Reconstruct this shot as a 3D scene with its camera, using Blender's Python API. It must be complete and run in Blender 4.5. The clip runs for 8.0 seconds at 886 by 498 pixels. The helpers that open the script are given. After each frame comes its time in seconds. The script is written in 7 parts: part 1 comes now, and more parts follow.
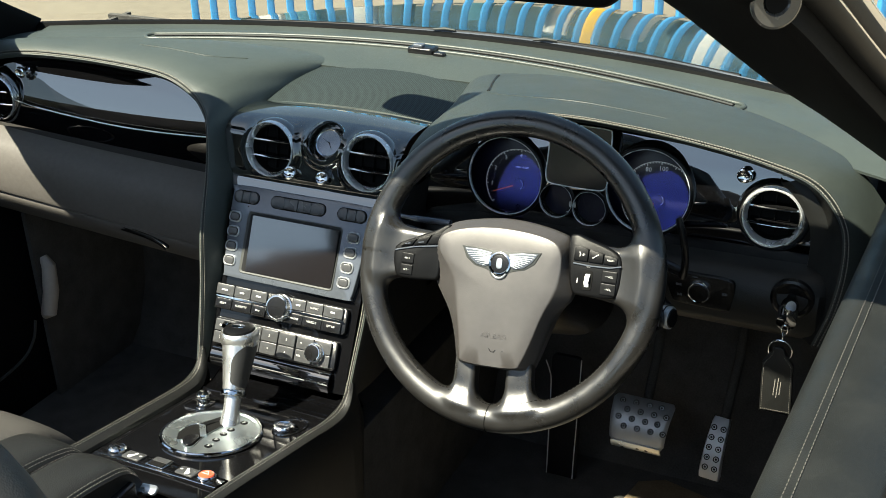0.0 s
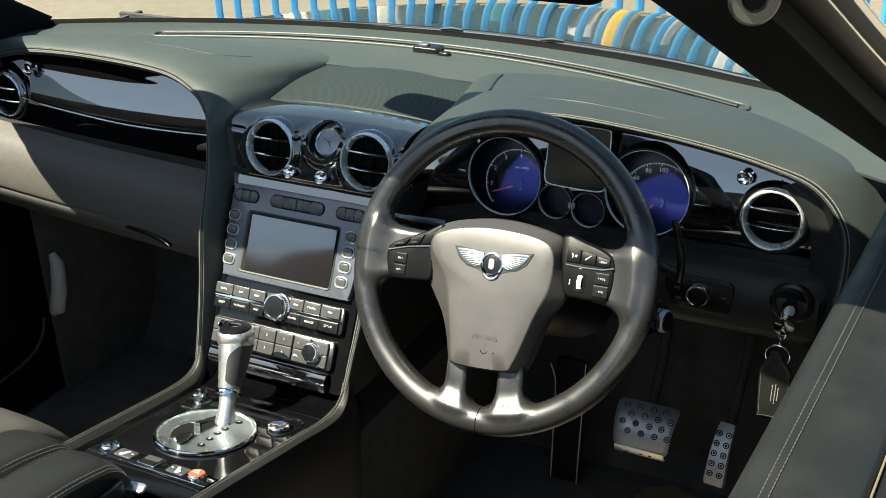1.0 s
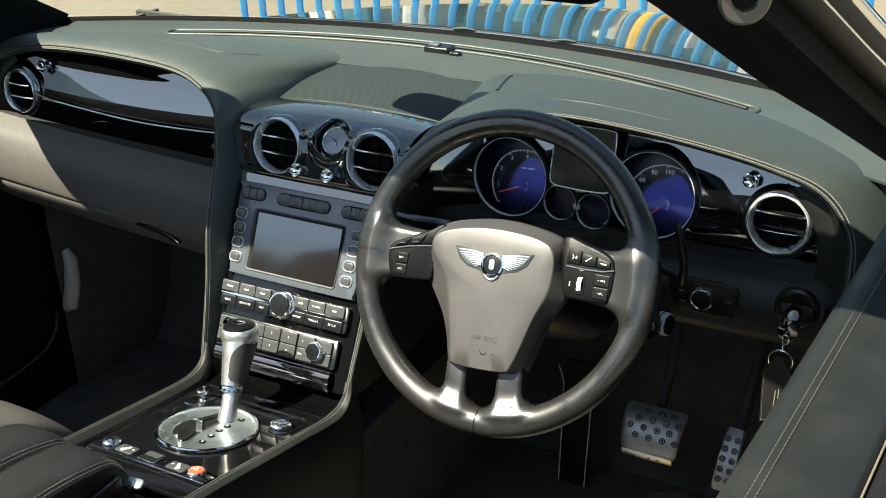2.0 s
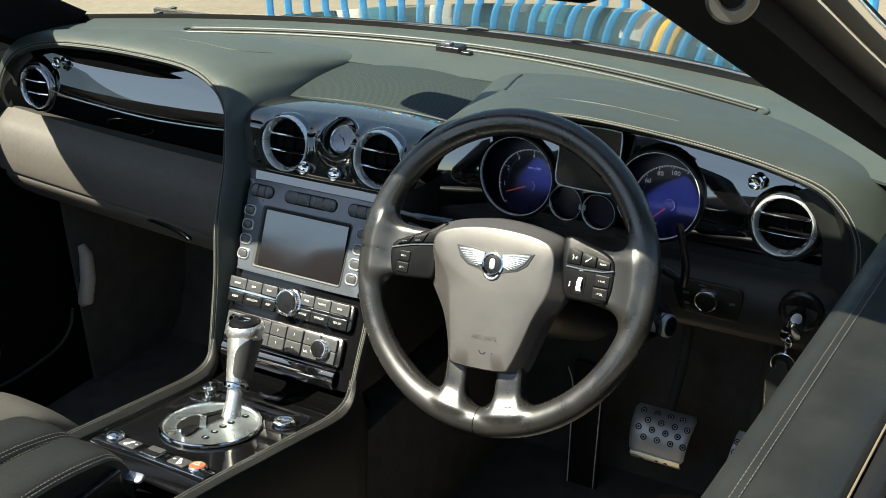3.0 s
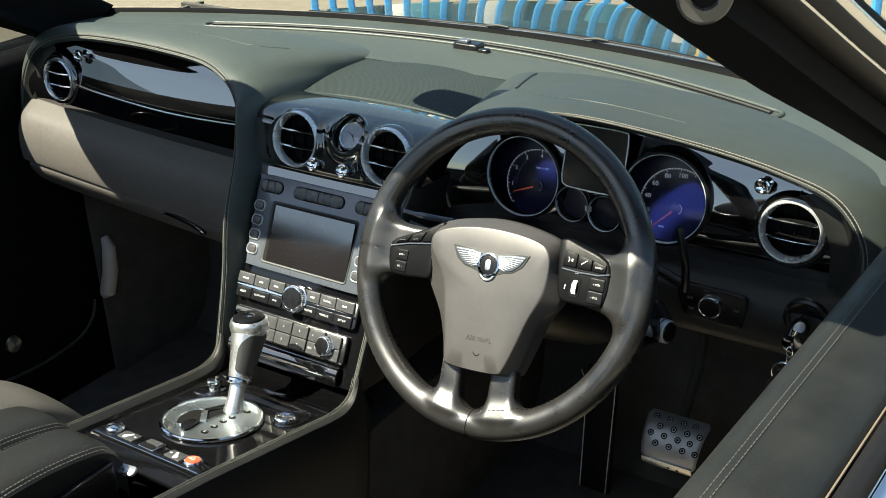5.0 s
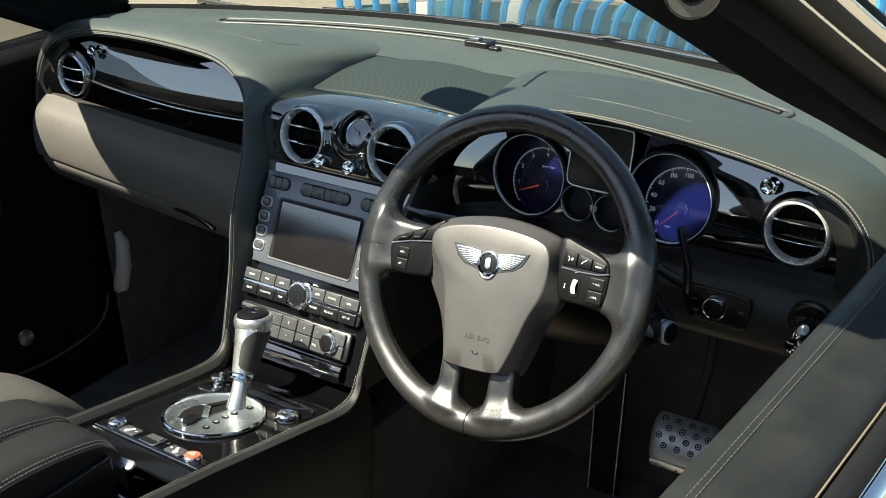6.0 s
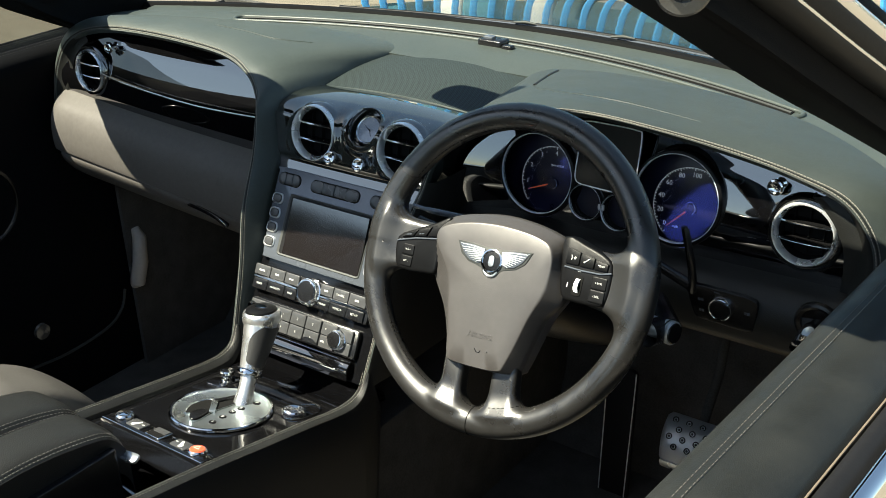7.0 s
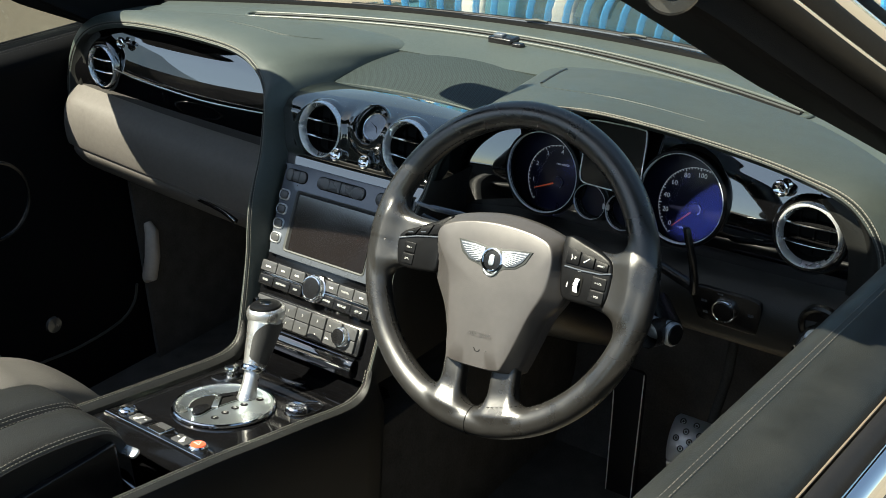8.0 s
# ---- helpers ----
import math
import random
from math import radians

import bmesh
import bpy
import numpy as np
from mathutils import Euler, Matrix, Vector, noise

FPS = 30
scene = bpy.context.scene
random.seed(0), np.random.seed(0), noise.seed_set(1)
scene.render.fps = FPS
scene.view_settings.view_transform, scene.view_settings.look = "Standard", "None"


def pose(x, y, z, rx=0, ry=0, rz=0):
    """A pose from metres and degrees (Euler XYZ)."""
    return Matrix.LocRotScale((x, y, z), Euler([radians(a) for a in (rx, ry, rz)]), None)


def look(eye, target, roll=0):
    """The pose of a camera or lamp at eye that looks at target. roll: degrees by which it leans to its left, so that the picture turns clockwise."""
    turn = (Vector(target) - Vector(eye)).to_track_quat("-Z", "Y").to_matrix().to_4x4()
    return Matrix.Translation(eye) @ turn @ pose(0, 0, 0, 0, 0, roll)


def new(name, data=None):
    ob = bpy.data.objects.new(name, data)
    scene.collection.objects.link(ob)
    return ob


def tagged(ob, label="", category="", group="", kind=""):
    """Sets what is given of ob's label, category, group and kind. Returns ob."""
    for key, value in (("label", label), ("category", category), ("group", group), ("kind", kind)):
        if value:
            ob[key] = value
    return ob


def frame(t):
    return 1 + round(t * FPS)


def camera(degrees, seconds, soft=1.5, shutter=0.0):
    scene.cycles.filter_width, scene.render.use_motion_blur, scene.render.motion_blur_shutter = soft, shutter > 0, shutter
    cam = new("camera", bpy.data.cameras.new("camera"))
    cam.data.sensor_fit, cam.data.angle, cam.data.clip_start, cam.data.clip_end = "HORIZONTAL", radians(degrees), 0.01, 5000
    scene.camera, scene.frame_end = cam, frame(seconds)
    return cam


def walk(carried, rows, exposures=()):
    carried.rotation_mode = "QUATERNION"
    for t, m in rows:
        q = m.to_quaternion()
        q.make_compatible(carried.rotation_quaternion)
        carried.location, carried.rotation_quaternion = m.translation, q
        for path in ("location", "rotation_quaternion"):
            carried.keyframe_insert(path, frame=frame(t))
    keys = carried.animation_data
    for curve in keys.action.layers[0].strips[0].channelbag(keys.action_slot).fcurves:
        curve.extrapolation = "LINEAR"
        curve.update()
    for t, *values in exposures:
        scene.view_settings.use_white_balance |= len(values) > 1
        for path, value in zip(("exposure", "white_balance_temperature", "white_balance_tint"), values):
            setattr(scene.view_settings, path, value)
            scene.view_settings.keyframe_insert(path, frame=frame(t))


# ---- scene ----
import itertools

cam = camera(41.6, 8.0, soft=0.85)
PATH = [
    (0, (0.93, -1.224, 1.461), (0.126, 0.385, 0.586), -2.0),
    (0.5, (0.948, -1.208, 1.456), (0.122, 0.392, 0.584), -2.0),
    (1, (0.969, -1.191, 1.45), (0.116, 0.395, 0.581), -2.2),
    (1.5, (0.983, -1.179, 1.446), (0.108, 0.397, 0.579), -2.2),
    (3, (1.03, -1.152, 1.44), (0.087, 0.387, 0.578), -2.3),
    (3.5, (1.042, -1.139, 1.436), (0.08, 0.389, 0.575), -2.3),
    (4, (1.054, -1.128, 1.435), (0.074, 0.388, 0.575), -2.3),
    (4.5, (1.069, -1.115, 1.435), (0.068, 0.387, 0.573), -2.4),
    (6, (1.109, -1.075, 1.425), (0.046, 0.384, 0.565), -2.5),
    (6.5, (1.122, -1.066, 1.422), (0.037, 0.378, 0.564), -2.6),
    (7, (1.135, -1.058, 1.421), (0.031, 0.372, 0.563), -2.6),
    (7.5, (1.145, -1.045, 1.419), (0.024, 0.371, 0.559), -2.6),
    (8, (1.156, -1.035, 1.418), (0.018, 0.367, 0.558), -2.6),
]
walk(cam, [(t, look(e, g, r)) for t, e, g, r in PATH], [(0.0, 1.71, 7150, 0.5), (8.0, 1.71, 7150, 0.5)])

# ---- world and sun ----
SUN_WAY = Vector((0.350, 0.455, -0.819)).normalized()  # the way the sunlight travels
world = bpy.data.worlds.new("sky")
scene.world = world
world.use_nodes = True
wn = world.node_tree
sky = wn.nodes.new("ShaderNodeTexSky")
sky.sky_type = "NISHITA"
sky.sun_disc = False
sky.dust_density, sky.air_density = 0.8, 1.0
sky.sun_elevation = math.asin(-SUN_WAY.z)
sky.sun_rotation = math.atan2(-SUN_WAY.x, -SUN_WAY.y)
wn.nodes["Background"].inputs["Strength"].default_value = 0.059
wn.links.new(sky.outputs["Color"], wn.nodes["Background"].inputs["Color"])
sun_data = bpy.data.lights.new("sun", "SUN")
sun_data.energy, sun_data.angle, sun_data.color = 5.0, radians(0.55), (1.0, 0.95, 0.87)
sun = new("sun", sun_data)
sun.matrix_world = look((0, 0, 5), Vector((0, 0, 5)) + SUN_WAY)


# ---- materials ----
def material(name, colour, rough=0.5, metal=0.0, coat=0.0, spec=0.5, grain=0.0, grain_scale=400.0, vary=0.0, vary_scale=9.0,
             rough_vary=0.0, cells=False, ior=1.5):
    """A surface with colour drift at a large scale, gloss drift, and fine relief."""
    m = bpy.data.materials.new(name)
    m.use_nodes = True
    n, l = m.node_tree.nodes, m.node_tree.links
    b = n["Principled BSDF"]
    b.inputs["Base Color"].default_value = (*colour, 1)
    b.inputs["Roughness"].default_value = rough
    b.inputs["Metallic"].default_value = metal
    b.inputs["Coat Weight"].default_value = coat
    b.inputs["Coat Roughness"].default_value = 0.02
    b.inputs["IOR"].default_value = b.inputs["Coat IOR"].default_value = ior
    b.inputs["Specular IOR Level"].default_value = spec
    co = n.new("ShaderNodeTexCoord")
    if vary or rough_vary:
        big = n.new("ShaderNodeTexNoise")
        big.inputs["Scale"].default_value, big.inputs["Detail"].default_value = vary_scale, 5
        l.new(co.outputs["Object"], big.inputs["Vector"])
    if vary:
        fine = n.new("ShaderNodeTexNoise")
        fine.inputs["Scale"].default_value, fine.inputs["Detail"].default_value = vary_scale * 14, 4
        l.new(co.outputs["Object"], fine.inputs["Vector"])
        both = n.new("ShaderNodeMath")
        both.operation = "ADD"
        l.new(big.outputs["Fac"], both.inputs[0])
        l.new(fine.outputs["Fac"], both.inputs[1])
        r = n.new("ShaderNodeMapRange")
        r.inputs["From Min"].default_value, r.inputs["From Max"].default_value = 0.6, 1.4
        r.inputs["To Min"].default_value, r.inputs["To Max"].default_value = 1 - vary, 1 + vary
        l.new(both.outputs[0], r.inputs["Value"])
        mul = n.new("ShaderNodeVectorMath")
        mul.operation = "SCALE"
        mul.inputs[0].default_value = colour
        l.new(r.outputs["Result"], mul.inputs["Scale"])
        l.new(mul.outputs["Vector"], b.inputs["Base Color"])
    if rough_vary:
        r2 = n.new("ShaderNodeMapRange")
        r2.inputs["From Min"].default_value, r2.inputs["From Max"].default_value = 0.3, 0.7
        r2.inputs["To Min"].default_value, r2.inputs["To Max"].default_value = max(0.01, rough - rough_vary), rough + rough_vary
        l.new(big.outputs["Fac"], r2.inputs["Value"])
        l.new(r2.outputs["Result"], b.inputs["Roughness"])
    if grain:
        if cells:
            g = n.new("ShaderNodeTexVoronoi")
            out = g.outputs["Distance"]
        else:
            g = n.new("ShaderNodeTexNoise")
            g.inputs["Detail"].default_value = 3
            out = g.outputs["Fac"]
        g.inputs["Scale"].default_value = grain_scale
        l.new(co.outputs["Object"], g.inputs["Vector"])
        bump = n.new("ShaderNodeBump")
        bump.inputs["Strength"].default_value, bump.inputs["Distance"].default_value = grain, 0.0006
        l.new(out, bump.inputs["Height"])
        l.new(bump.outputs["Normal"], b.inputs["Normal"])
        if coat:
            l.new(bump.outputs["Normal"], b.inputs["Coat Normal"])
    return m


M = {
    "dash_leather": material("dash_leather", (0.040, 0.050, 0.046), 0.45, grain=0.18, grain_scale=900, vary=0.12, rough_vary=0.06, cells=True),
    "dark_leather": material("dark_leather", (0.0105, 0.0108, 0.0102), 0.46, spec=0.4, grain=0.35, grain_scale=800, vary=0.15, rough_vary=0.07, cells=True),
    "roll_leather": material("roll_leather", (0.102, 0.094, 0.087), 0.55, spec=0.25, grain=0.3, grain_scale=800, vary=0.12, rough_vary=0.05, cells=True),
    "wheel_leather": material("wheel_leather", (0.0155, 0.0148, 0.0142), 0.31, spec=1.0, grain=0.13, grain_scale=900, vary=0.18, vary_scale=26, rough_vary=0.12, cells=True),
    "hub_plastic": material("hub_plastic", (0.069, 0.0635, 0.0615), 0.37, metal=0.3, spec=1.0, grain=0.09, grain_scale=1100, vary=0.10, rough_vary=0.06, cells=True),
    "lacquer": material("lacquer", (0.003, 0.003, 0.0035), 0.02, coat=1.0, spec=1.0, ior=1.78, vary=0.3, rough_vary=0.008),
    "black_plastic": material("black_plastic", (0.006, 0.006, 0.0065), 0.24, grain=0.25, grain_scale=1500, vary=0.1),
    "button_plastic": material("button_plastic", (0.054, 0.055, 0.057), 0.26, grain=0.15, grain_scale=1800, vary=0.1, rough_vary=0.05),
    "bezel_grey": material("bezel_grey", (0.116, 0.131, 0.156), 0.26, metal=0.4, vary=0.06, rough_vary=0.03),
    "chrome": material("chrome", (0.86, 0.87, 0.88), 0.07, metal=1.0, rough_vary=0.03, vary_scale=40),
    "satin": material("satin", (0.74, 0.77, 0.80), 0.30, metal=0.9, grain=0.08, grain_scale=900, rough_vary=0.05, vary_scale=30),
    "thread": material("thread", (0.20, 0.19, 0.166), 0.8, vary=0.15, vary_scale=200),
    "thread_dim": material("thread_dim", (0.17, 0.16, 0.14), 0.8, vary=0.15, vary_scale=200),
    "pull_grey": material("pull_grey", (0.46, 0.41, 0.36), 0.5, grain=0.2, vary=0.1),
    "carpet": material("carpet", (0.080, 0.077, 0.073), 0.95, spec=0.1, grain=0.9, grain_scale=1200, vary=0.35, vary_scale=25),
    "mat": material("mat", (0.15, 0.115, 0.075), 0.95, spec=0.1, grain=0.9, grain_scale=900, vary=0.35, vary_scale=25),
    "void": material("void", (0.010, 0.010, 0.010), 0.9, spec=0.03),
    "rubber": material("rubber", (0.008, 0.008, 0.009), 0.55, spec=0.2, grain=0.2, grain_scale=500, vary=0.2),
    "paint": material("paint", (0.006, 0.022, 0.028), 0.25, metal=0.0, coat=1.0, vary=0.1),
    "alloy": material("alloy", (0.60, 0.62, 0.64), 0.42, metal=0.75, grain=0.06, grain_scale=1400, rough_vary=0.05, vary_scale=25),
    "ring_metal": material("ring_metal", (0.84, 0.86, 0.88), 0.22, metal=1.0, rough_vary=0.04, vary_scale=30),
    "slot_grey": material("slot_grey", (0.034, 0.037, 0.036), 0.58, vary=0.1),
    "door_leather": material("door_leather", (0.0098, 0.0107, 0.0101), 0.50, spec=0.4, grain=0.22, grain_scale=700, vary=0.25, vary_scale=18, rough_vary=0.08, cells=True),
    "dark_seat": material("dark_seat", (0.022, 0.022, 0.022), 0.5, grain=0.3, grain_scale=700, vary=0.1, cells=True),
    "white_ink": material("white_ink", (0.55, 0.55, 0.54), 0.6),
    "red": material("red", (0.72, 0.10, 0.045), 0.3, vary=0.08),
    "needle": material("needle", (0.75, 0.12, 0.05), 0.4),
    "seat_grey": material("seat_grey", (0.075, 0.070, 0.064), 0.52, grain=0.3, grain_scale=700, vary=0.1, cells=True),
    "concrete": material("concrete", (0.158, 0.136, 0.104), 0.9, grain=0.6, grain_scale=60, vary=0.16, vary_scale=1.1),
    "fence_blue": material("fence_blue", (0.045, 0.26, 0.55), 0.4, vary=0.12, vary_scale=6, rough_vary=0.1),
    "wall_grey": material("wall_grey", (0.034, 0.029, 0.025), 0.85, grain=0.4, grain_scale=20, vary=0.12, vary_scale=0.6),
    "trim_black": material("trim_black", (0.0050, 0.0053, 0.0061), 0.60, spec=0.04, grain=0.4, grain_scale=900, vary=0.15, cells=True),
}


def speaker_mesh_material():
    """Fine perforated leather: rows of tiny round holes."""
    m = material("perforated", (0.030, 0.038, 0.036), 0.6, spec=0.25)
    n, l = m.node_tree.nodes, m.node_tree.links
    b = n["Principled BSDF"]
    co = n.new("ShaderNodeTexCoord")
    v = n.new("ShaderNodeTexVoronoi")
    v.voronoi_dimensions = "2D"
    v.inputs["Scale"].default_value, v.inputs["Randomness"].default_value = 290, 0.0
    l.new(co.outputs["Object"], v.inputs["Vector"])
    r = n.new("ShaderNodeMapRange")
    r.inputs["From Min"].default_value, r.inputs["From Max"].default_value = 0.30, 0.50
    r.inputs["To Min"].default_value = 0.15
    l.new(v.outputs["Distance"], r.inputs["Value"])
    mul = n.new("ShaderNodeVectorMath")
    mul.operation = "SCALE"
    mul.inputs[0].default_value = (0.033, 0.046, 0.046)
    l.new(r.outputs["Result"], mul.inputs["Scale"])
    l.new(mul.outputs["Vector"], b.inputs["Base Color"])
    return m


def glass_material(name, tint, rough=0.0, alpha=0.12):
    m = bpy.data.materials.new(name)
    m.use_nodes = True
    n, l = m.node_tree.nodes, m.node_tree.links
    out = n["Material Output"]
    n.remove(n["Principled BSDF"])
    t = n.new("ShaderNodeBsdfTransparent")
    t.inputs["Color"].default_value = (*tint, 1)
    g = n.new("ShaderNodeBsdfGlossy")
    g.inputs["Roughness"].default_value = rough
    w = n.new("ShaderNodeLayerWeight")
    w.inputs["Blend"].default_value = 0.5
    p = n.new("ShaderNodeMath")
    p.operation, p.inputs[1].default_value = "POWER", 5.0
    l.new(w.outputs["Facing"], p.inputs[0])
    f = n.new("ShaderNodeMath")
    f.operation, f.inputs[1].default_value, f.inputs[2].default_value = "MULTIPLY_ADD", 0.55, 0.045
    l.new(p.outputs[0], f.inputs[0])
    mix = n.new("ShaderNodeMixShader")
    l.new(f.outputs[0], mix.inputs["Fac"])
    l.new(t.outputs["BSDF"], mix.inputs[1])
    l.new(g.outputs["BSDF"], mix.inputs[2])
    l.new(mix.outputs["Shader"], out.inputs["Surface"])
    return m


M["barrier_white"] = material("barrier_white", (0.62, 0.60, 0.55), 0.6, vary=0.15, vary_scale=3)
M["barrier_yellow"] = material("barrier_yellow", (0.72, 0.42, 0.03), 0.55, vary=0.15, vary_scale=3)
M["barrier_orange"] = material("barrier_orange", (0.75, 0.22, 0.04), 0.55, vary=0.15, vary_scale=3)
M["teal_crate"] = material("teal_crate", (0.05, 0.16, 0.20), 0.6, vary=0.2, vary_scale=3)
M["hedge_wall"] = material("hedge_wall", (0.035, 0.055, 0.05), 0.8, grain=0.5, grain_scale=30, vary=0.3, vary_scale=2)
M["speaker"] = speaker_mesh_material()
M["glass"] = glass_material("glass", (0.93, 0.96, 0.95))
M["dial_glass"] = glass_material("dial_glass", (0.95, 0.95, 0.97))
M["tint_glass"] = glass_material("tint_glass", (0.34, 0.355, 0.35))
def lit_ink(name, colour, strength):
    """Backlit instrument print."""
    m = material(name, colour, 0.5)
    b = m.node_tree.nodes["Principled BSDF"]
    b.inputs["Emission Color"].default_value = (*colour, 1)
    b.inputs["Emission Strength"].default_value = strength
    return m


def coated_glass(name, amount, tint):
    """Instrument glass with a blue-violet mirror coating."""
    m = bpy.data.materials.new(name)
    m.use_nodes = True
    n, l = m.node_tree.nodes, m.node_tree.links
    n.remove(n["Principled BSDF"])
    t, g, mix = n.new("ShaderNodeBsdfTransparent"), n.new("ShaderNodeBsdfGlossy"), n.new("ShaderNodeMixShader")
    g.inputs["Roughness"].default_value, g.inputs["Color"].default_value = 0.07, (*tint, 1)
    mix.inputs["Fac"].default_value = amount
    l.new(t.outputs["BSDF"], mix.inputs[1])
    l.new(g.outputs["BSDF"], mix.inputs[2])
    l.new(mix.outputs["Shader"], n["Material Output"].inputs["Surface"])
    return m


M["lit_ink"] = lit_ink("lit_ink", (0.62, 0.66, 0.72), 0.05)
M["needle"] = lit_ink("lit_needle", (0.70, 0.12, 0.05), 0.05)
M["dial_tint"] = coated_glass("dial_tint", 0.125, (0.15, 0.17, 0.80))
M["dial_face"] = material("dial_face", (0.010, 0.011, 0.026), 0.3, vary=0.1)
M["console_lacquer"] = material("console_lacquer", (0.004, 0.004, 0.0045), 0.06, spec=0.5, vary=0.3, rough_vary=0.03)
M["stack_lacquer"] = material("stack_lacquer", (0.012, 0.015, 0.013), 0.08, coat=1.0, spec=0.6, ior=1.7, vary=0.35, rough_vary=0.05, vary_scale=18)
M["smoky_plastic"] = material("smoky_plastic", (0.055, 0.054, 0.052), 0.22, spec=0.8, vary=0.3, vary_scale=60, rough_vary=0.1)
M["piping_tan"] = material("piping_tan", (0.13, 0.105, 0.078), 0.7, vary=0.15, vary_scale=60)
M["seal_black"] = material("seal_black", (0.008, 0.008, 0.0085), 0.5, spec=0.2, vary=0.1, rough_vary=0.06)
M["ring_line"] = material("ring_line", (0.86, 0.88, 0.90), 0.30, metal=0.15)
M["pod_black"] = material("pod_black", (0.004, 0.004, 0.0043), 0.36, spec=0.2, grain=0.2, grain_scale=1600, vary=0.1)
# dash leather at two thirds: the driver pad's dimmer light set into its colour
M["dim_dash_leather"] = material("dim_dash_leather", (0.027, 0.0337, 0.031), 0.46, grain=0.18, grain_scale=900, vary=0.14, rough_vary=0.07, cells=True)
M["scuttle_black"] = material("scuttle_black", (0.0035, 0.0038, 0.0040), 0.7, spec=0.1, vary=0.2)
M["pedal_alloy"] = material("pedal_alloy", (0.58, 0.60, 0.63), 0.46, metal=0.72, grain=0.1, grain_scale=1400, rough_vary=0.05, vary_scale=25)
M["bonnet_paint"] = material("bonnet_paint", (0.006, 0.022, 0.028), 0.25, coat=1.0, vary=0.1, grain=0.30, grain_scale=17)
M["gate_metal"] = material("gate_metal", (0.56, 0.61, 0.62), 0.30, metal=0.95, grain=0.05, grain_scale=1400, rough_vary=0.06, vary_scale=20)
M["grip_metal"] = material("grip_metal", (0.78, 0.78, 0.77), 0.28, metal=0.93, rough_vary=0.06, vary_scale=30)
M["display_dark"] = material("display_dark", (0.010, 0.011, 0.012), 0.22, spec=0.3, vary=0.1)
M["clock_face"] = material("clock_face", (0.36, 0.40, 0.46), 0.4, metal=0.2, vary=0.15, vary_scale=60)
M["screen"] = material("screen", (0.012, 0.010, 0.010), 0.085, spec=1.0, ior=1.9, rough_vary=0.02)


# ---- shape helpers ----
def link(name, bm, mat, parent=None, label="", smooth=True, m=None):
    me = bpy.data.meshes.new(name)
    bmesh.ops.recalc_face_normals(bm, faces=bm.faces)
    bm.to_mesh(me)
    bm.free()
    if smooth:
        me.polygons.foreach_set("use_smooth", [True] * len(me.polygons))
        me.set_sharp_from_angle(angle=radians(38))
    me.materials.append(mat)
    ob = new(name, me)
    if m is not None:
        ob.matrix_world = m
    if parent is not None:
        ob.parent = parent
        ob.matrix_parent_inverse = Matrix()
    if label:
        ob["label"] = label
    return ob


def part(name, bm, mat, parent, label=""):
    return link(name, bm, mat, parent, label)


def thing(name, label, category, group="", kind="", at=(0, 0, 0)):
    ob = new(name)
    ob.empty_display_size = 0.05
    ob.location = at
    return tagged(ob, label, category, group, kind)


def spline(pts, n=8, closed=False):
    """A smooth curve through the points (Catmull-Rom), n steps a span."""
    P = [Vector(p) for p in pts]
    out, k = [], len(P)
    spans = k if closed else k - 1
    for i in range(spans):
        if closed:
            a, b, c, d = P[(i - 1) % k], P[i], P[(i + 1) % k], P[(i + 2) % k]
        else:
            b, c = P[i], P[i + 1]
            a = P[i - 1] if i else b * 2 - c
            d = P[i + 2] if i + 2 < k else c * 2 - b
        for s in range(n):
            t = s / n
            out.append(0.5 * (2 * b + (c - a) * t + (2 * a - 5 * b + 4 * c - d) * t * t + (3 * b - a - 3 * c + d) * t ** 3))
    if not closed:
        out.append(P[-1].copy())
    return out


def grid(rows, close_u=False, close_v=False, bm=None):
    """A quad sheet over rows of points."""
    bm = bm or bmesh.new()
    V = [[bm.verts.new(p) for p in r] for r in rows]
    nu, nv = len(V), len(V[0])
    for i in range(nu if close_u else nu - 1):
        for j in range(nv if close_v else nv - 1):
            q = (V[i][j], V[(i + 1) % nu][j], V[(i + 1) % nu][(j + 1) % nv], V[i][(j + 1) % nv])
            bm.faces.new(q)
    return bm


def thick(bm, d):
    """Gives a sheet thickness behind its faces."""
    bmesh.ops.recalc_face_normals(bm, faces=bm.faces)
    bmesh.ops.solidify(bm, geom=bm.faces[:], thickness=d)
    return bm


def cut_hole(bm, m, r, deep=0.05):
    """Opens a round hole of radius r about the local z axis of m in a finely gridded sheet."""
    inv = m.inverted()
    gone = []
    for f in bm.faces:
        c = inv @ f.calc_center_median()
        if abs(c.z) < deep and c.x * c.x + c.y * c.y < r * r:
            gone.append(f)
    bmesh.ops.delete(bm, geom=gone, context="FACES")
    for v in bm.verts:
        if v.is_boundary:
            c = inv @ v.co
            d = math.hypot(c.x, c.y)
            if abs(c.z) < deep and r * 0.85 < d < r * 1.15:
                v.co = m @ Vector((c.x * r / d, c.y * r / d, c.z))
    return bm


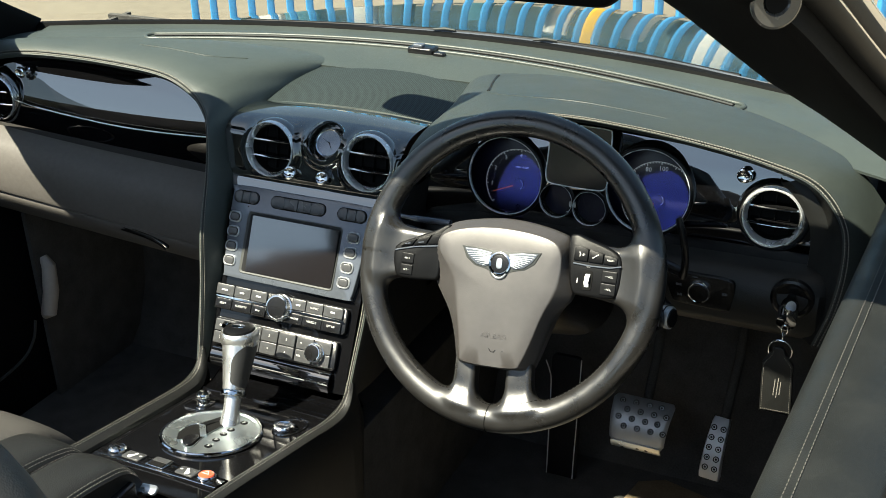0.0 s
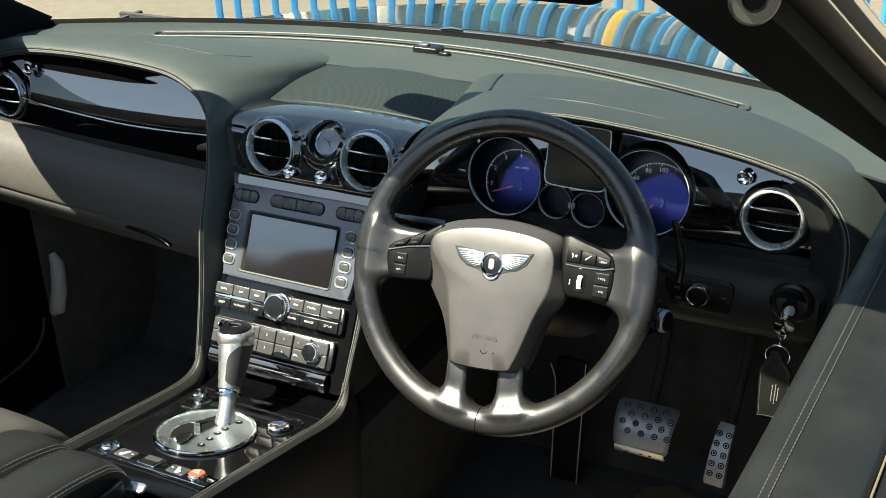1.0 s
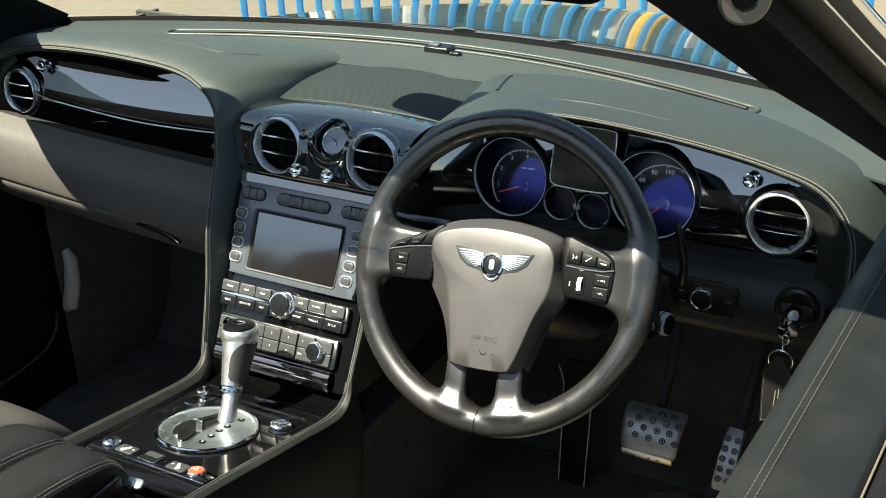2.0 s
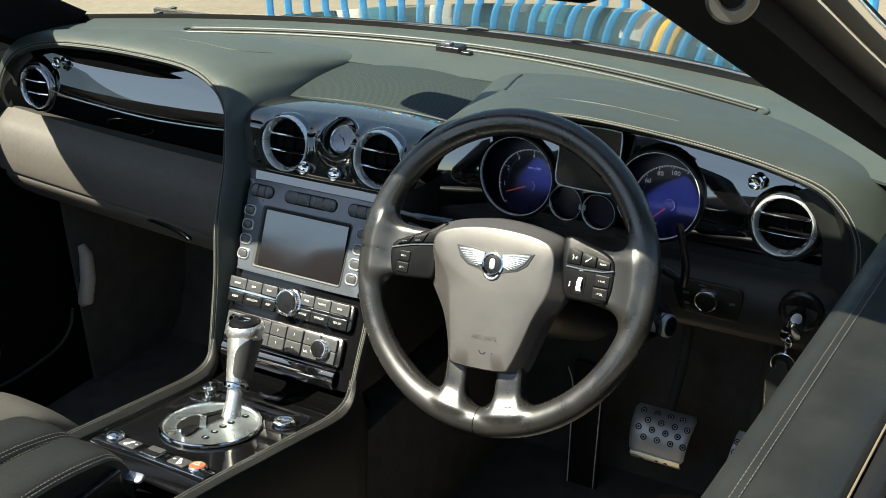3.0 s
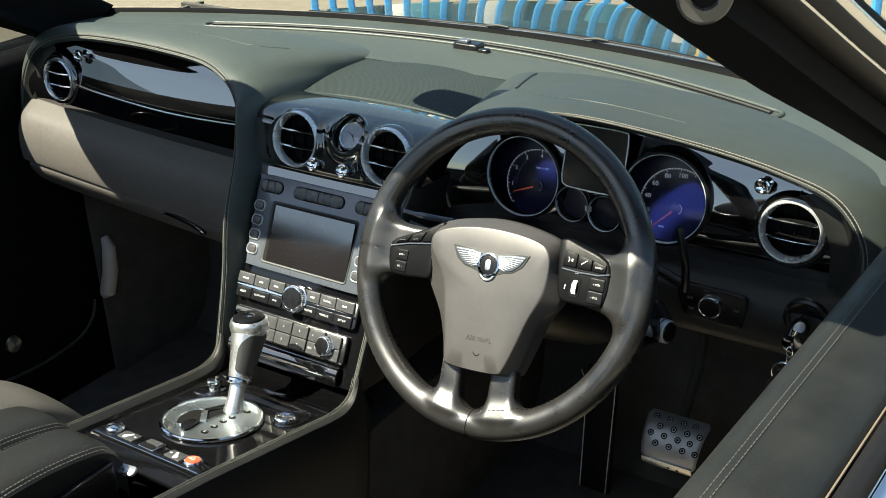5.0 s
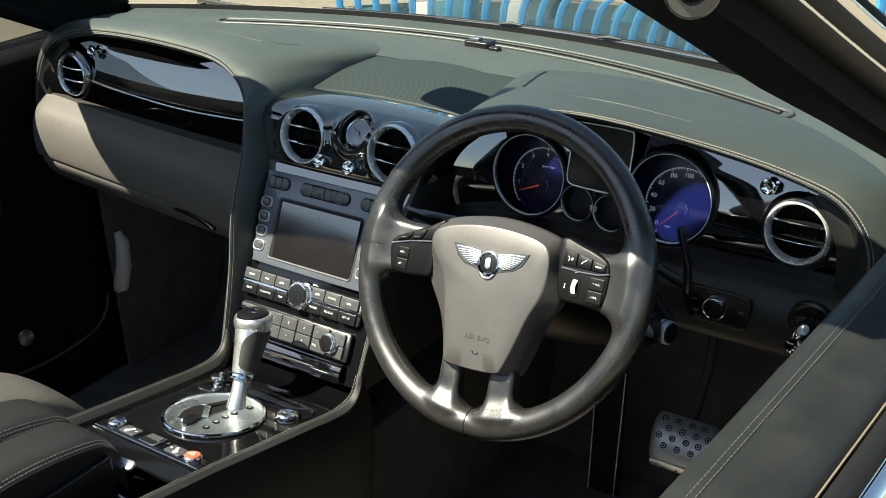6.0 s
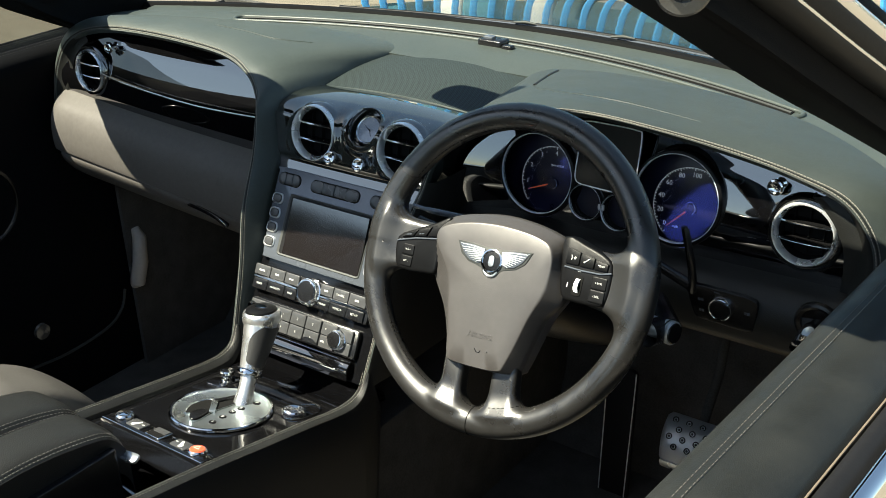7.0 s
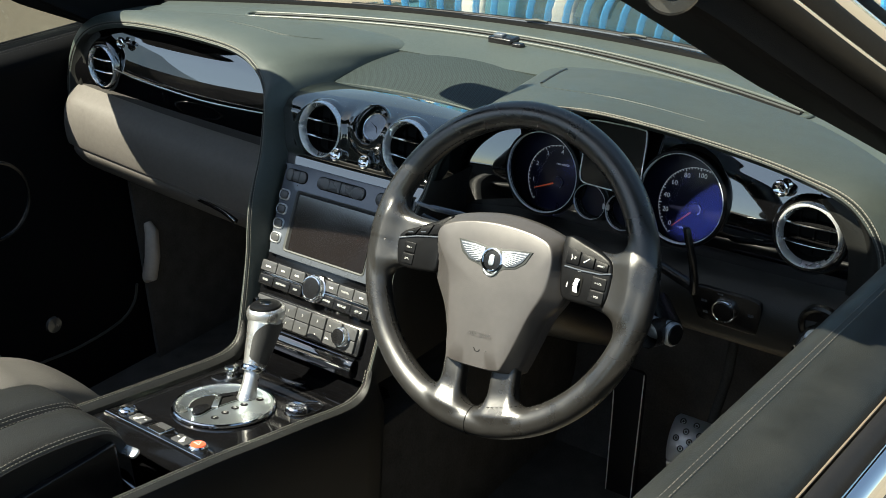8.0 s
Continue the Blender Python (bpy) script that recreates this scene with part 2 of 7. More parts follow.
def tube(path, r, n=10, closed=False, bm=None, up=(0, 0, 1)):
    """A round bar along a path; r may be a number or one radius for each point."""
    P = [Vector(p) for p in path]
    k = len(P)
    rows, side = [], None
    for i, p in enumerate(P):
        a = P[(i - 1) % k] if closed or i else p
        c = P[(i + 1) % k] if closed or i < k - 1 else p
        t = (c - a).normalized()
        if side is None:
            side = t.cross(Vector(up))
            if side.length < 1e-4:
                side = t.cross(Vector((1, 0, 0)))
        side = (side - t * side.dot(t)).normalized()
        w = t.cross(side)
        rad = r[i] if isinstance(r, (list, tuple)) else r
        rows.append([p + (side * math.cos(2 * math.pi * j / n) + w * math.sin(2 * math.pi * j / n)) * rad for j in range(n)])
    bm = grid(rows, close_u=closed, close_v=True, bm=bm)
    if not closed:
        bm.verts.ensure_lookup_table()
        nv = len(bm.verts)
        base = nv - k * n
        bm.faces.new([bm.verts[base + j] for j in range(n)][::-1])
        bm.faces.new([bm.verts[nv - n + j] for j in range(n)])
    return bm


def lathe(profile, m=None, n=40, bm=None, squash=(1, 1)):
    """Turns (radius, height) pairs round the local z axis."""
    m = m or Matrix()
    rows = [[m @ Vector((r * math.cos(2 * math.pi * j / n) * squash[0], r * math.sin(2 * math.pi * j / n) * squash[1], h)) for j in range(n)]
            for r, h in profile]
    return grid(rows, close_v=True, bm=bm)


def rounded(w, h, r, n=5, cx=0.0, cy=0.0):
    """Outline of a rounded rectangle."""
    out = []
    for sx, sy, a0 in ((1, 1, 0), (-1, 1, 90), (-1, -1, 180), (1, -1, 270)):
        for i in range(n + 1):
            a = radians(a0 + 90 * i / n)
            out.append((cx + sx * (w / 2 - r) + r * math.cos(a), cy + sy * (h / 2 - r) + r * math.sin(a)))
    return out


def plate(outline, z0, z1, m=None, edge=0.0, bm=None, dome=0.0):
    """A slab over a flat outline from z0 to z1 with a rounded upper edge."""
    m = m or Matrix()
    bm = bm or bmesh.new()
    c = Vector((sum(p[0] for p in outline) / len(outline), sum(p[1] for p in outline) / len(outline)))
    rows = []
    size = max((Vector(p) - c).length for p in outline)
    steps = [(0, z0), (0, z1 - edge)] + ([(edge * (1 - math.cos(a)), z1 - edge + edge * math.sin(a)) for a in (0.5, 1.0, math.pi / 2)] if edge else [])
    if edge == 0:
        steps = [(0, z0), (0, z1)]
    for inset, z in steps:
        row = []
        for p in outline:
            d = Vector(p) - c
            f = max(0.0, 1 - inset / max(d.length, 1e-5))
            row.append(m @ Vector((c.x + d.x * f, c.y + d.y * f, z)))
        rows.append(row)
    grid(rows, close_v=True, bm=bm)
    bm.verts.ensure_lookup_table()
    k = len(outline)
    nv = len(bm.verts)
    top = [bm.verts[nv - k + j] for j in range(k)]
    first = nv - k * len(rows)
    low = [bm.verts[first + j] for j in range(k)][::-1]
    if dome:
        inv = m.inverted()
        flat = [inv @ v.co for v in top]
        for f in (0.82, 0.6, 0.35):
            inner = [bm.verts.new(m @ Vector((c.x + (q.x - c.x) * f, c.y + (q.y - c.y) * f, z1 + dome * (1 - f * f)))) for q in flat]
            for j in range(k):
                bm.faces.new((top[j], top[(j + 1) % k], inner[(j + 1) % k], inner[j]))
            top = inner
        mid = bm.verts.new(m @ Vector((c.x, c.y, z1 + dome)))
        for j in range(k):
            bm.faces.new((top[j], top[(j + 1) % k], mid))
    else:
        bm.faces.new(top)
    bm.faces.new(low)
    return bm


def box(x0, y0, z0, x1, y1, z1, m=None, edge=0.0, bm=None):
    w, h = x1 - x0, y1 - y0
    o = rounded(w, h, min(w, h) * 0.12 if edge == 0 else min(edge * 1.5, min(w, h) * 0.45), 3, (x0 + x1) / 2, (y0 + y1) / 2)
    return plate(o, z0, z1, m, edge, bm)


def blended_skin(field, low, high, step):
    """A smooth closed skin where a distance-like field is zero: one corner in each crossed cell, drawn onto the surface."""
    axes = [np.arange(a, b + step, step) for a, b in zip(low, high)]
    inner = field(*np.meshgrid(*axes, indexing="ij")) < 0
    nx, ny, nz = (len(a) - 1 for a in axes)
    some = np.zeros((nx, ny, nz), int)
    for i, j, k in itertools.product((0, 1), repeat=3):
        some += inner[i:nx + i, j:ny + j, k:nz + k]
    cells = np.argwhere((some > 0) & (some < 8))
    number = -np.ones((nx, ny, nz), int)
    number[tuple(cells.T)] = np.arange(len(cells))
    P = onto(field, np.stack([axes[d][cells[:, d]] + step / 2 for d in range(3)], 1))
    quads = []
    for d in range(3):
        u, v = (d + 1) % 3, (d + 2) % 3
        here, there = [slice(0, -1)] * 3, [slice(0, -1)] * 3
        there[d] = slice(1, None)
        for o in (here, there):
            o[u] = o[v] = slice(1, -1)
        a, b = inner[tuple(here)], inner[tuple(there)]
        for flip, hits in ((False, np.argwhere(a & ~b)), (True, np.argwhere(~a & b))):
            if not len(hits):
                continue
            hits[:, u] += 1
            hits[:, v] += 1
            ring = []
            for du, dv in ((-1, -1), (0, -1), (0, 0), (-1, 0)):
                h = hits.copy()
                h[:, u] += du
                h[:, v] += dv
                ring.append(number[tuple(h.T)])
            quads.append(np.stack(ring[::-1] if flip else ring, 1))
    return P, np.concatenate(quads)


def onto(field, P, turns=5, e=1e-4):
    """Draws points onto the zero surface of a field."""
    P = np.array(P, float)
    for _ in range(turns):
        f = field(*P.T)
        g = np.stack([(field(*(P + d).T) - field(*(P - d).T)) / (2 * e) for d in np.eye(3) * e], 1)
        P -= 0.9 * (f / np.maximum((g * g).sum(1), 1e-3))[:, None] * g
    return P


def stitches(path, pitch=0.0052, length=0.0036, r=0.00055, lift=Vector((0, 0, 0)), bm=None):
    """A row of raised thread stitches along a path."""
    P = [Vector(p) + lift for p in path]
    bm = bm or bmesh.new()
    seg = [(P[i + 1] - P[i]).length for i in range(len(P) - 1)]
    total = sum(seg)
    s, i, acc = pitch / 2, 0, 0.0
    while s < total:
        while acc + seg[i] < s and i < len(seg) - 1:
            acc += seg[i]
            i += 1
        p = P[i].lerp(P[i + 1], (s - acc) / max(seg[i], 1e-9))
        t = (P[i + 1] - P[i]).normalized()
        a = t.cross(Vector((0.31, -0.45, 0.83))).normalized()
        b = t.cross(a)
        ring = []
        for e, f in ((-0.5, 0.35), (-0.3, 1.0), (0.3, 1.0), (0.5, 0.35)):
            ring.append([bm.verts.new(p + t * length * e + (a * math.cos(k * math.pi / 2) + b * math.sin(k * math.pi / 2)) * r * f) for k in range(4)])
        for u in range(3):
            for k in range(4):
                bm.faces.new((ring[u][k], ring[u + 1][k], ring[u + 1][(k + 1) % 4], ring[u][(k + 1) % 4]))
        bm.faces.new(ring[0][::-1])
        bm.faces.new(ring[3])
        s += pitch
    return bm


def basis(c, u, x=(1, 0, 0)):
    """A pose at c with local y along u, local x near x, local z outward."""
    u = Vector(u).normalized()
    x = Vector(x)
    x = (x - u * x.dot(u)).normalized()
    n = x.cross(u)
    return Matrix(((x.x, u.x, n.x, c[0]), (x.y, u.y, n.y, c[1]), (x.z, u.z, n.z, c[2]), (0, 0, 0, 1)))


def word(name, text, size, m, mat, parent, depth=0.0002):
    """Raised lettering in the built-in font, centred at m."""
    cu = bpy.data.curves.new(name, "FONT")
    cu.body, cu.size, cu.align_x, cu.align_y, cu.extrude = text, size, "CENTER", "CENTER", depth
    cu.resolution_u = 2
    tmp = bpy.data.objects.new(name, cu)
    scene.collection.objects.link(tmp)
    me = bpy.data.meshes.new_from_object(tmp.evaluated_get(bpy.context.evaluated_depsgraph_get()))
    bpy.data.objects.remove(tmp)
    bpy.data.curves.remove(cu)
    me.name = name
    me.materials.clear()
    me.materials.append(mat)
    ob = new(name, me)
    ob.parent = parent
    ob.matrix_basis = m
    return ob


WHEEL = basis((0.406, 0.002, 0.78), (0, 0.46, 0.888)) @ pose(0, 0, 0, 0, 0, 1.5)
STACK = basis((-0.006, 0.128, 0.673), (0, 0.473, 0.881))
CONSOLE = basis((0.004, -0.13, 0.50), (0, 0.98, -0.19))
GROUND_Z = -0.07

# ---- ground, fence and surroundings ----
gm = bmesh.new()
bmesh.ops.create_grid(gm, x_segments=8, y_segments=8, size=400)
bmesh.ops.translate(gm, vec=(0, 0, GROUND_Z), verts=gm.verts)
tagged(link("ground", gm, M["concrete"]), "pale dusty concrete yard ground around the car", "ground", kind="structure")

fence = thing("fence", "blue painted steel bar fence standing beyond the bonnet", "fence", at=(0, 0, 0))
FENCE_A, FENCE_B = Vector((-2.5, 3.13, GROUND_Z)), Vector((1.64, 4.307, GROUND_Z))
fw = (FENCE_B - FENCE_A).normalized()
fence_turn = math.degrees(math.atan2(fw.y, fw.x))
bar_me = None
for i in range(47):
    p = FENCE_A + fw * (0.093 * i)
    if bar_me is None:
        b0 = link("bar", box(-0.017, -0.017, 0, 0.017, 0.017, 1.7, edge=0.004), M["fence_blue"], fence)
        bar_me = b0.data
    else:
        b0 = new("bar", bar_me)
        b0.parent = fence
    b0.matrix_basis = pose(p.x, p.y, p.z, 0, 0, fence_turn + 20)
for z in (0.0, 1.5):
    b = box(0, -0.03, 0, (FENCE_B - FENCE_A).length, -0.022, 0.05)
    ob = link("rail", b, M["fence_blue"], fence)
    ob.matrix_basis = pose(FENCE_A.x, FENCE_A.y, GROUND_Z + z, 0, 0, fence_turn)

# unseen tall dark wall and coloured blocks, added beyond the fence for bonnet reflections
wl = bmesh.new()
plate([(0, 0), (16, 0), (16, 0.3), (0, 0.3)], 0, 2.9, bm=wl)
tagged(link("reflect_wall", wl, M["hedge_wall"], m=pose(-10.5, 6.4, GROUND_Z, 0, 0, fence_turn)), "unseen dark green wall added behind the fence for bonnet reflections", "wall")
rnd = random.Random(4)
TINTS = ["barrier_white", "hedge_wall", "barrier_white", "teal_crate", "hedge_wall", "barrier_white", "teal_crate"]
for i in range(34):
    q = FENCE_A + fw * (-2.0 + 0.30 * i + rnd.uniform(-0.05, 0.05)) + Vector((-fw.y, fw.x, 0)) * rnd.uniform(2.3, 3.0)
    col = {13: "barrier_yellow", 17: "barrier_orange", 20: "barrier_yellow", 25: "barrier_orange", 30: "barrier_orange"}.get(i, TINTS[i % 7])
    w = rnd.uniform(0.06, 0.13)
    ob = link("reflect_block", box(-w, -0.12, 0, w, 0.12, rnd.uniform(0.7, 2.3), edge=0.02), M[col], m=pose(q.x, q.y, GROUND_Z, 0, 0, fence_turn + rnd.uniform(-15, 15)))
    tagged(ob, {"barrier_white": "white", "barrier_yellow": "yellow", "barrier_orange": "orange", "hedge_wall": "dark green", "teal_crate": "teal"}[col] + " upright block added behind the fence for bonnet reflections", "block", "yard blocks")

# a plain building behind the car, which the lacquer mirrors
BA, BW = Vector((-4.4, -10.2, GROUND_Z)), Vector((-0.96, 0.27, 0)).normalized()
bb = bmesh.new()
plate([(0, 0), (0, -8), (18, -8), (18, 0)], 0, 4.1, bm=bb)
building = link("building", bb, M["wall_grey"], m=Matrix(((BW.x, -BW.y * -1, 0, BA.x), (BW.y, -BW.x, 0, BA.y), (0, 0, 1, BA.z), (0, 0, 0, 1))))
tagged(building, "long low grey rendered building across the yard", "building")

# ---- car body ----
car = thing("convertible_car", "dark blue-green open convertible car body with chrome trim", "car")


def y_screen(x):
    return 0.70 - 0.29 * x * x


# bonnet: a crowned sheet from the windscreen base, rolling over at the nose
rows = []
for i in range(33):
    v = i / 32
    row = []
    for j in range(65):
        x = -0.86 + 1.72 * j / 64
        y0 = y_screen(x) + 0.048
        y1 = 1.78 - 0.42 * x * x
        y = y0 + (y1 - y0) * v
        z = 0.850 - 0.060 * v - 0.150 * v ** 2 - 0.20 * max(0.0, v - 0.86) ** 2 / 0.02 * 0.9 - 0.055 * (x / 0.86) ** 2
        row.append((x, y, z))
    rows.append(row)
part("bonnet", thick(grid(rows), 0.004), M["bonnet_paint"], car, "dark glossy bonnet mirroring the fence")
rows = []
for j in range(41):
    x = -0.90 + 1.80 * j / 40
    y = y_screen(x)
    rows.append([(x, y + 0.02, 0.854), (x, y + 0.028, 0.857), (x, y + 0.045, 0.852), (x, y + 0.055, 0.842), (x, y + 0.06, 0.80)])
part("scuttle", thick(grid(rows), 0.003), M["scuttle_black"], car, "black scuttle panel below the windscreen")
rows = [[(x, y_screen(x) + 0.012 + dy, 0.861 + dz) for dy, dz in ((-0.010, -0.006), (-0.006, 0.004), (0.006, 0.005), (0.012, -0.004))]
        for x in [-0.90 + 1.80 * j / 40 for j in range(41)]]
part("screen_seal", thick(grid(rows), 0.002), M["scuttle_black"], car, "black rubber windscreen seal")

# windscreen frame: pillars and header
PILLAR = [(0.885, 0.46, 0.835), (0.872, 0.34, 0.905), (0.845, 0.16, 1.01), (0.805, -0.03, 1.125), (0.768, -0.19, 1.225), (0.735, -0.255, 1.262)]


# how far the trim's inner edge stands from the pillar's line
INNER_Y = (-0.255, -0.20, 0.0, 0.10, 0.20, 0.30, 0.40, 0.46)
INNER_X = (-0.125, -0.122, -0.096, -0.080, -0.064, -0.043, -0.026, -0.020)
INNER_Z = (-0.025, -0.030, -0.040, -0.040, -0.043, -0.049, -0.054, -0.054)


def pillar(side, slim=0.0):
    rows = []
    for p in spline(PILLAR, 6):
        x, y, z = p
        x -= slim * max(0.0, min(1.0, (0.30 - y) / 0.2))
        if side > 0:
            ax, az = float(np.interp(y, INNER_Y, INNER_X)), float(np.interp(y, INNER_Y, INNER_Z))
        else:
            w, g = max(0.0, min(1.0, -y / 0.195)), max(0.0, min(1.0, (0.46 - y) / 0.3))
            ax, az = -0.030 - 0.100 * w, -0.045 - 0.030 * g + 0.050 * w
        sec = [(-0.004 - slim, -0.050, -0.030), (ax * 0.55, -0.029, (az - 0.03) * 0.5 - 0.002), (ax, -0.004, az), (ax * 0.8 - 0.02, 0.022, az * 0.4), (-0.050, 0.046, 0.022), (-0.018 - 0.6 * slim, 0.058, 0.036),
               (0.000 - slim, 0.040, 0.030), (0.002 - slim, 0.0, 0.006), (-0.002 - slim, -0.035, -0.018)]
        rows.append([((x + q.x) * side, y + q.y, z + q.z) for q in spline(sec, 4, True)])
    bm = grid(rows, close_v=True)
    part("pillar_trim", bm, M["trim_black"], car, "black leather windscreen pillar trim")
    strips = (("pillar_chrome", "chrome", "bright chrome windscreen surround", ((0.008, -0.020, -0.003), (0.013, -0.021, -0.001), (0.016, -0.015, 0.004), (0.011, -0.009, 0.005))),
              ("pillar_joint", "rubber", "black rubber joint between the chrome strips", ((0.011, -0.013, 0.003), (0.0165, -0.012, 0.006), (0.0180, 0.004, 0.016), (0.010, 0.006, 0.014))),
              ("pillar_chrome", "chrome", "bright chrome windscreen surround", ((0.013, 0.002, 0.014), (0.0185, 0.006, 0.019), (0.0175, 0.014, 0.025), (0.010, 0.018, 0.026))))
    for name, mat, label, sec in strips:
        rows = []
        for p in spline(PILLAR, 6):
            x, y, z = p
            x -= slim * max(0.0, min(1.0, (0.30 - y) / 0.2))
            rows.append([((x + q.x - slim) * side, y + q.y, z + q.z) for q in spline(sec, 4, True)])
        part(name, grid(rows, close_v=True), M[mat], car, label)
    if side > 0:
        path = [(p.x + 0.004, p.y - 0.010, p.z - 0.006) for p in spline(PILLAR[1:], 6)]
        part("pillar_seal", tube(path, 0.0140, 16), M["seal_black"], car, "glossy black rubber roof seal")


pillar(1)
pillar(-1, 0.058)
rows = []
for j in range(33):
    x = -0.77 + 1.54 * j / 32
    k = (x / 0.77) ** 2
    y, z = -0.095 - 0.115 * k, 1.285 - 0.03 * k
    ft = 0.118 + 0.075 * k + 0.05 * k ** 5
    rows.append([(x, y + a, z + b) for a, b in ((-0.095, -0.015), (-0.09, 0.012), (-0.03, 0.024), (0.05, 0.008), (ft, -0.03), (ft - 0.015, -0.046), (0.0, -0.042), (-0.07, -0.03))])
part("header_rail", grid(rows, close_v=True), M["trim_black"], car, "black windscreen header rail")

# interior mirror under the header
mir = thing("rear_view_mirror", "black rear-view mirror on a stalk under the header rail", "mirror")
MM = Matrix.Translation((0.005, 0.165, 1.165)) @ basis((0, 0, 0), (0, 0.12, 0.99), (0.98, -0.16, 0))
part("mirror_case", plate([(p.x, p.y) for p in spline([(-0.088, 0.0, 0), (-0.080, 0.028, 0), (-0.034, 0.036, 0), (0.034, 0.036, 0), (0.080, 0.028, 0), (0.088, 0.0, 0), (0.076, -0.028, 0), (0.0, -0.034, 0), (-0.076, -0.028, 0)][::-1], 4, True)], -0.028, 0.004, MM, 0.008), M["black_plastic"], mir)
part("mirror_glass", plate([(p.x * 0.93, p.y * 0.86) for p in spline([(-0.088, 0.0, 0), (-0.080, 0.028, 0), (-0.034, 0.036, 0), (0.034, 0.036, 0), (0.080, 0.028, 0), (0.088, 0.0, 0), (0.076, -0.028, 0), (0.0, -0.034, 0), (-0.076, -0.028, 0)][::-1], 4, True)], 0.003, 0.0052, MM), M["chrome"], mir, "mirror glass")
part("mirror_stalk", tube([(0.005, 0.19, 1.175), (0.0, 0.13, 1.215), (0.0, 0.02, 1.262)], 0.009, 10), M["black_plastic"], mir)

# folded sun visor below the header
vis = thing("sun_visor", "black folded sun visor below the header rail", "sun visor")
VM = basis((0.43, -0.052, 1.196), (0, 0.30, 0.954))
part("visor_panel", plate(rounded(0.28, 0.100, 0.030, 6), -0.008, 0.008, VM, 0.005), M["trim_black"], vis)
part("visor_edge", tube([VM @ Vector((x, y, 0.006)) for x, y in rounded(0.274, 0.094, 0.028, 6)], 0.0014, 6, True), M["black_plastic"], vis, "glossy visor edge")

# windscreen glass
rows = []
for i in range(13):
    v = i / 12
    row = []
    for j in range(33):
        s = -1 + 2 * j / 32
        xb, xt = 0.87 * s, 0.75 * s
        a = Vector((xb, y_screen(xb) + 0.012, 0.87))
        c = Vector((xt, -0.02 - 0.16 * s * s, 1.29 - 0.045 * s * s))
        p = a.lerp(c, v) + Vector((0, 0.02, 0.03)) * (4 * v * (1 - v))
        row.append(p)
    rows.append(row)
wg = part("windscreen", grid(rows), M["glass"], car, "clear curved windscreen glass")
wg.visible_shadow = False

# front wings, nose, tail and wheels close the body
for sx in (-1, 1):
    rows = []
    for i in range(13):
        v = i / 12
        y = 0.44 + 0.98 * v
        edge = 0.775 - 0.205 * v ** 1.15
        x0 = 0.865 + 0.03 * math.sin(math.pi * v) - 0.05 * v ** 4
        arch = 0.36 * math.sqrt(max(0.0, 1 - ((y - 1.02) / 0.36) ** 2))
        rows.append([(sx * (x0 - 0.02), y, edge), (sx * (x0 + 0.04), y, edge - 0.03), (sx * (x0 + 0.09), y, edge - 0.12), (sx * (x0 + 0.10), y, max(0.30, 0.24 + arch * 0.85)), (sx * (x0 + 0.08), y, max(0.16, 0.22 + arch * 0.85))])
    part("front_wing", thick(grid(rows), 0.003), M["paint"], car, "dark glossy painted front wing")
    rows = []
    for i in range(13):
        v = i / 12
        y = -1.30 - 1.10 * v
        arch = 0.36 * math.sqrt(max(0.0, 1 - ((y + 1.72) / 0.36) ** 2))
        x0 = 0.90 - 0.12 * v ** 3
        rows.append([(sx * (x0 - 0.05), y, 0.86 - 0.04 * v), (sx * (x0 + 0.04), y, 0.84 - 0.05 * v), (sx * (x0 + 0.10), y, 0.70), (sx * (x0 + 0.10), y, max(0.30, 0.24 + arch * 0.85)), (sx * (x0 + 0.08), y, max(0.16, 0.22 + arch * 0.85))])
    part("rear_wing", thick(grid(rows), 0.003), M["paint"], car, "dark glossy painted rear wing")
    for y in (1.02, -1.72):
        W = Matrix.Translation((sx * 0.86, y, GROUND_Z + 0.335)) @ pose(0, 0, 0, 0, 90 * sx, 0)
        wh = part("wheel", lathe([(0.235, -0.10), (0.325, -0.10), (0.335, -0.07), (0.335, 0.07), (0.325, 0.10), (0.235, 0.10)], W, 40), M["rubber"], car, "black road tyre")
        part("rim", lathe([(0.240, 0.10), (0.225, 0.085), (0.09, 0.06), (0.06, 0.085), (0.0001, 0.09)], W, 32), M["alloy"], wh, "alloy wheel rim")
rows = [[(x, 1.78 - 0.42 * x * x - 0.01 + a, z) for a, z in ((-0.02, 0.48), (0.05, 0.42), (0.08, 0.30), (0.05, 0.16))] for x in [-0.86 + 1.72 * j / 16 for j in range(17)]]
part("front_bumper", thick(grid(rows), 0.004), M["paint"], car, "dark glossy painted nose")
rows = [[(x, y, z - 0.03 * (x / 0.85) ** 2) for y, z in ((-1.46, 0.84), (-1.7, 0.87), (-2.1, 0.85), (-2.38, 0.80), (-2.48, 0.62), (-2.46, 0.35), (-2.40, 0.18))] for x in [-0.86 + 1.72 * j / 16 for j in range(17)]]
part("rear_deck", thick(grid(rows), 0.004), M["paint"], car, "dark glossy painted rear deck")

# cabin floor, firewall, rear bulkhead and sills
part("floor_pan", box(-0.80, -1.6, -0.02, 0.80, 0.75, 0.10), M["carpet"], car, "black carpeted floor")
rows = [[(x, 0.685, 0.845), (x, 0.70, 0.70), (x, 0.68, 0.55), (x, 0.665, 0.40), (x, 0.64, 0.22), (x, 0.60, 0.13), (x, 0.56, 0.09)] for x in (-0.80, 0.80)]
part("firewall", thick(grid(rows), 0.01), M["carpet"], car, "black carpeted toe board")


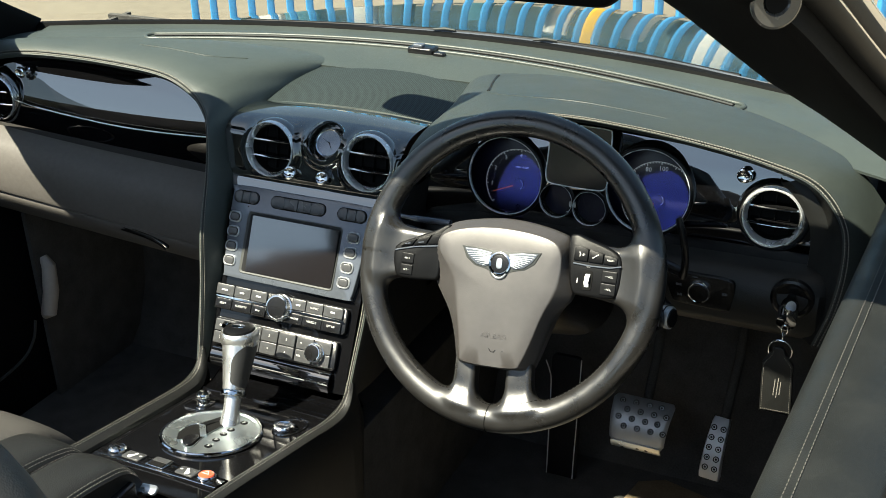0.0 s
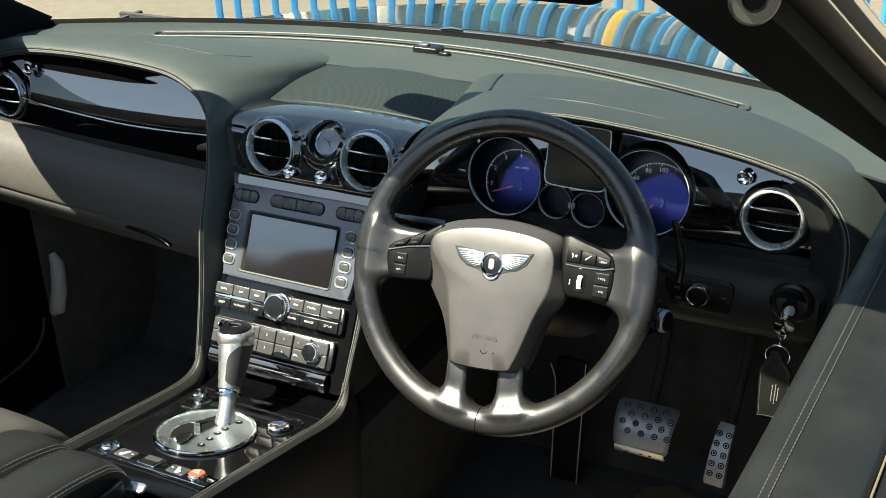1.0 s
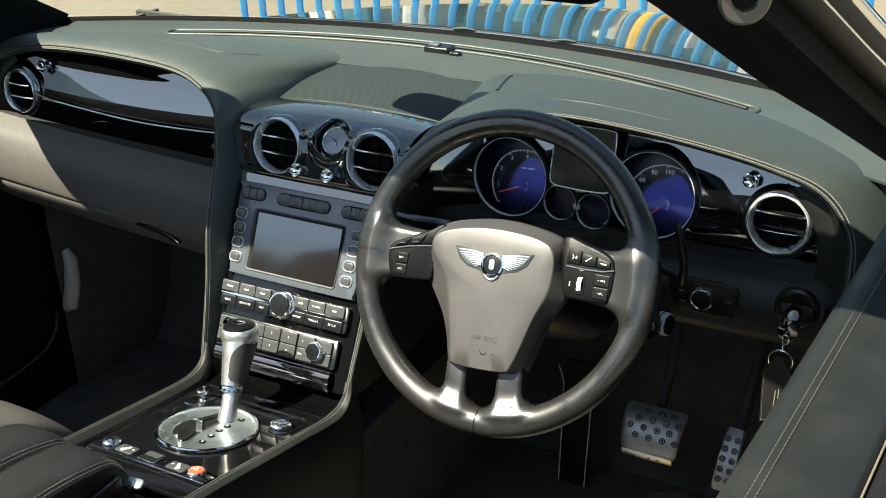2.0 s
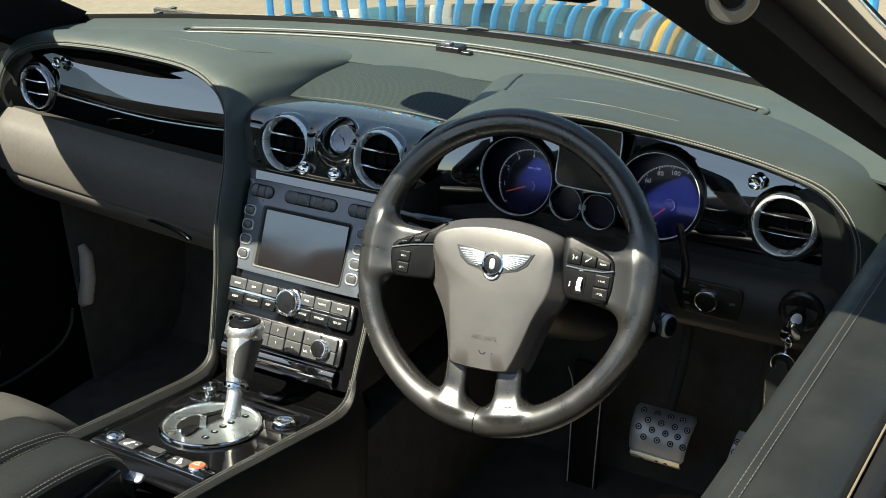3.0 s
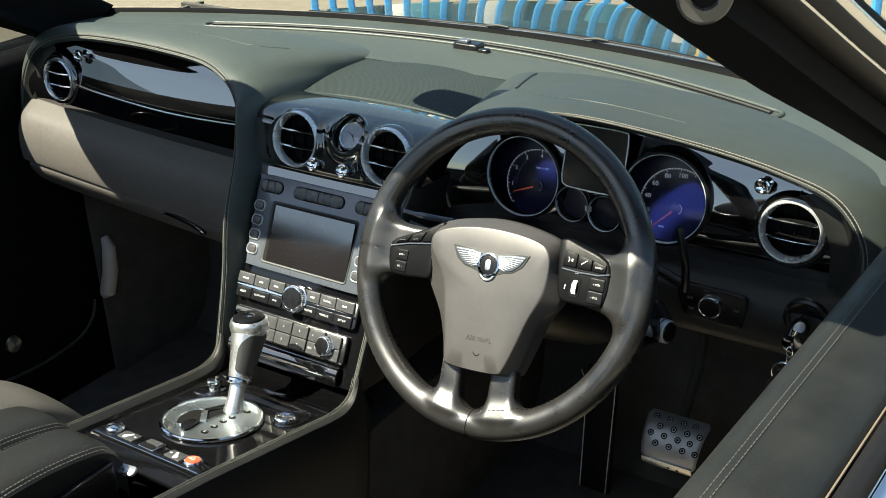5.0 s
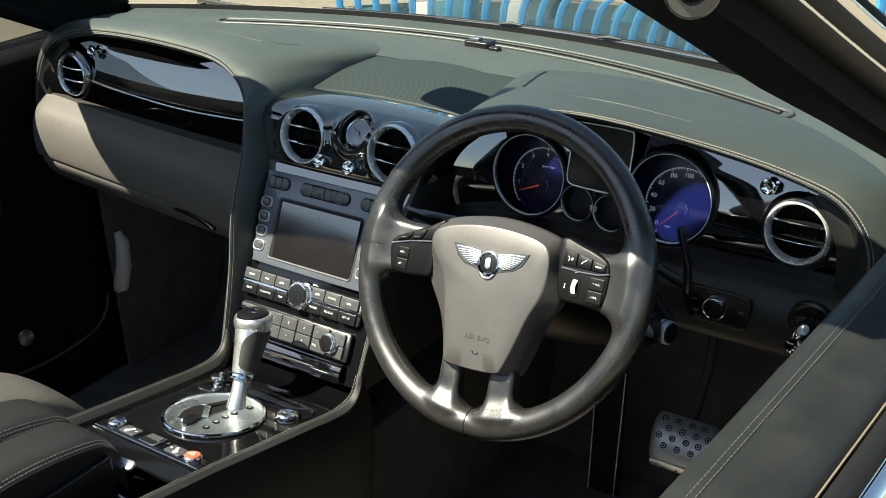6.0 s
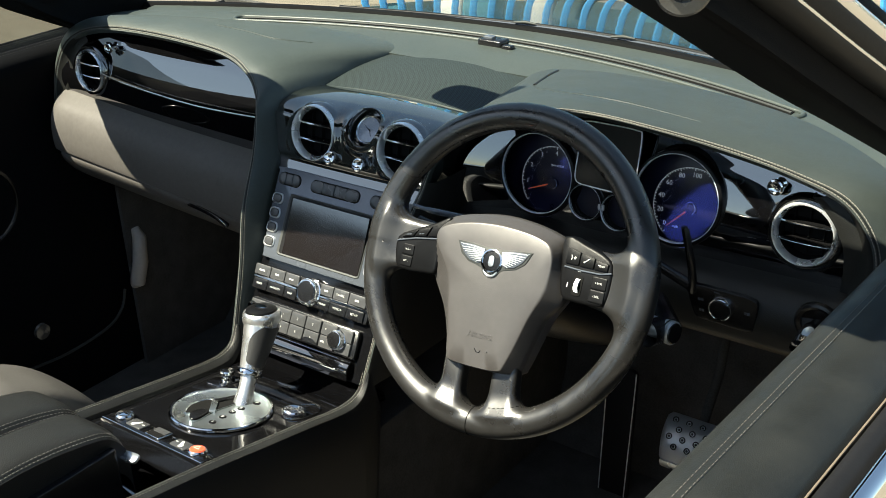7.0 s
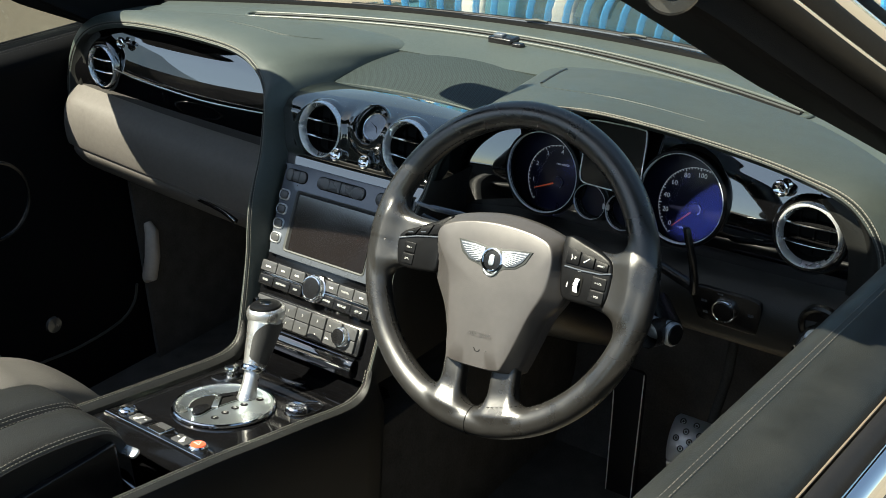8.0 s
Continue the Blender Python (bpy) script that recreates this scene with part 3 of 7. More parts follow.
for sx in (-1, 1):
    part("kick_panel", thick(grid([[(sx * 0.785, 0.32, z), (sx * 0.785, 0.72, z)] for z in (-0.02, 0.3, 0.6, 0.84)]), 0.01), M["carpet"], car, "black carpeted kick panel")
rows = [[(x, -1.35, 0.0), (x, -1.42, 0.5), (x, -1.50, 0.80)] for x in (-0.80, 0.80)]
part("rear_bulkhead", thick(grid(rows), 0.02), M["carpet"], car, "black bulkhead behind the seats")


# ---- doors ----
def door(side, name, label, drop=0.0, skin="door_leather"):
    d = thing(name, label, "car door")
    prof = [(0.790, -0.03), (0.800, 0.10), (0.815, 0.40), (0.830, 0.62), (0.836, 0.72), (0.833, 0.79), (0.826, 0.825), (0.8225, 0.848), (0.8265, 0.864), (0.838, 0.8735), (0.853, 0.878), (0.876, 0.8805), (0.900, 0.8785), (0.916, 0.873), (0.924, 0.864)]
    prof = [(a, b - drop * (b > 0.5)) for a, b in prof]
    ys = [0.42, 0.33, 0.25, 0.1, -0.1, -0.3, -0.5, -0.7, -0.9, -1.1, -1.3]

    def bow(y):
        return (0.042 * y + 0.002 if side > 0 else 0.02 * y) - 0.02 * max(0.0, y - 0.2)
    fine = spline([(a, 0, b) for a, b in prof], 5)
    rows = [[((p.x + bow(y)) * side, y, p.z) for p in fine] for y in ys]
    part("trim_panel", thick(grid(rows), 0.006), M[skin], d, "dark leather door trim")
    for x, z in ((0.8505, 0.8776), (0.8580, 0.8802)):
        path = spline([((x + bow(y)) * side, y, z - drop) for y in ys], 4)
        part("stitching", stitches(path, 0.0060, 0.0042, 0.0005), M["roll_leather"], d, "grey contrast stitching")
    path = spline([((0.9250 + bow(y)) * side, y, 0.866 - drop) for y in ys], 3)
    part("seal_lip", tube(path, 0.0012, 8), M["piping_tan"], d, "tan edge piping")
    rows = [[((q.x + bow(y)) * side, y, q.z - drop) for q in spline([(0.926, 0, 0.858), (0.929, 0, 0.868), (0.936, 0, 0.872), (0.944, 0, 0.868), (0.948, 0, 0.858)], 4)] for y in ys]
    part("window_seal", thick(grid(rows), 0.003), M["rubber"], d, "black rubber window seal")
    rows = [[((q.x + bow(y)) * side, y, q.z - drop) for q in spline([(0.948, 0, 0.860), (0.951, 0, 0.869), (0.958, 0, 0.870), (0.966, 0, 0.863), (0.969, 0, 0.848)], 4)] for y in ys]
    # passenger strip is black in place of chrome: shade put into its colour
    part("waist_chrome", thick(grid(rows), 0.002), M["chrome" if side > 0 else "rubber"], d, "polished chrome waist strip" if side > 0 else "waist strip in black instead of chrome, for the door's shade")
    rows = [[((a + bow(y)) * side, y, b - drop) for a, b in ((0.969, 0.850), (0.978, 0.82), (0.998, 0.74), (1.02, 0.6), (1.0, 0.35), (0.96, 0.18))] for y in ys]
    part("outer_skin", thick(grid(rows), 0.002), M["paint"], d, "dark glossy painted door skin")
    return d


door_r = door(1, "driver_door", "closed driver's door with stitched green-grey leather top roll")
# near-black skin here carries the shade on the passenger's door
door_l = door(-1, "passenger_door", "closed passenger's door, its shade put in as near-black leather", 0.045, "trim_black")


# ---- dashboard ----
dash = thing("dashboard", "curved leather dashboard with black lacquer fascia and chrome vents", "dashboard")


def patch(triples, nu=6, nv=12):
    """A sheet from lip to far edge over (lip, middle, far) triples, smooth along and across."""
    A, Mi, B = (spline([t[k] for t in triples], nu) for k in range(3))
    rows = []
    for a, m, b in zip(A, Mi, B):
        c = m * 2 - (a + b) * 0.5
        rows.append([a * (1 - t) ** 2 + c * (2 * t * (1 - t)) + b * t * t for t in [k / nv for k in range(nv + 1)]])
    return rows, A, B


def skirt(rows, front=(0, 0.003, -0.0040), back=(0, 0, -0.02)):
    """Rolls the lip under, and drops the far edge."""
    out = []
    for r in rows:
        f, b = Vector(front), Vector(back)
        out.append([r[0] + f * 1.6, r[0] + f] + r + [r[-1] + b * 0.3, r[-1] + b])
    return out


LEFT = [
    ((-0.815, 0.24, 0.70), (-0.836, 0.25, 0.70), (-0.855, 0.29, 0.70)),
    ((-0.812, 0.25, 0.77), (-0.834, 0.265, 0.785), (-0.855, 0.31, 0.79)),
    ((-0.787, 0.258, 0.828), (-0.812, 0.285, 0.850), (-0.845, 0.34, 0.845)),
    ((-0.740, 0.262, 0.864), (-0.752, 0.30, 0.886), (-0.79, 0.37, 0.864)),
    ((-0.66, 0.267, 0.884), (-0.66, 0.315, 0.900), (-0.67, 0.415, 0.872)),
    ((-0.55, 0.267, 0.890), (-0.55, 0.325, 0.905), (-0.53, 0.465, 0.874)),
    ((-0.42, 0.258, 0.891), (-0.42, 0.33, 0.908), (-0.38, 0.500, 0.873)),
    ((-0.31, 0.242, 0.888), (-0.30, 0.335, 0.906), (-0.24, 0.515, 0.868)),
    ((-0.240, 0.218, 0.874), (-0.22, 0.295, 0.895), (-0.148, 0.497, 0.862)),
    ((-0.200, 0.194, 0.856), (-0.188, 0.250, 0.876), (-0.156, 0.40, 0.852)),
    ((-0.178, 0.172, 0.832), (-0.172, 0.205, 0.850), (-0.160, 0.315, 0.842)),
    ((-0.170, 0.145, 0.77), (-0.160, 0.165, 0.785), (-0.150, 0.232, 0.800)),
    ((-0.157, 0.098, 0.70), (-0.148, 0.108, 0.705), (-0.139, 0.150, 0.72)),
    ((-0.150, 0.073, 0.62), (-0.141, 0.080, 0.62), (-0.134, 0.112, 0.63)),
    ((-0.143, 0.045, 0.55), (-0.135, 0.054, 0.55), (-0.129, 0.082, 0.555)),
    ((-0.139, 0.026, 0.503), (-0.131, 0.036, 0.502), (-0.126, 0.062, 0.50)),
]
RIGHT = [
    ((0.766, 0.204, 0.640), (0.800, 0.215, 0.640), (0.835, 0.25, 0.640)),
    ((0.783, 0.209, 0.700), (0.814, 0.224, 0.700), (0.846, 0.265, 0.70)),
    ((0.789, 0.217, 0.765), (0.819, 0.238, 0.770), (0.852, 0.29, 0.775)),
    ((0.780, 0.228, 0.812), (0.800, 0.260, 0.832), (0.812, 0.305, 0.835)),
    ((0.742, 0.232, 0.856), (0.758, 0.272, 0.869), (0.768, 0.335, 0.862)),
    ((0.68, 0.229, 0.879), (0.69, 0.29, 0.885), (0.69, 0.390, 0.873)),
    ((0.60, 0.224, 0.896), (0.60, 0.30, 0.898), (0.60, 0.440, 0.878)),
    ((0.50, 0.208, 0.914), (0.50, 0.30, 0.908), (0.48, 0.478, 0.880)),
    ((0.40, 0.200, 0.921), (0.39, 0.31, 0.913), (0.36, 0.500, 0.878)),
    ((0.31, 0.196, 0.910), (0.29, 0.30, 0.905), (0.24, 0.512, 0.872)),
    ((0.245, 0.188, 0.886), (0.225, 0.28, 0.890), (0.148, 0.497, 0.862)),
    ((0.205, 0.180, 0.858), (0.192, 0.240, 0.870), (0.156, 0.40, 0.852)),
    ((0.182, 0.168, 0.825), (0.174, 0.202, 0.848), (0.160, 0.315, 0.842)),
    ((0.170, 0.145, 0.77), (0.160, 0.165, 0.785), (0.148, 0.232, 0.800)),
    ((0.157, 0.098, 0.70), (0.146, 0.108, 0.705), (0.136, 0.150, 0.72)),
    ((0.150, 0.073, 0.62), (0.139, 0.080, 0.62), (0.130, 0.112, 0.63)),
    ((0.143, 0.045, 0.55), (0.132, 0.054, 0.55), (0.122, 0.082, 0.555)),
    ((0.139, 0.026, 0.503), (0.127, 0.036, 0.502), (0.118, 0.062, 0.50)),
]
for data, sgn in ((LEFT, -1), (RIGHT, 1)):
    rows, lip, far = patch(data)
    # driver's pad gets the dimmed copy of the same leather
    pad = part("leather_pad", grid(skirt(rows)), M["dash_leather" if sgn < 0 else "dim_dash_leather"], dash, "smooth dark green-grey leather dash pad")
    if sgn < 0:
        bpy.context.view_layer.update()
        seam = []
        for p in spline([(-0.423, 0.330, 0), (-0.358, 0.326, 0), (-0.288, 0.322, 0), (-0.250, 0.337, 0), (-0.222, 0.363, 0)], 8):
            hit, place, _, _ = pad.ray_cast(Vector((p.x, p.y, 1.3)), Vector((0, 0, -1)))
            if hit:
                seam.append(place + Vector((0, 0, 0.0002)))
        part("airbag_seam", tube(seam, 0.0008, 6), M["dash_leather"], dash, "fine seam of the passenger airbag lid")
    # twin stitching close to the lip
    for off in (0.0032, 0.0059, 0.0086):
        path = []
        for i, r in enumerate(rows):
            pts, acc = r, 0.0
            p, k = r[0], 0
            while k < len(r) - 2 and acc + (r[k + 1] - r[k]).length < off:
                acc += (r[k + 1] - r[k]).length
                k += 1
            p = r[k].lerp(r[k + 1], min(1.0, (off - acc) / max(1e-6, (r[k + 1] - r[k]).length)))
            along = rows[min(i + 1, len(rows) - 1)][k] - rows[max(i - 1, 0)][k]
            nrm = along.cross(r[k + 1] - r[k]).normalized()
            if nrm.dot(Vector((0.2, -0.7, 0.7))) < 0:
                nrm = -nrm
            path.append(p + nrm * 0.0005)
        if off == 0.0059:
            part("seam", tube(path, 0.0009, 6), M["dark_leather"], dash, "dark seam groove")
            continue
        part("stitching", stitches(path, 0.0043, 0.0037, 0.00085 if sgn > 0 else 0.0007), M["thread" if sgn > 0 else "thread_dim"], dash, "pale contrast stitching")
    # leather cheek between the vent and the stitched edge, its shade put into dark leather
    cheek = [p for p in lip if sgn * p.x > (0.735 if sgn > 0 else 0.72) and p.z < 0.868]
    inner = 0.2495 if sgn > 0 else 0.252
    deep = 1.0 if sgn > 0 else 0.8
    rows = [[p, p + Vector((-sgn * 0.003, 0.0015, 0)), p + Vector((-sgn * 0.010 * deep, 0.010 if sgn > 0 else 0.004, 0)), p + Vector((-sgn * 0.022 * deep, 0.024 if sgn > 0 else 0.007, 0)),
             Vector((p.x - sgn * 0.034 * deep, max(inner, p.y + 0.004) if sgn < 0 else inner, p.z - 0.004)), Vector((p.x - sgn * 0.045 * deep, inner + 0.0015 + (0.004 if sgn < 0 else 0), p.z - 0.007)), Vector((p.x - sgn * 0.050 * deep, 0.285, p.z - 0.008))] for p in cheek]
    part("dash_cheek", grid(rows), M["dark_leather"], dash, "leather cheek beside the vent, its shade put in as dark leather")
    # outer flank of the flute, from the stitched crest forward to the fascia
    n0 = len(lip) - 1 - 24
    fl = [p for p in lip[n0 - 2:]]
    rows = [[p, p + Vector((sgn * 0.008, 0.012, 0)), p + Vector((sgn * 0.012, 0.05, 0)), Vector((p.x + sgn * 0.012, max(p.y + 0.055, 0.258 if p.z > 0.58 else 0.40), p.z))] for p in fl]
    part("flute_flank", grid(rows), M["dark_leather"], dash, "dark leather side of the centre stack")

# seam of the instrument pad's lid, with a deeper groove at its far left end
def on_pad(pts, lift):
    out = []
    for p in spline([(x, y, 0) for x, y in pts], 6):
        hit, place, _, _ = pad.ray_cast(Vector((p.x, p.y, 1.3)), Vector((0, 0, -1)))
        if hit:
            out.append(place + Vector((0, 0, lift)))
    return out


bpy.context.view_layer.update()
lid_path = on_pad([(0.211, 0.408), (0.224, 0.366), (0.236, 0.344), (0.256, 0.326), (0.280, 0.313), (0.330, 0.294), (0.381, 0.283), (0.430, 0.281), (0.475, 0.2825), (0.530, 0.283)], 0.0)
part("lid_seam", tube(lid_path, [0.0008 * min(1.0, 0.25 + 2.2 * (1 - i / len(lid_path))) for i in range(len(lid_path))], 8), M["dim_dash_leather"], dash, "soft raised seam of the instrument pad lid")
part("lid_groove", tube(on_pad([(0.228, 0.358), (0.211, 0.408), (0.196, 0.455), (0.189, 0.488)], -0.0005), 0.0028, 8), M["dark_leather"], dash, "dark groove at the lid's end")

# defroster strip below the screen
rows = []
for j in range(61):
    x = -0.81 + 1.68 * j / 60
    y1 = y_screen(x) + 0.006
    y0 = min(0.47, 0.49 - 0.30 * x * x)
    rows.append([(x, y0 + (y1 - y0) * k / 8, 0.856 + 0.012 * math.sin(math.pi * min(1, k / 8 + 0.1)) + (0.004 if k == 8 else 0)) for k in range(9)])
part("defroster_panel", thick(grid(rows), 0.004), M["dash_leather"], dash, "grey-green panel along the windscreen base")


def y_slot(x):
    return 0.600 - 0.38 * x * x


# a long slot with rounded ends: rim all round, dark inside, one slat along it
xs = [-0.53 + 1.11 * j / 60 for j in range(61)]
loop = [(x, y_slot(x) - 0.013) for x in xs]
loop += [(xs[-1] + 0.0165 * math.sin(a), y_slot(xs[-1]) + 0.0035 - 0.0165 * math.cos(a)) for a in [math.pi * q / 8 for q in range(1, 8)]]
loop += [(x, y_slot(x) + 0.020) for x in xs[::-1]]
loop += [(xs[0] - 0.0165 * math.sin(a), y_slot(xs[0]) + 0.0035 + 0.0165 * math.cos(a)) for a in [math.pi * q / 8 for q in range(1, 8)]]
part("slot_rim", tube([(x, y, 0.8685) for x, y in loop], 0.0040, 10, True), M["dash_leather"], dash, "soft raised rim of the defroster slot")
rows = [[(x, y_slot(x) + dy, 0.8690) for dy in (-0.012, 0.019)] for x in xs]
part("slot", thick(grid(rows), 0.003), M["void"], dash, "black defroster slot")
part("slot_slat", tube([(x, y_slot(x) + 0.004, 0.8705) for x in xs], 0.0018, 8), M["slot_grey"], dash, "grey slat along the defroster slot")

# perforated speaker panel on the centre
rows = []
for i in range(15):
    v = i / 14
    y = 0.312 + 0.186 * v
    hw = 0.166 - 0.018 * v
    rows.append([(-hw + 2 * hw * j / 20, y + 0.006 * (1 - ((j - 10) / 10) ** 2), 0.8395 + 0.018 * v + 0.007 * (1 - ((j - 10) / 10) ** 2) * (1 - 0.4 * v) + 0.004 * math.sin(math.pi * v)) for j in range(21)])
part("speaker_panel", thick(grid(rows), 0.004), M["speaker"], dash, "dark finely perforated speaker panel")
part("piping", tube([Vector(p) + Vector((0, 0, 0.001)) for p in rows[0]], 0.0010, 8), M["dash_leather"], dash, "raised leather edge")

# lacquer of the centre stack: flat face, rolled over the top
low = [STACK @ Vector((0.006, v, -0.004)) for v in (-0.20, -0.15, -0.10, -0.05, 0.0, 0.05, 0.09, 0.104)]
high = [Vector((0, y, z)) for y, z in ((0.1815, 0.774), (0.1880, 0.795), (0.1935, 0.815), (0.2000, 0.831), (0.2145, 0.8425), (0.2400, 0.8475), (0.2750, 0.8470), (0.3130, 0.8405), (0.3200, 0.8380))]
VMID = basis((0, 0, 0), (0, 0.24, 0.971))
VENT_A, VENT_B = Matrix.Translation((-0.0715, 0.195, 0.8110)) @ VMID, Matrix.Translation((0.1020, 0.195, 0.8120)) @ VMID
fine = spline([(0, p.y, p.z) for p in low + high], 14)
rows = []
for p in fine:
    hw = 0.126 + 0.034 * max(0.0, min(1.0, (p.z - 0.70) / 0.13))
    rows.append([(-0.004 - hw + 2 * hw * j / 140, p.y + 0.003 * (abs(j - 70) / 70) ** 2 + (0.003 * (abs(j - 70) / 70) ** 2 if p.z > 0.83 else 0), p.z + 0.0075 * (1 - (abs(j - 70) / 70) ** 2) * max(0.0, min(1.0, (p.y - 0.205) / 0.08))) for j in range(141)])
collars = ((-0.0715, 0.8110, 0.0440), (0.1020, 0.8120, 0.0440), (0.0225, 0.8325, 0.0310))
for r in rows:
    for q, p in enumerate(r):
        if 0.765 < p[2] < 0.862:
            push = max(0.0075 * math.exp(-(max(0.0, math.hypot(p[0] - cx, (p[2] - cz) * 1.03) - cr) / 0.0085) ** 2) for cx, cz, cr in collars)
            r[q] = (p[0], p[1] - push * min(1.0, max(0.0, (0.862 - p[2]) / 0.02)) * min(1.0, max(0.0, (p[2] - 0.766) / 0.012)) * min(1.0, max(0.0, (0.245 - p[1]) / 0.03)), p[2])
cutrow = sum(1 for p in fine if p.z < 0.7625)
striprow = sum(1 for p in fine if p.z < 0.742)
part("stack_panel", grid(rows[:striprow + 1]), M["console_lacquer"], dash, "black lacquered centre stack panel")
part("stack_strip", grid(rows[striprow:cutrow + 1]), M["lacquer"], dash, "mirror-black strip under the vents")
bm = grid(rows[cutrow:])
CL = Matrix.Translation((0.0225, 0.2045, 0.8325)) @ basis((0, 0, 0), (0, 0.60, 0.80))
for m in (VENT_A, VENT_B):
    cut_hole(bm, m, 0.0415, 0.03)
cut_hole(bm, CL, 0.0300, 0.03)
part("vent_panel", bm, M["stack_lacquer"], dash, "glossy dark lacquer vent panel")

# lacquer fascias and the leather below them
VFRONT = basis((0, 0, 0), (0, 0.10, 0.995))
DIALS = [Matrix.Translation((cx, 0.2485 + 0.15 * (cz - 0.80), cz)) @ basis((0, 0, 0), (0, 0.16, 0.987)) for cx, cz in ((0.302, 0.8005), (0.518, 0.8085), (0.3835, 0.7755), (0.4345, 0.7710))]
DIAL_R = (0.0575, 0.0600, 0.0248, 0.0248)
VENT_D = Matrix.Translation((0.691, 0.256, 0.797)) @ VFRONT
VENT_P = Matrix.Translation((-0.702, 0.255, 0.803)) @ VFRONT
FPROF = ((0.70, 0.266, 0.3), (0.735, 0.258, 0.8), (0.77, 0.255, 1.0), (0.80, 0.259, 0.9), (0.84, 0.2705, 0.6), (0.86, 0.2775, 0.4), (0.88, 0.2845, 0.2), (0.905, 0.2935, 0.0))


def fascia(x0, x1, tops, holes, lean=0.0, round_out=0.008):
    """A lacquered sheet that leans back more towards its top, opened for vents and dials."""
    curve = spline([(q[2], q[1], q[0]) for q in FPROF], 12)
    bx, by, bz = [c.x for c in curve], [c.y for c in curve], [c.z for c in curve]
    nx, nz = int(abs(x1 - x0) / 0.0022), 92
    rows = []
    for j in range(nx + 1):
        x = x0 + (x1 - x0) * j / nx
        top = float(np.interp(abs(x), (0.17, 0.20, 0.24, 0.31, 0.50, 0.70, 0.76, 0.82), tops))
        bulge = round_out * math.sin(math.pi * j / nx)
        zs = [0.70 + (top - 0.70) * q / nz for q in range(nz + 1)]
        sweep = 0.30 * max(0.0, 0.252 - max(x, 0.168)) if x > 0 else 0.0
        rows.append([(x, float(np.interp(z, bz, by)) + lean * max(0.0, z - 0.790) - sweep - bulge * float(np.interp(z, bz, bx)), z) for z in zs])
    bm = grid(rows)
    for m, r in holes:
        cut_hole(bm, m, r)
    part("fascia", bm, M["lacquer"], dash, "piano-black lacquer fascia")


fascia(-0.810, -0.168, (0.815, 0.848, 0.866, 0.884, 0.892, 0.880, 0.85, 0.80), [(VENT_P, 0.0400)], 0.095, 0.006)
fascia(0.110, 0.792, (0.815, 0.850, 0.880, 0.903, 0.905, 0.880, 0.85, 0.79), [(VENT_D, 0.0400)] + [(m, r * 1.005) for m, r in zip(DIALS, DIAL_R)])


def lower_dash(prof, x0, x1, name, mat, label, fall=(0.0, 0.0)):
    fine = spline([(0, a, b) for a, b in prof], 5)
    n = 33
    rows = []
    for j in range(n):
        s = j / (n - 1)
        x = x0 + (x1 - x0) * s
        e = min(1.0, min(s, 1 - s) / 0.05)
        tuck = 0.022 * (1 - math.sqrt(max(0.0, 1 - (1 - e) ** 2)))
        rows.append([(x, p.y + tuck, p.z - fall[0] - fall[1] * s) for p in fine])
    return part(name, thick(grid(rows), 0.005), mat, dash, label)


lower_dash([(0.262, 0.772), (0.240, 0.762), (0.218, 0.747), (0.205, 0.722), (0.201, 0.69), (0.203, 0.662), (0.208, 0.6585)], -0.812, -0.165,
           "glovebox_roll", M["roll_leather"], "padded grey leather roll above the glovebox", (0.014, 0.046))
lower_dash([(0.235, 0.660), (0.222, 0.6555), (0.2135, 0.650), (0.2125, 0.641), (0.224, 0.622), (0.246, 0.600), (0.285, 0.580), (0.40, 0.570)], -0.800, -0.165,
           "glovebox_lid", M["roll_leather"], "leather glovebox lid", (0.010, 0.040))
lower_dash([(0.275, 0.735), (0.250, 0.732), (0.226, 0.726), (0.210, 0.712), (0.203, 0.69), (0.205, 0.665), (0.214, 0.645), (0.25, 0.630), (0.40, 0.625)], 0.165, 0.788,
           "knee_panel", M["dark_leather"], "dark leather knee panel under the instruments")

# ---- centre console ----
con = thing("centre_console", "black lacquer centre console edged with stitched leather", "console")
rows = [[CONSOLE @ Vector((x, v, z)) for x, z in ((-0.122, -0.012), (-0.115, 0.0), (-0.06, 0.001), (0.0, 0.0015), (0.06, 0.001), (0.115, 0.0), (0.122, -0.012))]
        for v in [-0.175 + 0.4 * i / 12 for i in range(13)]]
part("console_panel", thick(grid(rows), 0.004), M["console_lacquer"], con, "black lacquer console panel")
RAIL = [(0.1372, 0.158, 0.056), (0.1368, 0.153, 0.038), (0.1355, 0.142, 0.021), (0.1338, 0.120, 0.011), (0.1320, 0.085, 0.008), (0.130, 0.05, 0.008), (0.127, -0.05, 0.008), (0.124, -0.15, 0.008), (0.124, -0.35, 0.006), (0.124, -0.6, 0.004)]
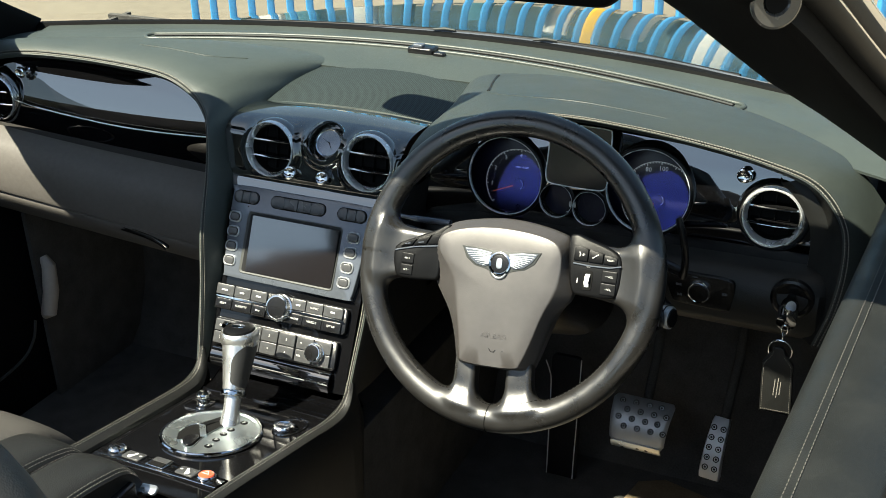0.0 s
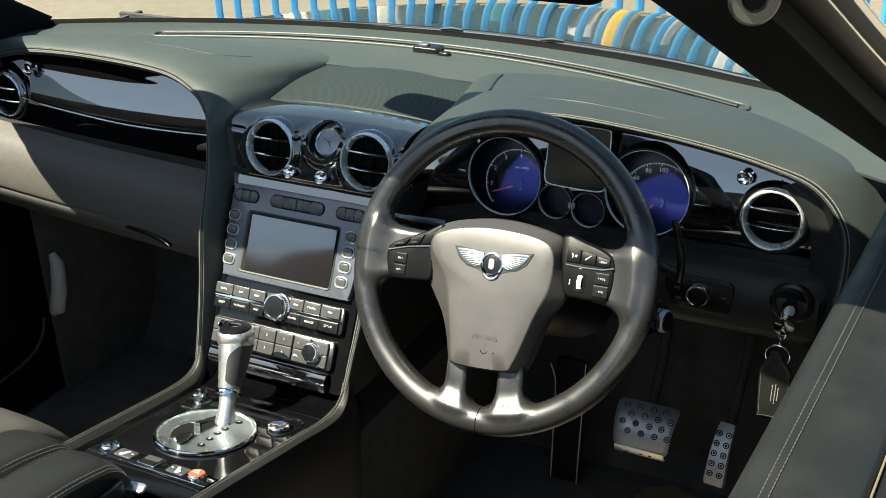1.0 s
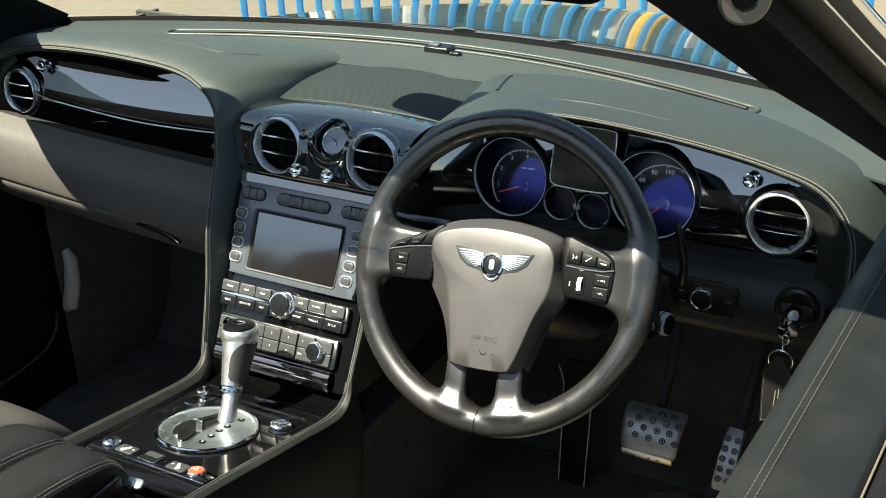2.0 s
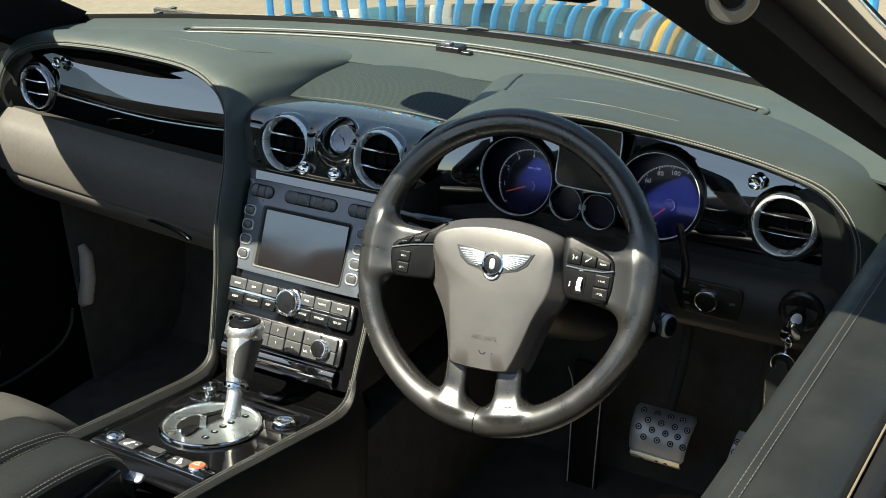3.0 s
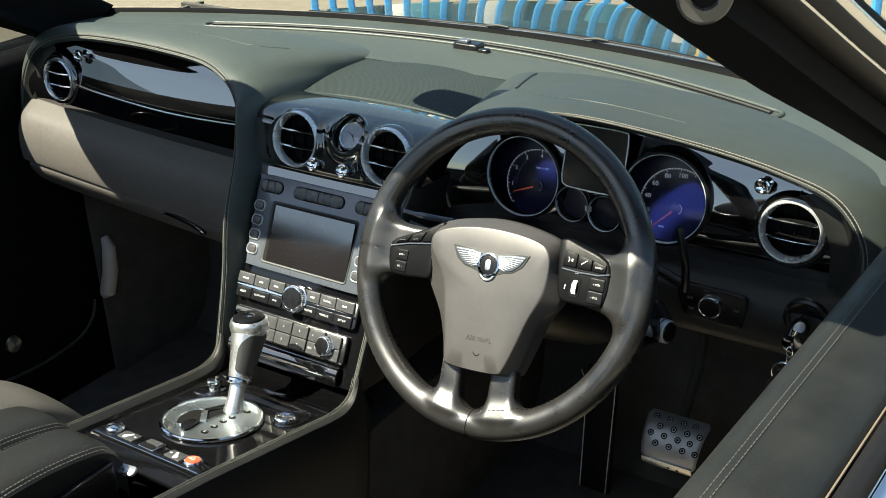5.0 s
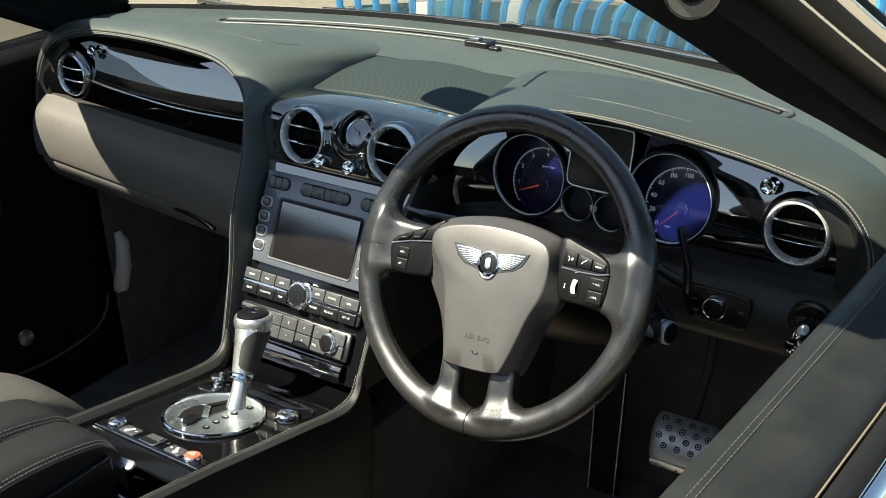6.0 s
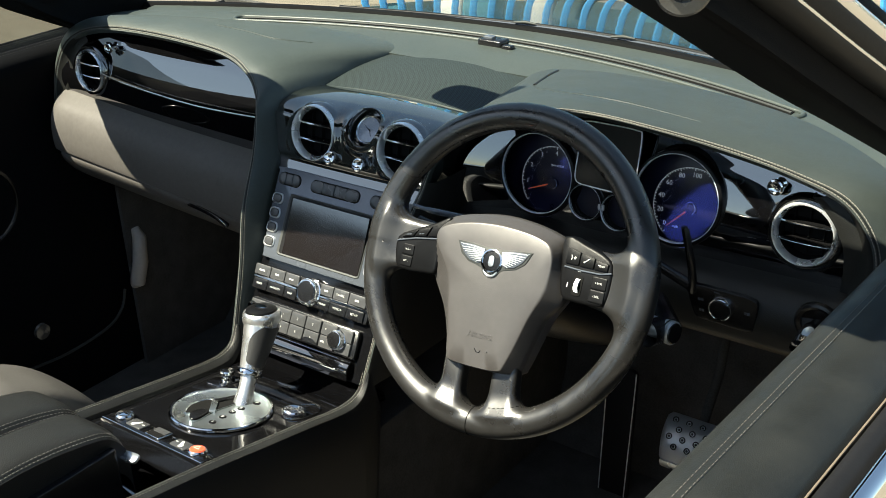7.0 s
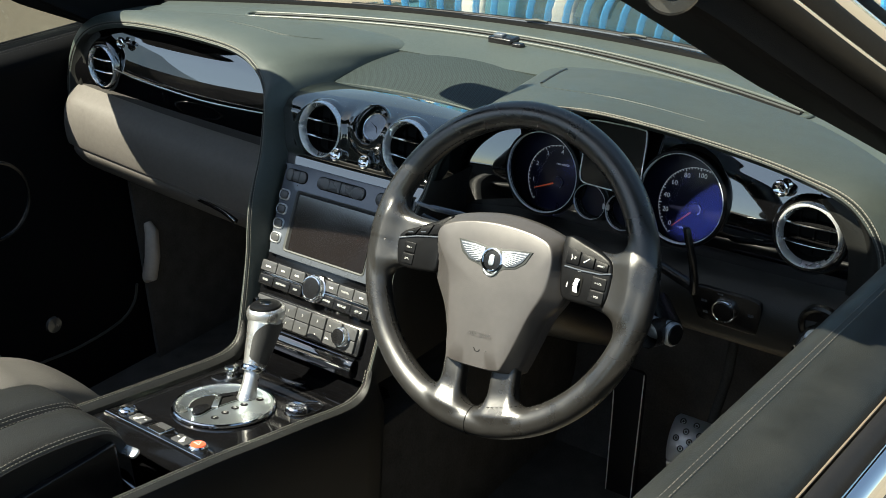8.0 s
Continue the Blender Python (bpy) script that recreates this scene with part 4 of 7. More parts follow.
for side in (-1, 1):
    path = spline(RAIL, 6)
    lift = []
    for i, p in enumerate(path):
        t = (path[min(i + 1, len(path) - 1)] - path[max(i - 1, 0)]).normalized()
        lift.append(Vector((0, t.z, -t.y)))
    rows = [[CONSOLE @ (Vector(((p.x + a * min(1.0, 0.25 + 0.75 * k / 16)) * side, p.y, p.z)) + (n * (b * min(1.0, 0.3 + 0.7 * k / 16)) if b > -0.03 else Vector((0, n.y * -0.03, b)))) for a, b in ((-0.018, -0.012), (-0.016, -0.002), (-0.009, 0.004), (0.0, 0.005), (0.008, 0.001), (0.013, -0.010), (0.020, -0.06), (0.032, -0.20), (0.036, -0.46))] for k, (p, n) in enumerate(zip(path, lift))]
    part("leather_side", grid(rows), M["dark_leather"], con, "dark leather console side")
    for a in (-0.006, -0.001):
        part("stitching", stitches([CONSOLE @ (Vector(((p.x + a) * side, p.y, p.z)) + n * 0.0055) for p, n in zip(path, lift)], 0.0052, 0.0036, 0.0006), M["thread"], con, "pale contrast stitching")

M["vent_satin"] = material("vent_satin", (0.88, 0.90, 0.93), 0.24, metal=0.95, rough_vary=0.05, vary_scale=30)
M["vent_metal"] = material("vent_metal", (0.95, 0.98, 1.0), 0.26, metal=0.72, rough_vary=0.04, vary_scale=30)


# ---- air vents, clock and chrome knobs on the dashboard ----
def ring(profile, m, n=48):
    return lathe(profile, m, n)


def air_vent(m, r, metal="vent_metal", proud=False):
    """A round vent: chrome ring, dark barrel, two chrome-edged slats."""
    body = part("air_vent", ring([(r * 1.30, -0.008), (r * 1.28, 0.000), (r * 1.20, 0.0040), (r * 1.10, 0.0040), (r * 1.01, 0.0025), (r * 0.99, -0.002)] if not proud else [(r * 1.16, -0.010), (r * 1.15, 0.000), (r * 1.09, 0.0035), (r * 1.01, 0.003), (r * 0.99, -0.002)], m), M["lacquer"], dash, "round air vent")
    lip = [(r * 1.10, -0.012), (r * 1.085, 0.000), (r * 1.045, 0.0095), (r * 1.015, 0.0118), (r * 0.985, 0.0118), (r * 0.955, 0.0095), (r * 0.905, 0.0010), (r * 0.870, -0.006), (r * 0.86, -0.02)]
    part("vent_ring", ring(lip if proud else [(r * 1.07, -0.004), (r * 1.07, 0.004), (r * 1.05, 0.0080), (r * 1.015, 0.0100), (r * 0.98, 0.0098), (r * 0.955, 0.0080), (r * 0.90, 0.0010), (r * 0.870, -0.006), (r * 0.86, -0.02)], m), M[metal], body, "polished chrome ring")
    part("barrel", ring([(r * 0.862, 0.0), (r * 0.85, -0.018), (0.0001, -0.020)], m), M["void"], body, "black vent barrel")
    for v in (-0.30, 0.30):
        h = r * 0.86 * math.sqrt(1 - v * v)
        xs = [-h + 2 * h * i / 16 for i in range(17)]
        rows = []
        for x in xs:
            z = -0.001 + 0.004 * (1 - (x / h) ** 2)
            rows.append([m @ Vector((x, v * r + dy, z + dz)) for dy, dz in ((0.0012, 0.0), (0.0013, 0.0022), (0.0, 0.003), (-0.0013, 0.0022), (-0.0012, 0.0))])
        part("slat_edge", grid(rows, close_v=True), M["chrome"], body, "chrome slat edge")
        rows = [[m @ Vector((x, v * r + dy, z)) for dy, z in ((0.0014, 0.0), (0.003, -0.018), (-0.002, -0.018), (-0.0014, 0.0))] for x in xs]
        part("slat", grid(rows, close_v=True), M["black_plastic"], body)
    # inner cross vanes, barely lit
    for k in (-0.5, 0.0, 0.5):
        rows = [[m @ Vector((k * r + dx, y * r * 0.75, z)) for dx, z in ((-0.0008, -0.012), (0.0008, -0.012), (0.0008, -0.0195), (-0.0008, -0.0195))] for y in (-1, 1)]
        part("vane", grid(rows, close_v=True), M["void"], body)
    return body


air_vent(VENT_A, 0.0420, proud=True)
air_vent(VENT_B, 0.0420, proud=True)
air_vent(VENT_D, 0.0395)
air_vent(VENT_P, 0.0380, "vent_satin")


def pull_knob(m):
    """The chrome organ-stop knob of a vent: stem, flange, dished head."""
    b = part("vent_knob", ring([(0.0085, -0.004), (0.0085, 0.001), (0.0050, 0.003), (0.0042, 0.010), (0.0058, 0.0125), (0.0098, 0.0145), (0.0108, 0.0175),
                                (0.0102, 0.0205), (0.0082, 0.0215), (0.0066, 0.0200), (0.0040, 0.0188), (0.0001, 0.0185)], m, 32), M["chrome"], dash, "chrome organ-stop vent pull")
    return b


pull_knob(STACK @ pose(-0.0245, 0.1195, -0.008))
pull_knob(STACK @ pose(0.0335, 0.1190, -0.008))
pull_knob(Matrix.Translation((0.649, 0.272, 0.849)) @ VFRONT)
pull_knob(Matrix.Translation((-0.650, 0.281, 0.851)) @ VFRONT)

clock = part("clock", ring([(0.0340, -0.003), (0.0335, 0.0010), (0.0318, 0.0026), (0.0300, 0.0018), (0.0288, -0.002), (0.0280, -0.0145), (0.0001, -0.0150)], CL), M["stack_lacquer"], dash, "small round analogue dash clock set deep in a lacquer recess")
CL = CL @ pose(0, 0, -0.0085) @ Matrix.Scale(0.78, 4)
part("clock_ring", ring([(0.0295, -0.004), (0.0292, 0.0005), (0.0275, 0.0022), (0.0258, 0.001), (0.0254, -0.004)], CL), M["ring_metal"], clock, "chrome clock bezel")
part("clock_face", ring([(0.0256, -0.004), (0.015, -0.0042), (0.0001, -0.0042)], CL), M["clock_face"], clock, "silver-blue clock face")
bm = bmesh.new()
for i in range(12):
    a = math.pi / 6 * i
    L = 0.005 if i % 3 == 0 else 0.003
    plate([(-0.0006, 0.0238 - L), (0.0006, 0.0238 - L), (0.0006, 0.0238), (-0.0006, 0.0238)], -0.0042, -0.0036, CL @ pose(0, 0, 0, 0, 0, math.degrees(a)), bm=bm)
part("clock_markers", bm, M["white_ink"], clock)
for a, L, w in ((62, 0.0185, 0.0007), (-148, 0.0135, 0.0010)):
    part("clock_pointer", plate([(-w, -0.003), (w, -0.003), (w * 0.4, L), (-w * 0.4, L)], -0.0034, -0.0028, CL @ pose(0, 0, 0, 0, 0, a)), M["void"], clock)
cg = part("clock_glass", ring([(0.0262, 0.000), (0.018, 0.0012), (0.0001, 0.0018)], CL), M["dial_glass"], clock)
cg.visible_shadow = False


# ---- infotainment, climate and audio controls ----
def bars(name, m, widths, height, parent, mat="white_ink"):
    """A caption that cannot be read: short bars."""
    bm = bmesh.new()
    total = sum(widths) + 0.0006 * (len(widths) - 1)
    x = -total / 2
    for w in widths:
        plate([(x, -height / 2), (x + w, -height / 2), (x + w, height / 2), (x, height / 2)], 0, 0.00015, m, bm=bm)
        x += w + 0.0006
    return part(name, bm, M[mat], parent)


def caption(text, size, m, parent, mat="white_ink"):
    return word("lettering", text, size, m, M[mat], parent)


def button(m, w, h, d, parent, mat="button_plastic", r=0.0012, name="button", dome=0.0002):
    return part(name, plate(rounded(w, h, min(r, w * 0.45, h * 0.45), 3), -0.002, d, m, 0.0007, dome=dome), M[mat], parent)


unit = thing("infotainment_unit", "grey infotainment unit with dark screen and round-ended buttons", "car stereo")
o = spline([(-0.125, 0.080, 0), (-0.118, 0.089, 0), (0.0, 0.0895, 0), (0.118, 0.089, 0), (0.126, 0.080, 0), (0.124, 0.03, 0), (0.119, -0.03, 0), (0.115, -0.052, 0), (0.106, -0.057, 0),
            (0.0, -0.0575, 0), (-0.108, -0.057, 0), (-0.117, -0.052, 0), (-0.121, -0.02, 0), (-0.124, 0.03, 0)], 4, True)
part("bezel", plate([(p.x, p.y) for p in o], -0.006, 0.003, STACK, 0.002), M["bezel_grey"], unit, "satin grey bezel")
frame_o = rounded(0.172, 0.099, 0.006, 4, -0.004, 0.0015)
bm = bmesh.new()
grid([[STACK @ Vector((x, y, 0.0032)) for x, y in frame_o], [STACK @ Vector((x, y, 0.0042)) for x, y in rounded(0.1695, 0.0965, 0.005, 4, -0.004, 0.0015)],
      [STACK @ Vector((x, y, 0.0034)) for x, y in rounded(0.164, 0.092, 0.004, 4, -0.003, 0.0015)]], close_v=True, bm=bm)
part("screen_frame", bm, M["slot_grey"], unit, "raised frame round the screen")
part("screen_well", plate(rounded(0.165, 0.093, 0.004, 4, -0.003, 0.0015), 0.0026, 0.0034, STACK), M["seal_black"], unit, "black screen surround")
part("display", plate(rounded(0.156, 0.0885, 0.0015, 3, 0.0005, 0.0010), 0.003, 0.0039, STACK @ pose(0, 0, 0.0022, 2.95, 0, 0)), M["screen"], unit, "dark switched-off display")
for cx, w, n in ((-0.098, 0.048, 3), (-0.003, 0.101, 4), (0.093, 0.052, 3)):
    surround = part("button_pod", plate(rounded(w, 0.0205, 0.010, 6, cx, 0.0715), 0.002, 0.0036, STACK, 0.0006), M["void"], unit)
    for i in range(n):
        bw = (w - 0.003) / n
        x = cx - w / 2 + 0.0015 + bw * (i + 0.5)
        if i in (0, n - 1):
            s = -1 if i == 0 else 1
            o2 = [(x + s * q.x, 0.0715 + q.y) for q in spline([(-bw / 2 + 0.0004, -0.0085, 0), (-bw / 2 + 0.0004, 0.0085, 0), (bw / 2 - 0.006, 0.0085, 0), (bw / 2 - 0.0012, 0.005, 0), (bw / 2 - 0.0003, 0, 0), (bw / 2 - 0.0012, -0.005, 0), (bw / 2 - 0.006, -0.0085, 0)], 2, True)]
            if s < 0:
                o2 = o2[::-1]
            part("button", plate(o2, 0.002, 0.0058, STACK, 0.001, dome=0.0008), M["button_plastic"], surround)
        else:
            part("button", plate(rounded(bw - 0.0008, 0.017, 0.001, 3, x, 0.0715), 0.002, 0.0058, STACK, 0.001, dome=0.0008), M["button_plastic"], surround)
for side in (-1, 1):
    for i in range(4):
        x, y = (-0.113 if side < 0 else 0.1025) + (0.0022 * i * -side * 0.55), 0.0385 - 0.0232 * i
        m = STACK @ pose(x, y, 0.003)
        rim = part("button_ring", grid([[m @ Vector((a, b, z)) for a, b in rounded(w, h, r, 5)] for w, h, r, z in
                   ((0.0228, 0.0178, 0.0068, 0.0), (0.0224, 0.0174, 0.0068, 0.0016), (0.0202, 0.0152, 0.006, 0.0026), (0.0178, 0.0128, 0.0052, 0.0014), (0.0176, 0.0126, 0.005, 0.0))], close_v=True), M["alloy"], unit, "chrome ringed button")
        part("button_cap", plate(rounded(0.0168, 0.0118, 0.0046, 5), 0, 0.0034, m, 0.0012, dome=0.0004), M["button_plastic"], rim)
part("sensor_dot", plate(rounded(0.0016, 0.0016, 0.0007, 3, -0.092, 0.0575), 0.002, 0.0034, STACK), M["void"], unit)

climate = thing("climate_panel", "black climate button row with large chrome-ringed knob", "controls")
part("panel_body", plate(rounded(0.236, 0.040, 0.006, 4, -0.003, -0.0895), -0.004, 0.002, STACK, 0.001), M["black_plastic"], climate)
top_w = [(-0.106, 0.033, 0), (-0.0735, 0.030, 0), (-0.043, 0.029, 0), (0.030, 0.025, 0), (0.0585, 0.030, 0), (0.0915, 0.034, 0)]
for k, (x, w, _) in enumerate(top_w):
    b = button(STACK @ pose(x, -0.0780, 0.002), w - 0.0004, 0.0166, 0.0034, climate, r=0.0014, dome=0.0009)
    if k == 4:
        caption("TRAFFIC", 0.0042, STACK @ pose(x, -0.0785, 0.0066), b)
    else:
        bars("caption_bar", STACK @ pose(x, -0.0785, 0.0066), ((0.003, 0.004, 0.003), (0.004, 0.003), (0.003, 0.005), (0.003, 0.004), (), (0.004, 0.003))[k], 0.0026, b)
low_w = [(-0.106, 0.031, "RESET"), (-0.072, 0.036, "AUDIO/TV"), (-0.0405, 0.026, "MAP"), (0.0265, 0.028, "PHONE"), (0.0575, 0.034, "VEHICLE"), (0.0915, 0.034, "SET UP")]
for x, w, text in low_w:
    b = button(STACK @ pose(x, -0.1004, 0.002), w - 0.0004, 0.0166, 0.0030, climate, "black_plastic", r=0.0014, dome=0.0006)
    caption(text, 0.0046, STACK @ pose(x, -0.1000, 0.0058), b)
for x0, x1 in ((-0.120, -0.024), (0.012, 0.113)):
    xm = (x0 + x1) / 2
    rows = [[STACK @ Vector((x, -0.0893 + dy * (0.15 + 0.85 * math.sin(math.pi * (0.04 + 0.92 * (x - x0) / (x1 - x0))) ** 0.6), 0.0056 + dz)) for dy, dz in ((0.0026, 0), (0.0015, 0.0022), (-0.0015, 0.0022), (-0.0026, 0))] for x in [x0 + (x1 - x0) * i / 14 for i in range(15)]]
    part("trim_blade", thick(grid(rows), 0.001), M["chrome"], climate, "slim chrome blade")


def turn_knob(m, r, h, parent, label):
    k = part("knob", ring([(r * 1.12, -0.002), (r * 1.12, h * 0.25), (r * 1.02, h * 0.32), (r * 1.0, h * 0.9), (r * 0.95, h * 1.02), (r * 0.86, h * 1.04), (r * 0.83, h * 0.98)], m, 48), M["chrome"], parent, label)
    part("knob_cap", ring([(r * 0.84, h * 0.97), (r * 0.80, h * 1.03), (r * 0.5, h * 1.06), (0.0001, h * 1.07)], m), M["black_plastic"], k, "black knob face")
    bm = bmesh.new()
    for i in range(40):
        a = 2 * math.pi * i / 40
        box(-0.0004 * r / 0.017, -0.0005, h * 0.34, 0.0004 * r / 0.017, 0.0005, h * 0.86, m @ pose(0, 0, 0, 0, 0, math.degrees(a)) @ pose(r * 1.005, 0, 0, 0, 0, 90), bm=bm)
    part("knob_ridges", bm, M["satin"], k)
    return k


turn_knob(STACK @ pose(-0.0025, -0.0885, 0.003), 0.0198, 0.012, climate, "large chrome-ringed selector knob")

audio = thing("audio_panel", "row of black audio preset buttons with chrome volume knob", "controls")
part("panel_body", plate(rounded(0.224, 0.044, 0.005, 4, -0.004, -0.1440), -0.004, 0.002, STACK, 0.001), M["black_plastic"], audio)
cols = [-0.099, -0.071, -0.0415, -0.011, 0.0205, 0.053, 0.0855]
TOP = ["", "CD", "1", "2", "3", "<", ">"]
LOW = ["TP", "", "4", "5", "6", "BAL", ""]
for i, x in enumerate(cols):
    w = 0.0295 if 0 < i < 6 else 0.0275
    b = button(STACK @ pose(x, -0.1340, 0.002), w, 0.0185, 0.004, audio, dome=0.0008)
    if TOP[i]:
        caption(TOP[i], 0.0052, STACK @ pose(x - (0.006 if i > 4 else 0), -0.1340, 0.0071), b)
    else:
        bars("caption_bar", STACK @ pose(x, -0.1340, 0.0071), (0.004, 0.005), 0.0026, b)
    b = button(STACK @ pose(x, -0.1538, 0.002), w, 0.0185, 0.0036, audio, dome=0.0006)
    if LOW[i]:
        caption(LOW[i], 0.0046, STACK @ pose(x - (0.007 if i == 5 else 0), -0.1538, 0.0065), b)
turn_knob(STACK @ pose(0.0735, -0.1440, 0.003), 0.0138, 0.013, audio, "chrome-ringed volume knob")

# lip of the ashtray lid below the audio panel
rows = [[STACK @ Vector((x, v, n)) for v, n in ((-0.168, 0.0), (-0.172, 0.004), (-0.180, 0.007), (-0.192, 0.006), (-0.200, 0.0))] for x in [-0.112 + 0.216 * i / 12 for i in range(13)]]
part("tray_lid", thick(grid(rows), 0.003), M["lacquer"], dash, "black lacquer ashtray lid lip")

# ---- console fittings ----
# ramp from the console up to the stack
rows = [[CONSOLE @ Vector((x, v, z)) for v, z in ((0.13, 0.0015), (0.150, 0.0025), (0.163, 0.0062), (0.175, 0.0130), (0.198, 0.0265), (0.210, 0.0345), (0.216, 0.045))] for x in [-0.118 + 0.236 * i / 10 for i in range(11)]]
part("ashtray_ramp", thick(grid(rows), 0.003), M["lacquer"], con, "polished black ramp meeting the stack")

GATE = CONSOLE @ pose(-0.0007, -0.0015, 0.001)
gear = thing("gear_selector", "polished metal gear selector with black side insets", "gear lever")
SQ = (0.0690, 0.0760)
part("selector_plate", lathe([(1.0, -0.001), (1.0, 0.003), (0.985, 0.0052), (0.955, 0.0056), (0.93, 0.004), (0.91, 0.0032), (0.5, 0.0035), (0.0001, 0.0035)], GATE, 64, squash=SQ), M["gate_metal"], gear, "brushed alloy oval gate plate")
part("plate_rim", lathe([(1.005, 0.0), (1.03, 0.002), (1.025, 0.0048), (1.0, 0.0062), (0.965, 0.0058)], GATE, 64, squash=SQ), M["chrome"], gear, "chrome rim of the gate")
slot = spline([(-0.0265, -0.0475, 0), (-0.0405, -0.027, 0), (-0.0415, -0.004, 0), (-0.035, 0.009, 0), (-0.0255, 0.0125, 0), (-0.0155, 0.046, 0), (-0.004, 0.052, 0), (0.003, 0.044, 0),
               (0.001, 0.020, 0), (-0.001, -0.018, 0), (0.0045, -0.050, 0), (-0.0008, -0.0585, 0), (-0.011, -0.053, 0), (-0.0145, -0.0445, 0), (-0.0205, -0.0435, 0)], 4, True)
slot = [Vector((p.x + 0.0007, p.y + 0.0015, 0)) for p in slot]
part("gate_slot", plate([(p.x, p.y) for p in slot], 0.002, 0.0040, GATE), M["void"], gear, "black gate slot")
rows = [[GATE @ Vector((p.x * f, (p.y + 0.004) * f - 0.004, z)) for p in slot] for f, z in ((1.05, 0.0036), (1.04, 0.0050), (1.00, 0.0052), (0.975, 0.0042))]
part("slot_rim", grid(rows, close_v=True), M["gate_metal"], gear, "rolled edge of the gate slot")
# bright wall of the slot's upper step and the bronze detent below it
for a, b, hgt, mat, label in (((-0.0245, 0.011), (-0.0010, -0.018), 0.0064, "gate_metal", "bright stop wall in the gate"), ((-0.0245, 0.011), (-0.0130, 0.046), 0.0060, "pod_black", "black inner wall of the gate")):
    d = (Vector(b) - Vector(a)).normalized() * 0.0045
    part("slot_lug", plate([(a[0] + d.y, a[1] - d.x), (b[0] + d.y, b[1] - d.x), (b[0] - d.y, b[1] + d.x), (a[0] - d.y, a[1] + d.x)], 0.003, hgt, GATE, 0.0012), M[mat], gear, label)
part("gate_tongue", plate([(p.x, p.y) for p in spline([(-0.021, -0.036, 0), (-0.012, -0.051, 0), (-0.001, -0.0555, 0), (0.0015, -0.046, 0), (-0.004, -0.024, 0), (-0.014, -0.020, 0)], 4, True)], 0.002, 0.0066, GATE, 0.0015), M["black_plastic"], gear, "black detent tongue")
for t, (x, y) in zip("SDNRP", ((0.0225, -0.0385), (0.0202, -0.0171), (0.0178, 0.0038), (0.0184, 0.0209), (0.0208, 0.0500))):
    b = part("gear_mark", lathe([(0.0056, 0.003), (0.0056, 0.0040), (0.0050, 0.0044), (0.0001, 0.0044)], GATE @ pose(x, y, 0), 16), M["pod_black"], gear)
    caption(t, 0.0068, GATE @ pose(x, y, 0.0047), b)
part("gear_mark", lathe([(0.0056, 0.003), (0.0056, 0.0040), (0.0050, 0.0044), (0.0001, 0.0044)], GATE @ pose(-0.0236, -0.0553, 0), 16), M["slot_grey"], gear)
# lever
base, top = GATE @ Vector((0.002, 0.040, 0.0)), Vector((-0.0195, -0.003, 0.605))
up = (top - base).normalized()
x_l = Vector((1, 0, 0)) - up * up.x
x_l.normalize()
y_l = up.cross(x_l)
LEV = Matrix(((x_l.x, y_l.x, up.x, base.x), (x_l.y, y_l.y, up.y, base.y), (x_l.z, y_l.z, up.z, base.z), (0, 0, 0, 1)))
H = (top - base).length
part("shaft", lathe([(0.0150, -0.004), (0.0140, 0.004), (0.0118, H * 0.16), (0.0125, H * 0.29)], LEV, 24), M["grip_metal"], gear, "bare metal lower shaft")
part("collar", lathe([(0.0125, H * 0.28), (0.0178, H * 0.285), (0.0190, H * 0.32), (0.0176, H * 0.345), (0.0168, H * 0.35)], LEV, 28, squash=(1, 1.1)), M["chrome"], gear, "chrome collar")
GRIP = [(0.0165, 0.34), (0.0178, 0.41), (0.0202, 0.53), (0.0226, 0.66), (0.0250, 0.775), (0.0262, 0.83), (0.0268, 0.842), (0.0262, 0.900)]
part("grip", lathe([(r, H * h) for r, h in GRIP], LEV, 40, squash=(0.95, 1.08)), M["grip_metal"], gear, "polished metal grip")
part("grip_ring", lathe([(0.0266, H * 0.832), (0.0276, H * 0.838), (0.0276, H * 0.848), (0.0268, H * 0.852)], LEV, 40, squash=(0.95, 1.08)), M["chrome"], gear)
rows = []
for i in range(19):
    v = i / 18
    h = 0.375 + 0.450 * v
    r = float(np.interp(h, [g[1] for g in GRIP[:7]], [g[0] for g in GRIP[:7]])) + 0.0010
    left = -40 - 38 * min(1.0, v / 0.10) ** 0.5 + 66 * max(0.0, (v - 0.45) / 0.55) ** 2.2
    right = 10 + 28 * min(1.0, v / 0.10) ** 0.5
    half, mid = (right - left) / 2, (right + left) / 2
    rows.append([LEV @ Vector((r * 0.95 * math.cos(radians(mid + half * q)), r * 1.08 * math.sin(radians(mid + half * q)), H * h)) for q in [-1 + k / 6 for k in range(13)]])
part("grip_inset", thick(grid(rows), 0.0012), M["dark_seat"], gear, "black leather grip inset")
# head: a thick disc that sits nearly level on the leaning lever
hz_axis = (up * 0.30 + Vector((0, -0.10, 0.70))).normalized()
hx = (x_l - hz_axis * x_l.dot(hz_axis)).normalized()
hy = hz_axis.cross(hx)
hc = LEV @ Vector((0, 0, H * 0.865))
HEAD = Matrix(((hx.x, hy.x, hz_axis.x, hc.x), (hx.y, hy.y, hz_axis.y, hc.y), (hx.z, hy.z, hz_axis.z, hc.z), (0, 0, 0, 1)))
part("head", lathe([(0.0225, -0.012), (0.0268, -0.004), (0.0288, 0.001), (0.0294, 0.006), (0.0290, 0.0115), (0.0274, 0.0158), (0.0248, 0.0178), (0.0236, 0.0172)], HEAD, 40), M["grip_metal"], gear, "polished metal lever head")
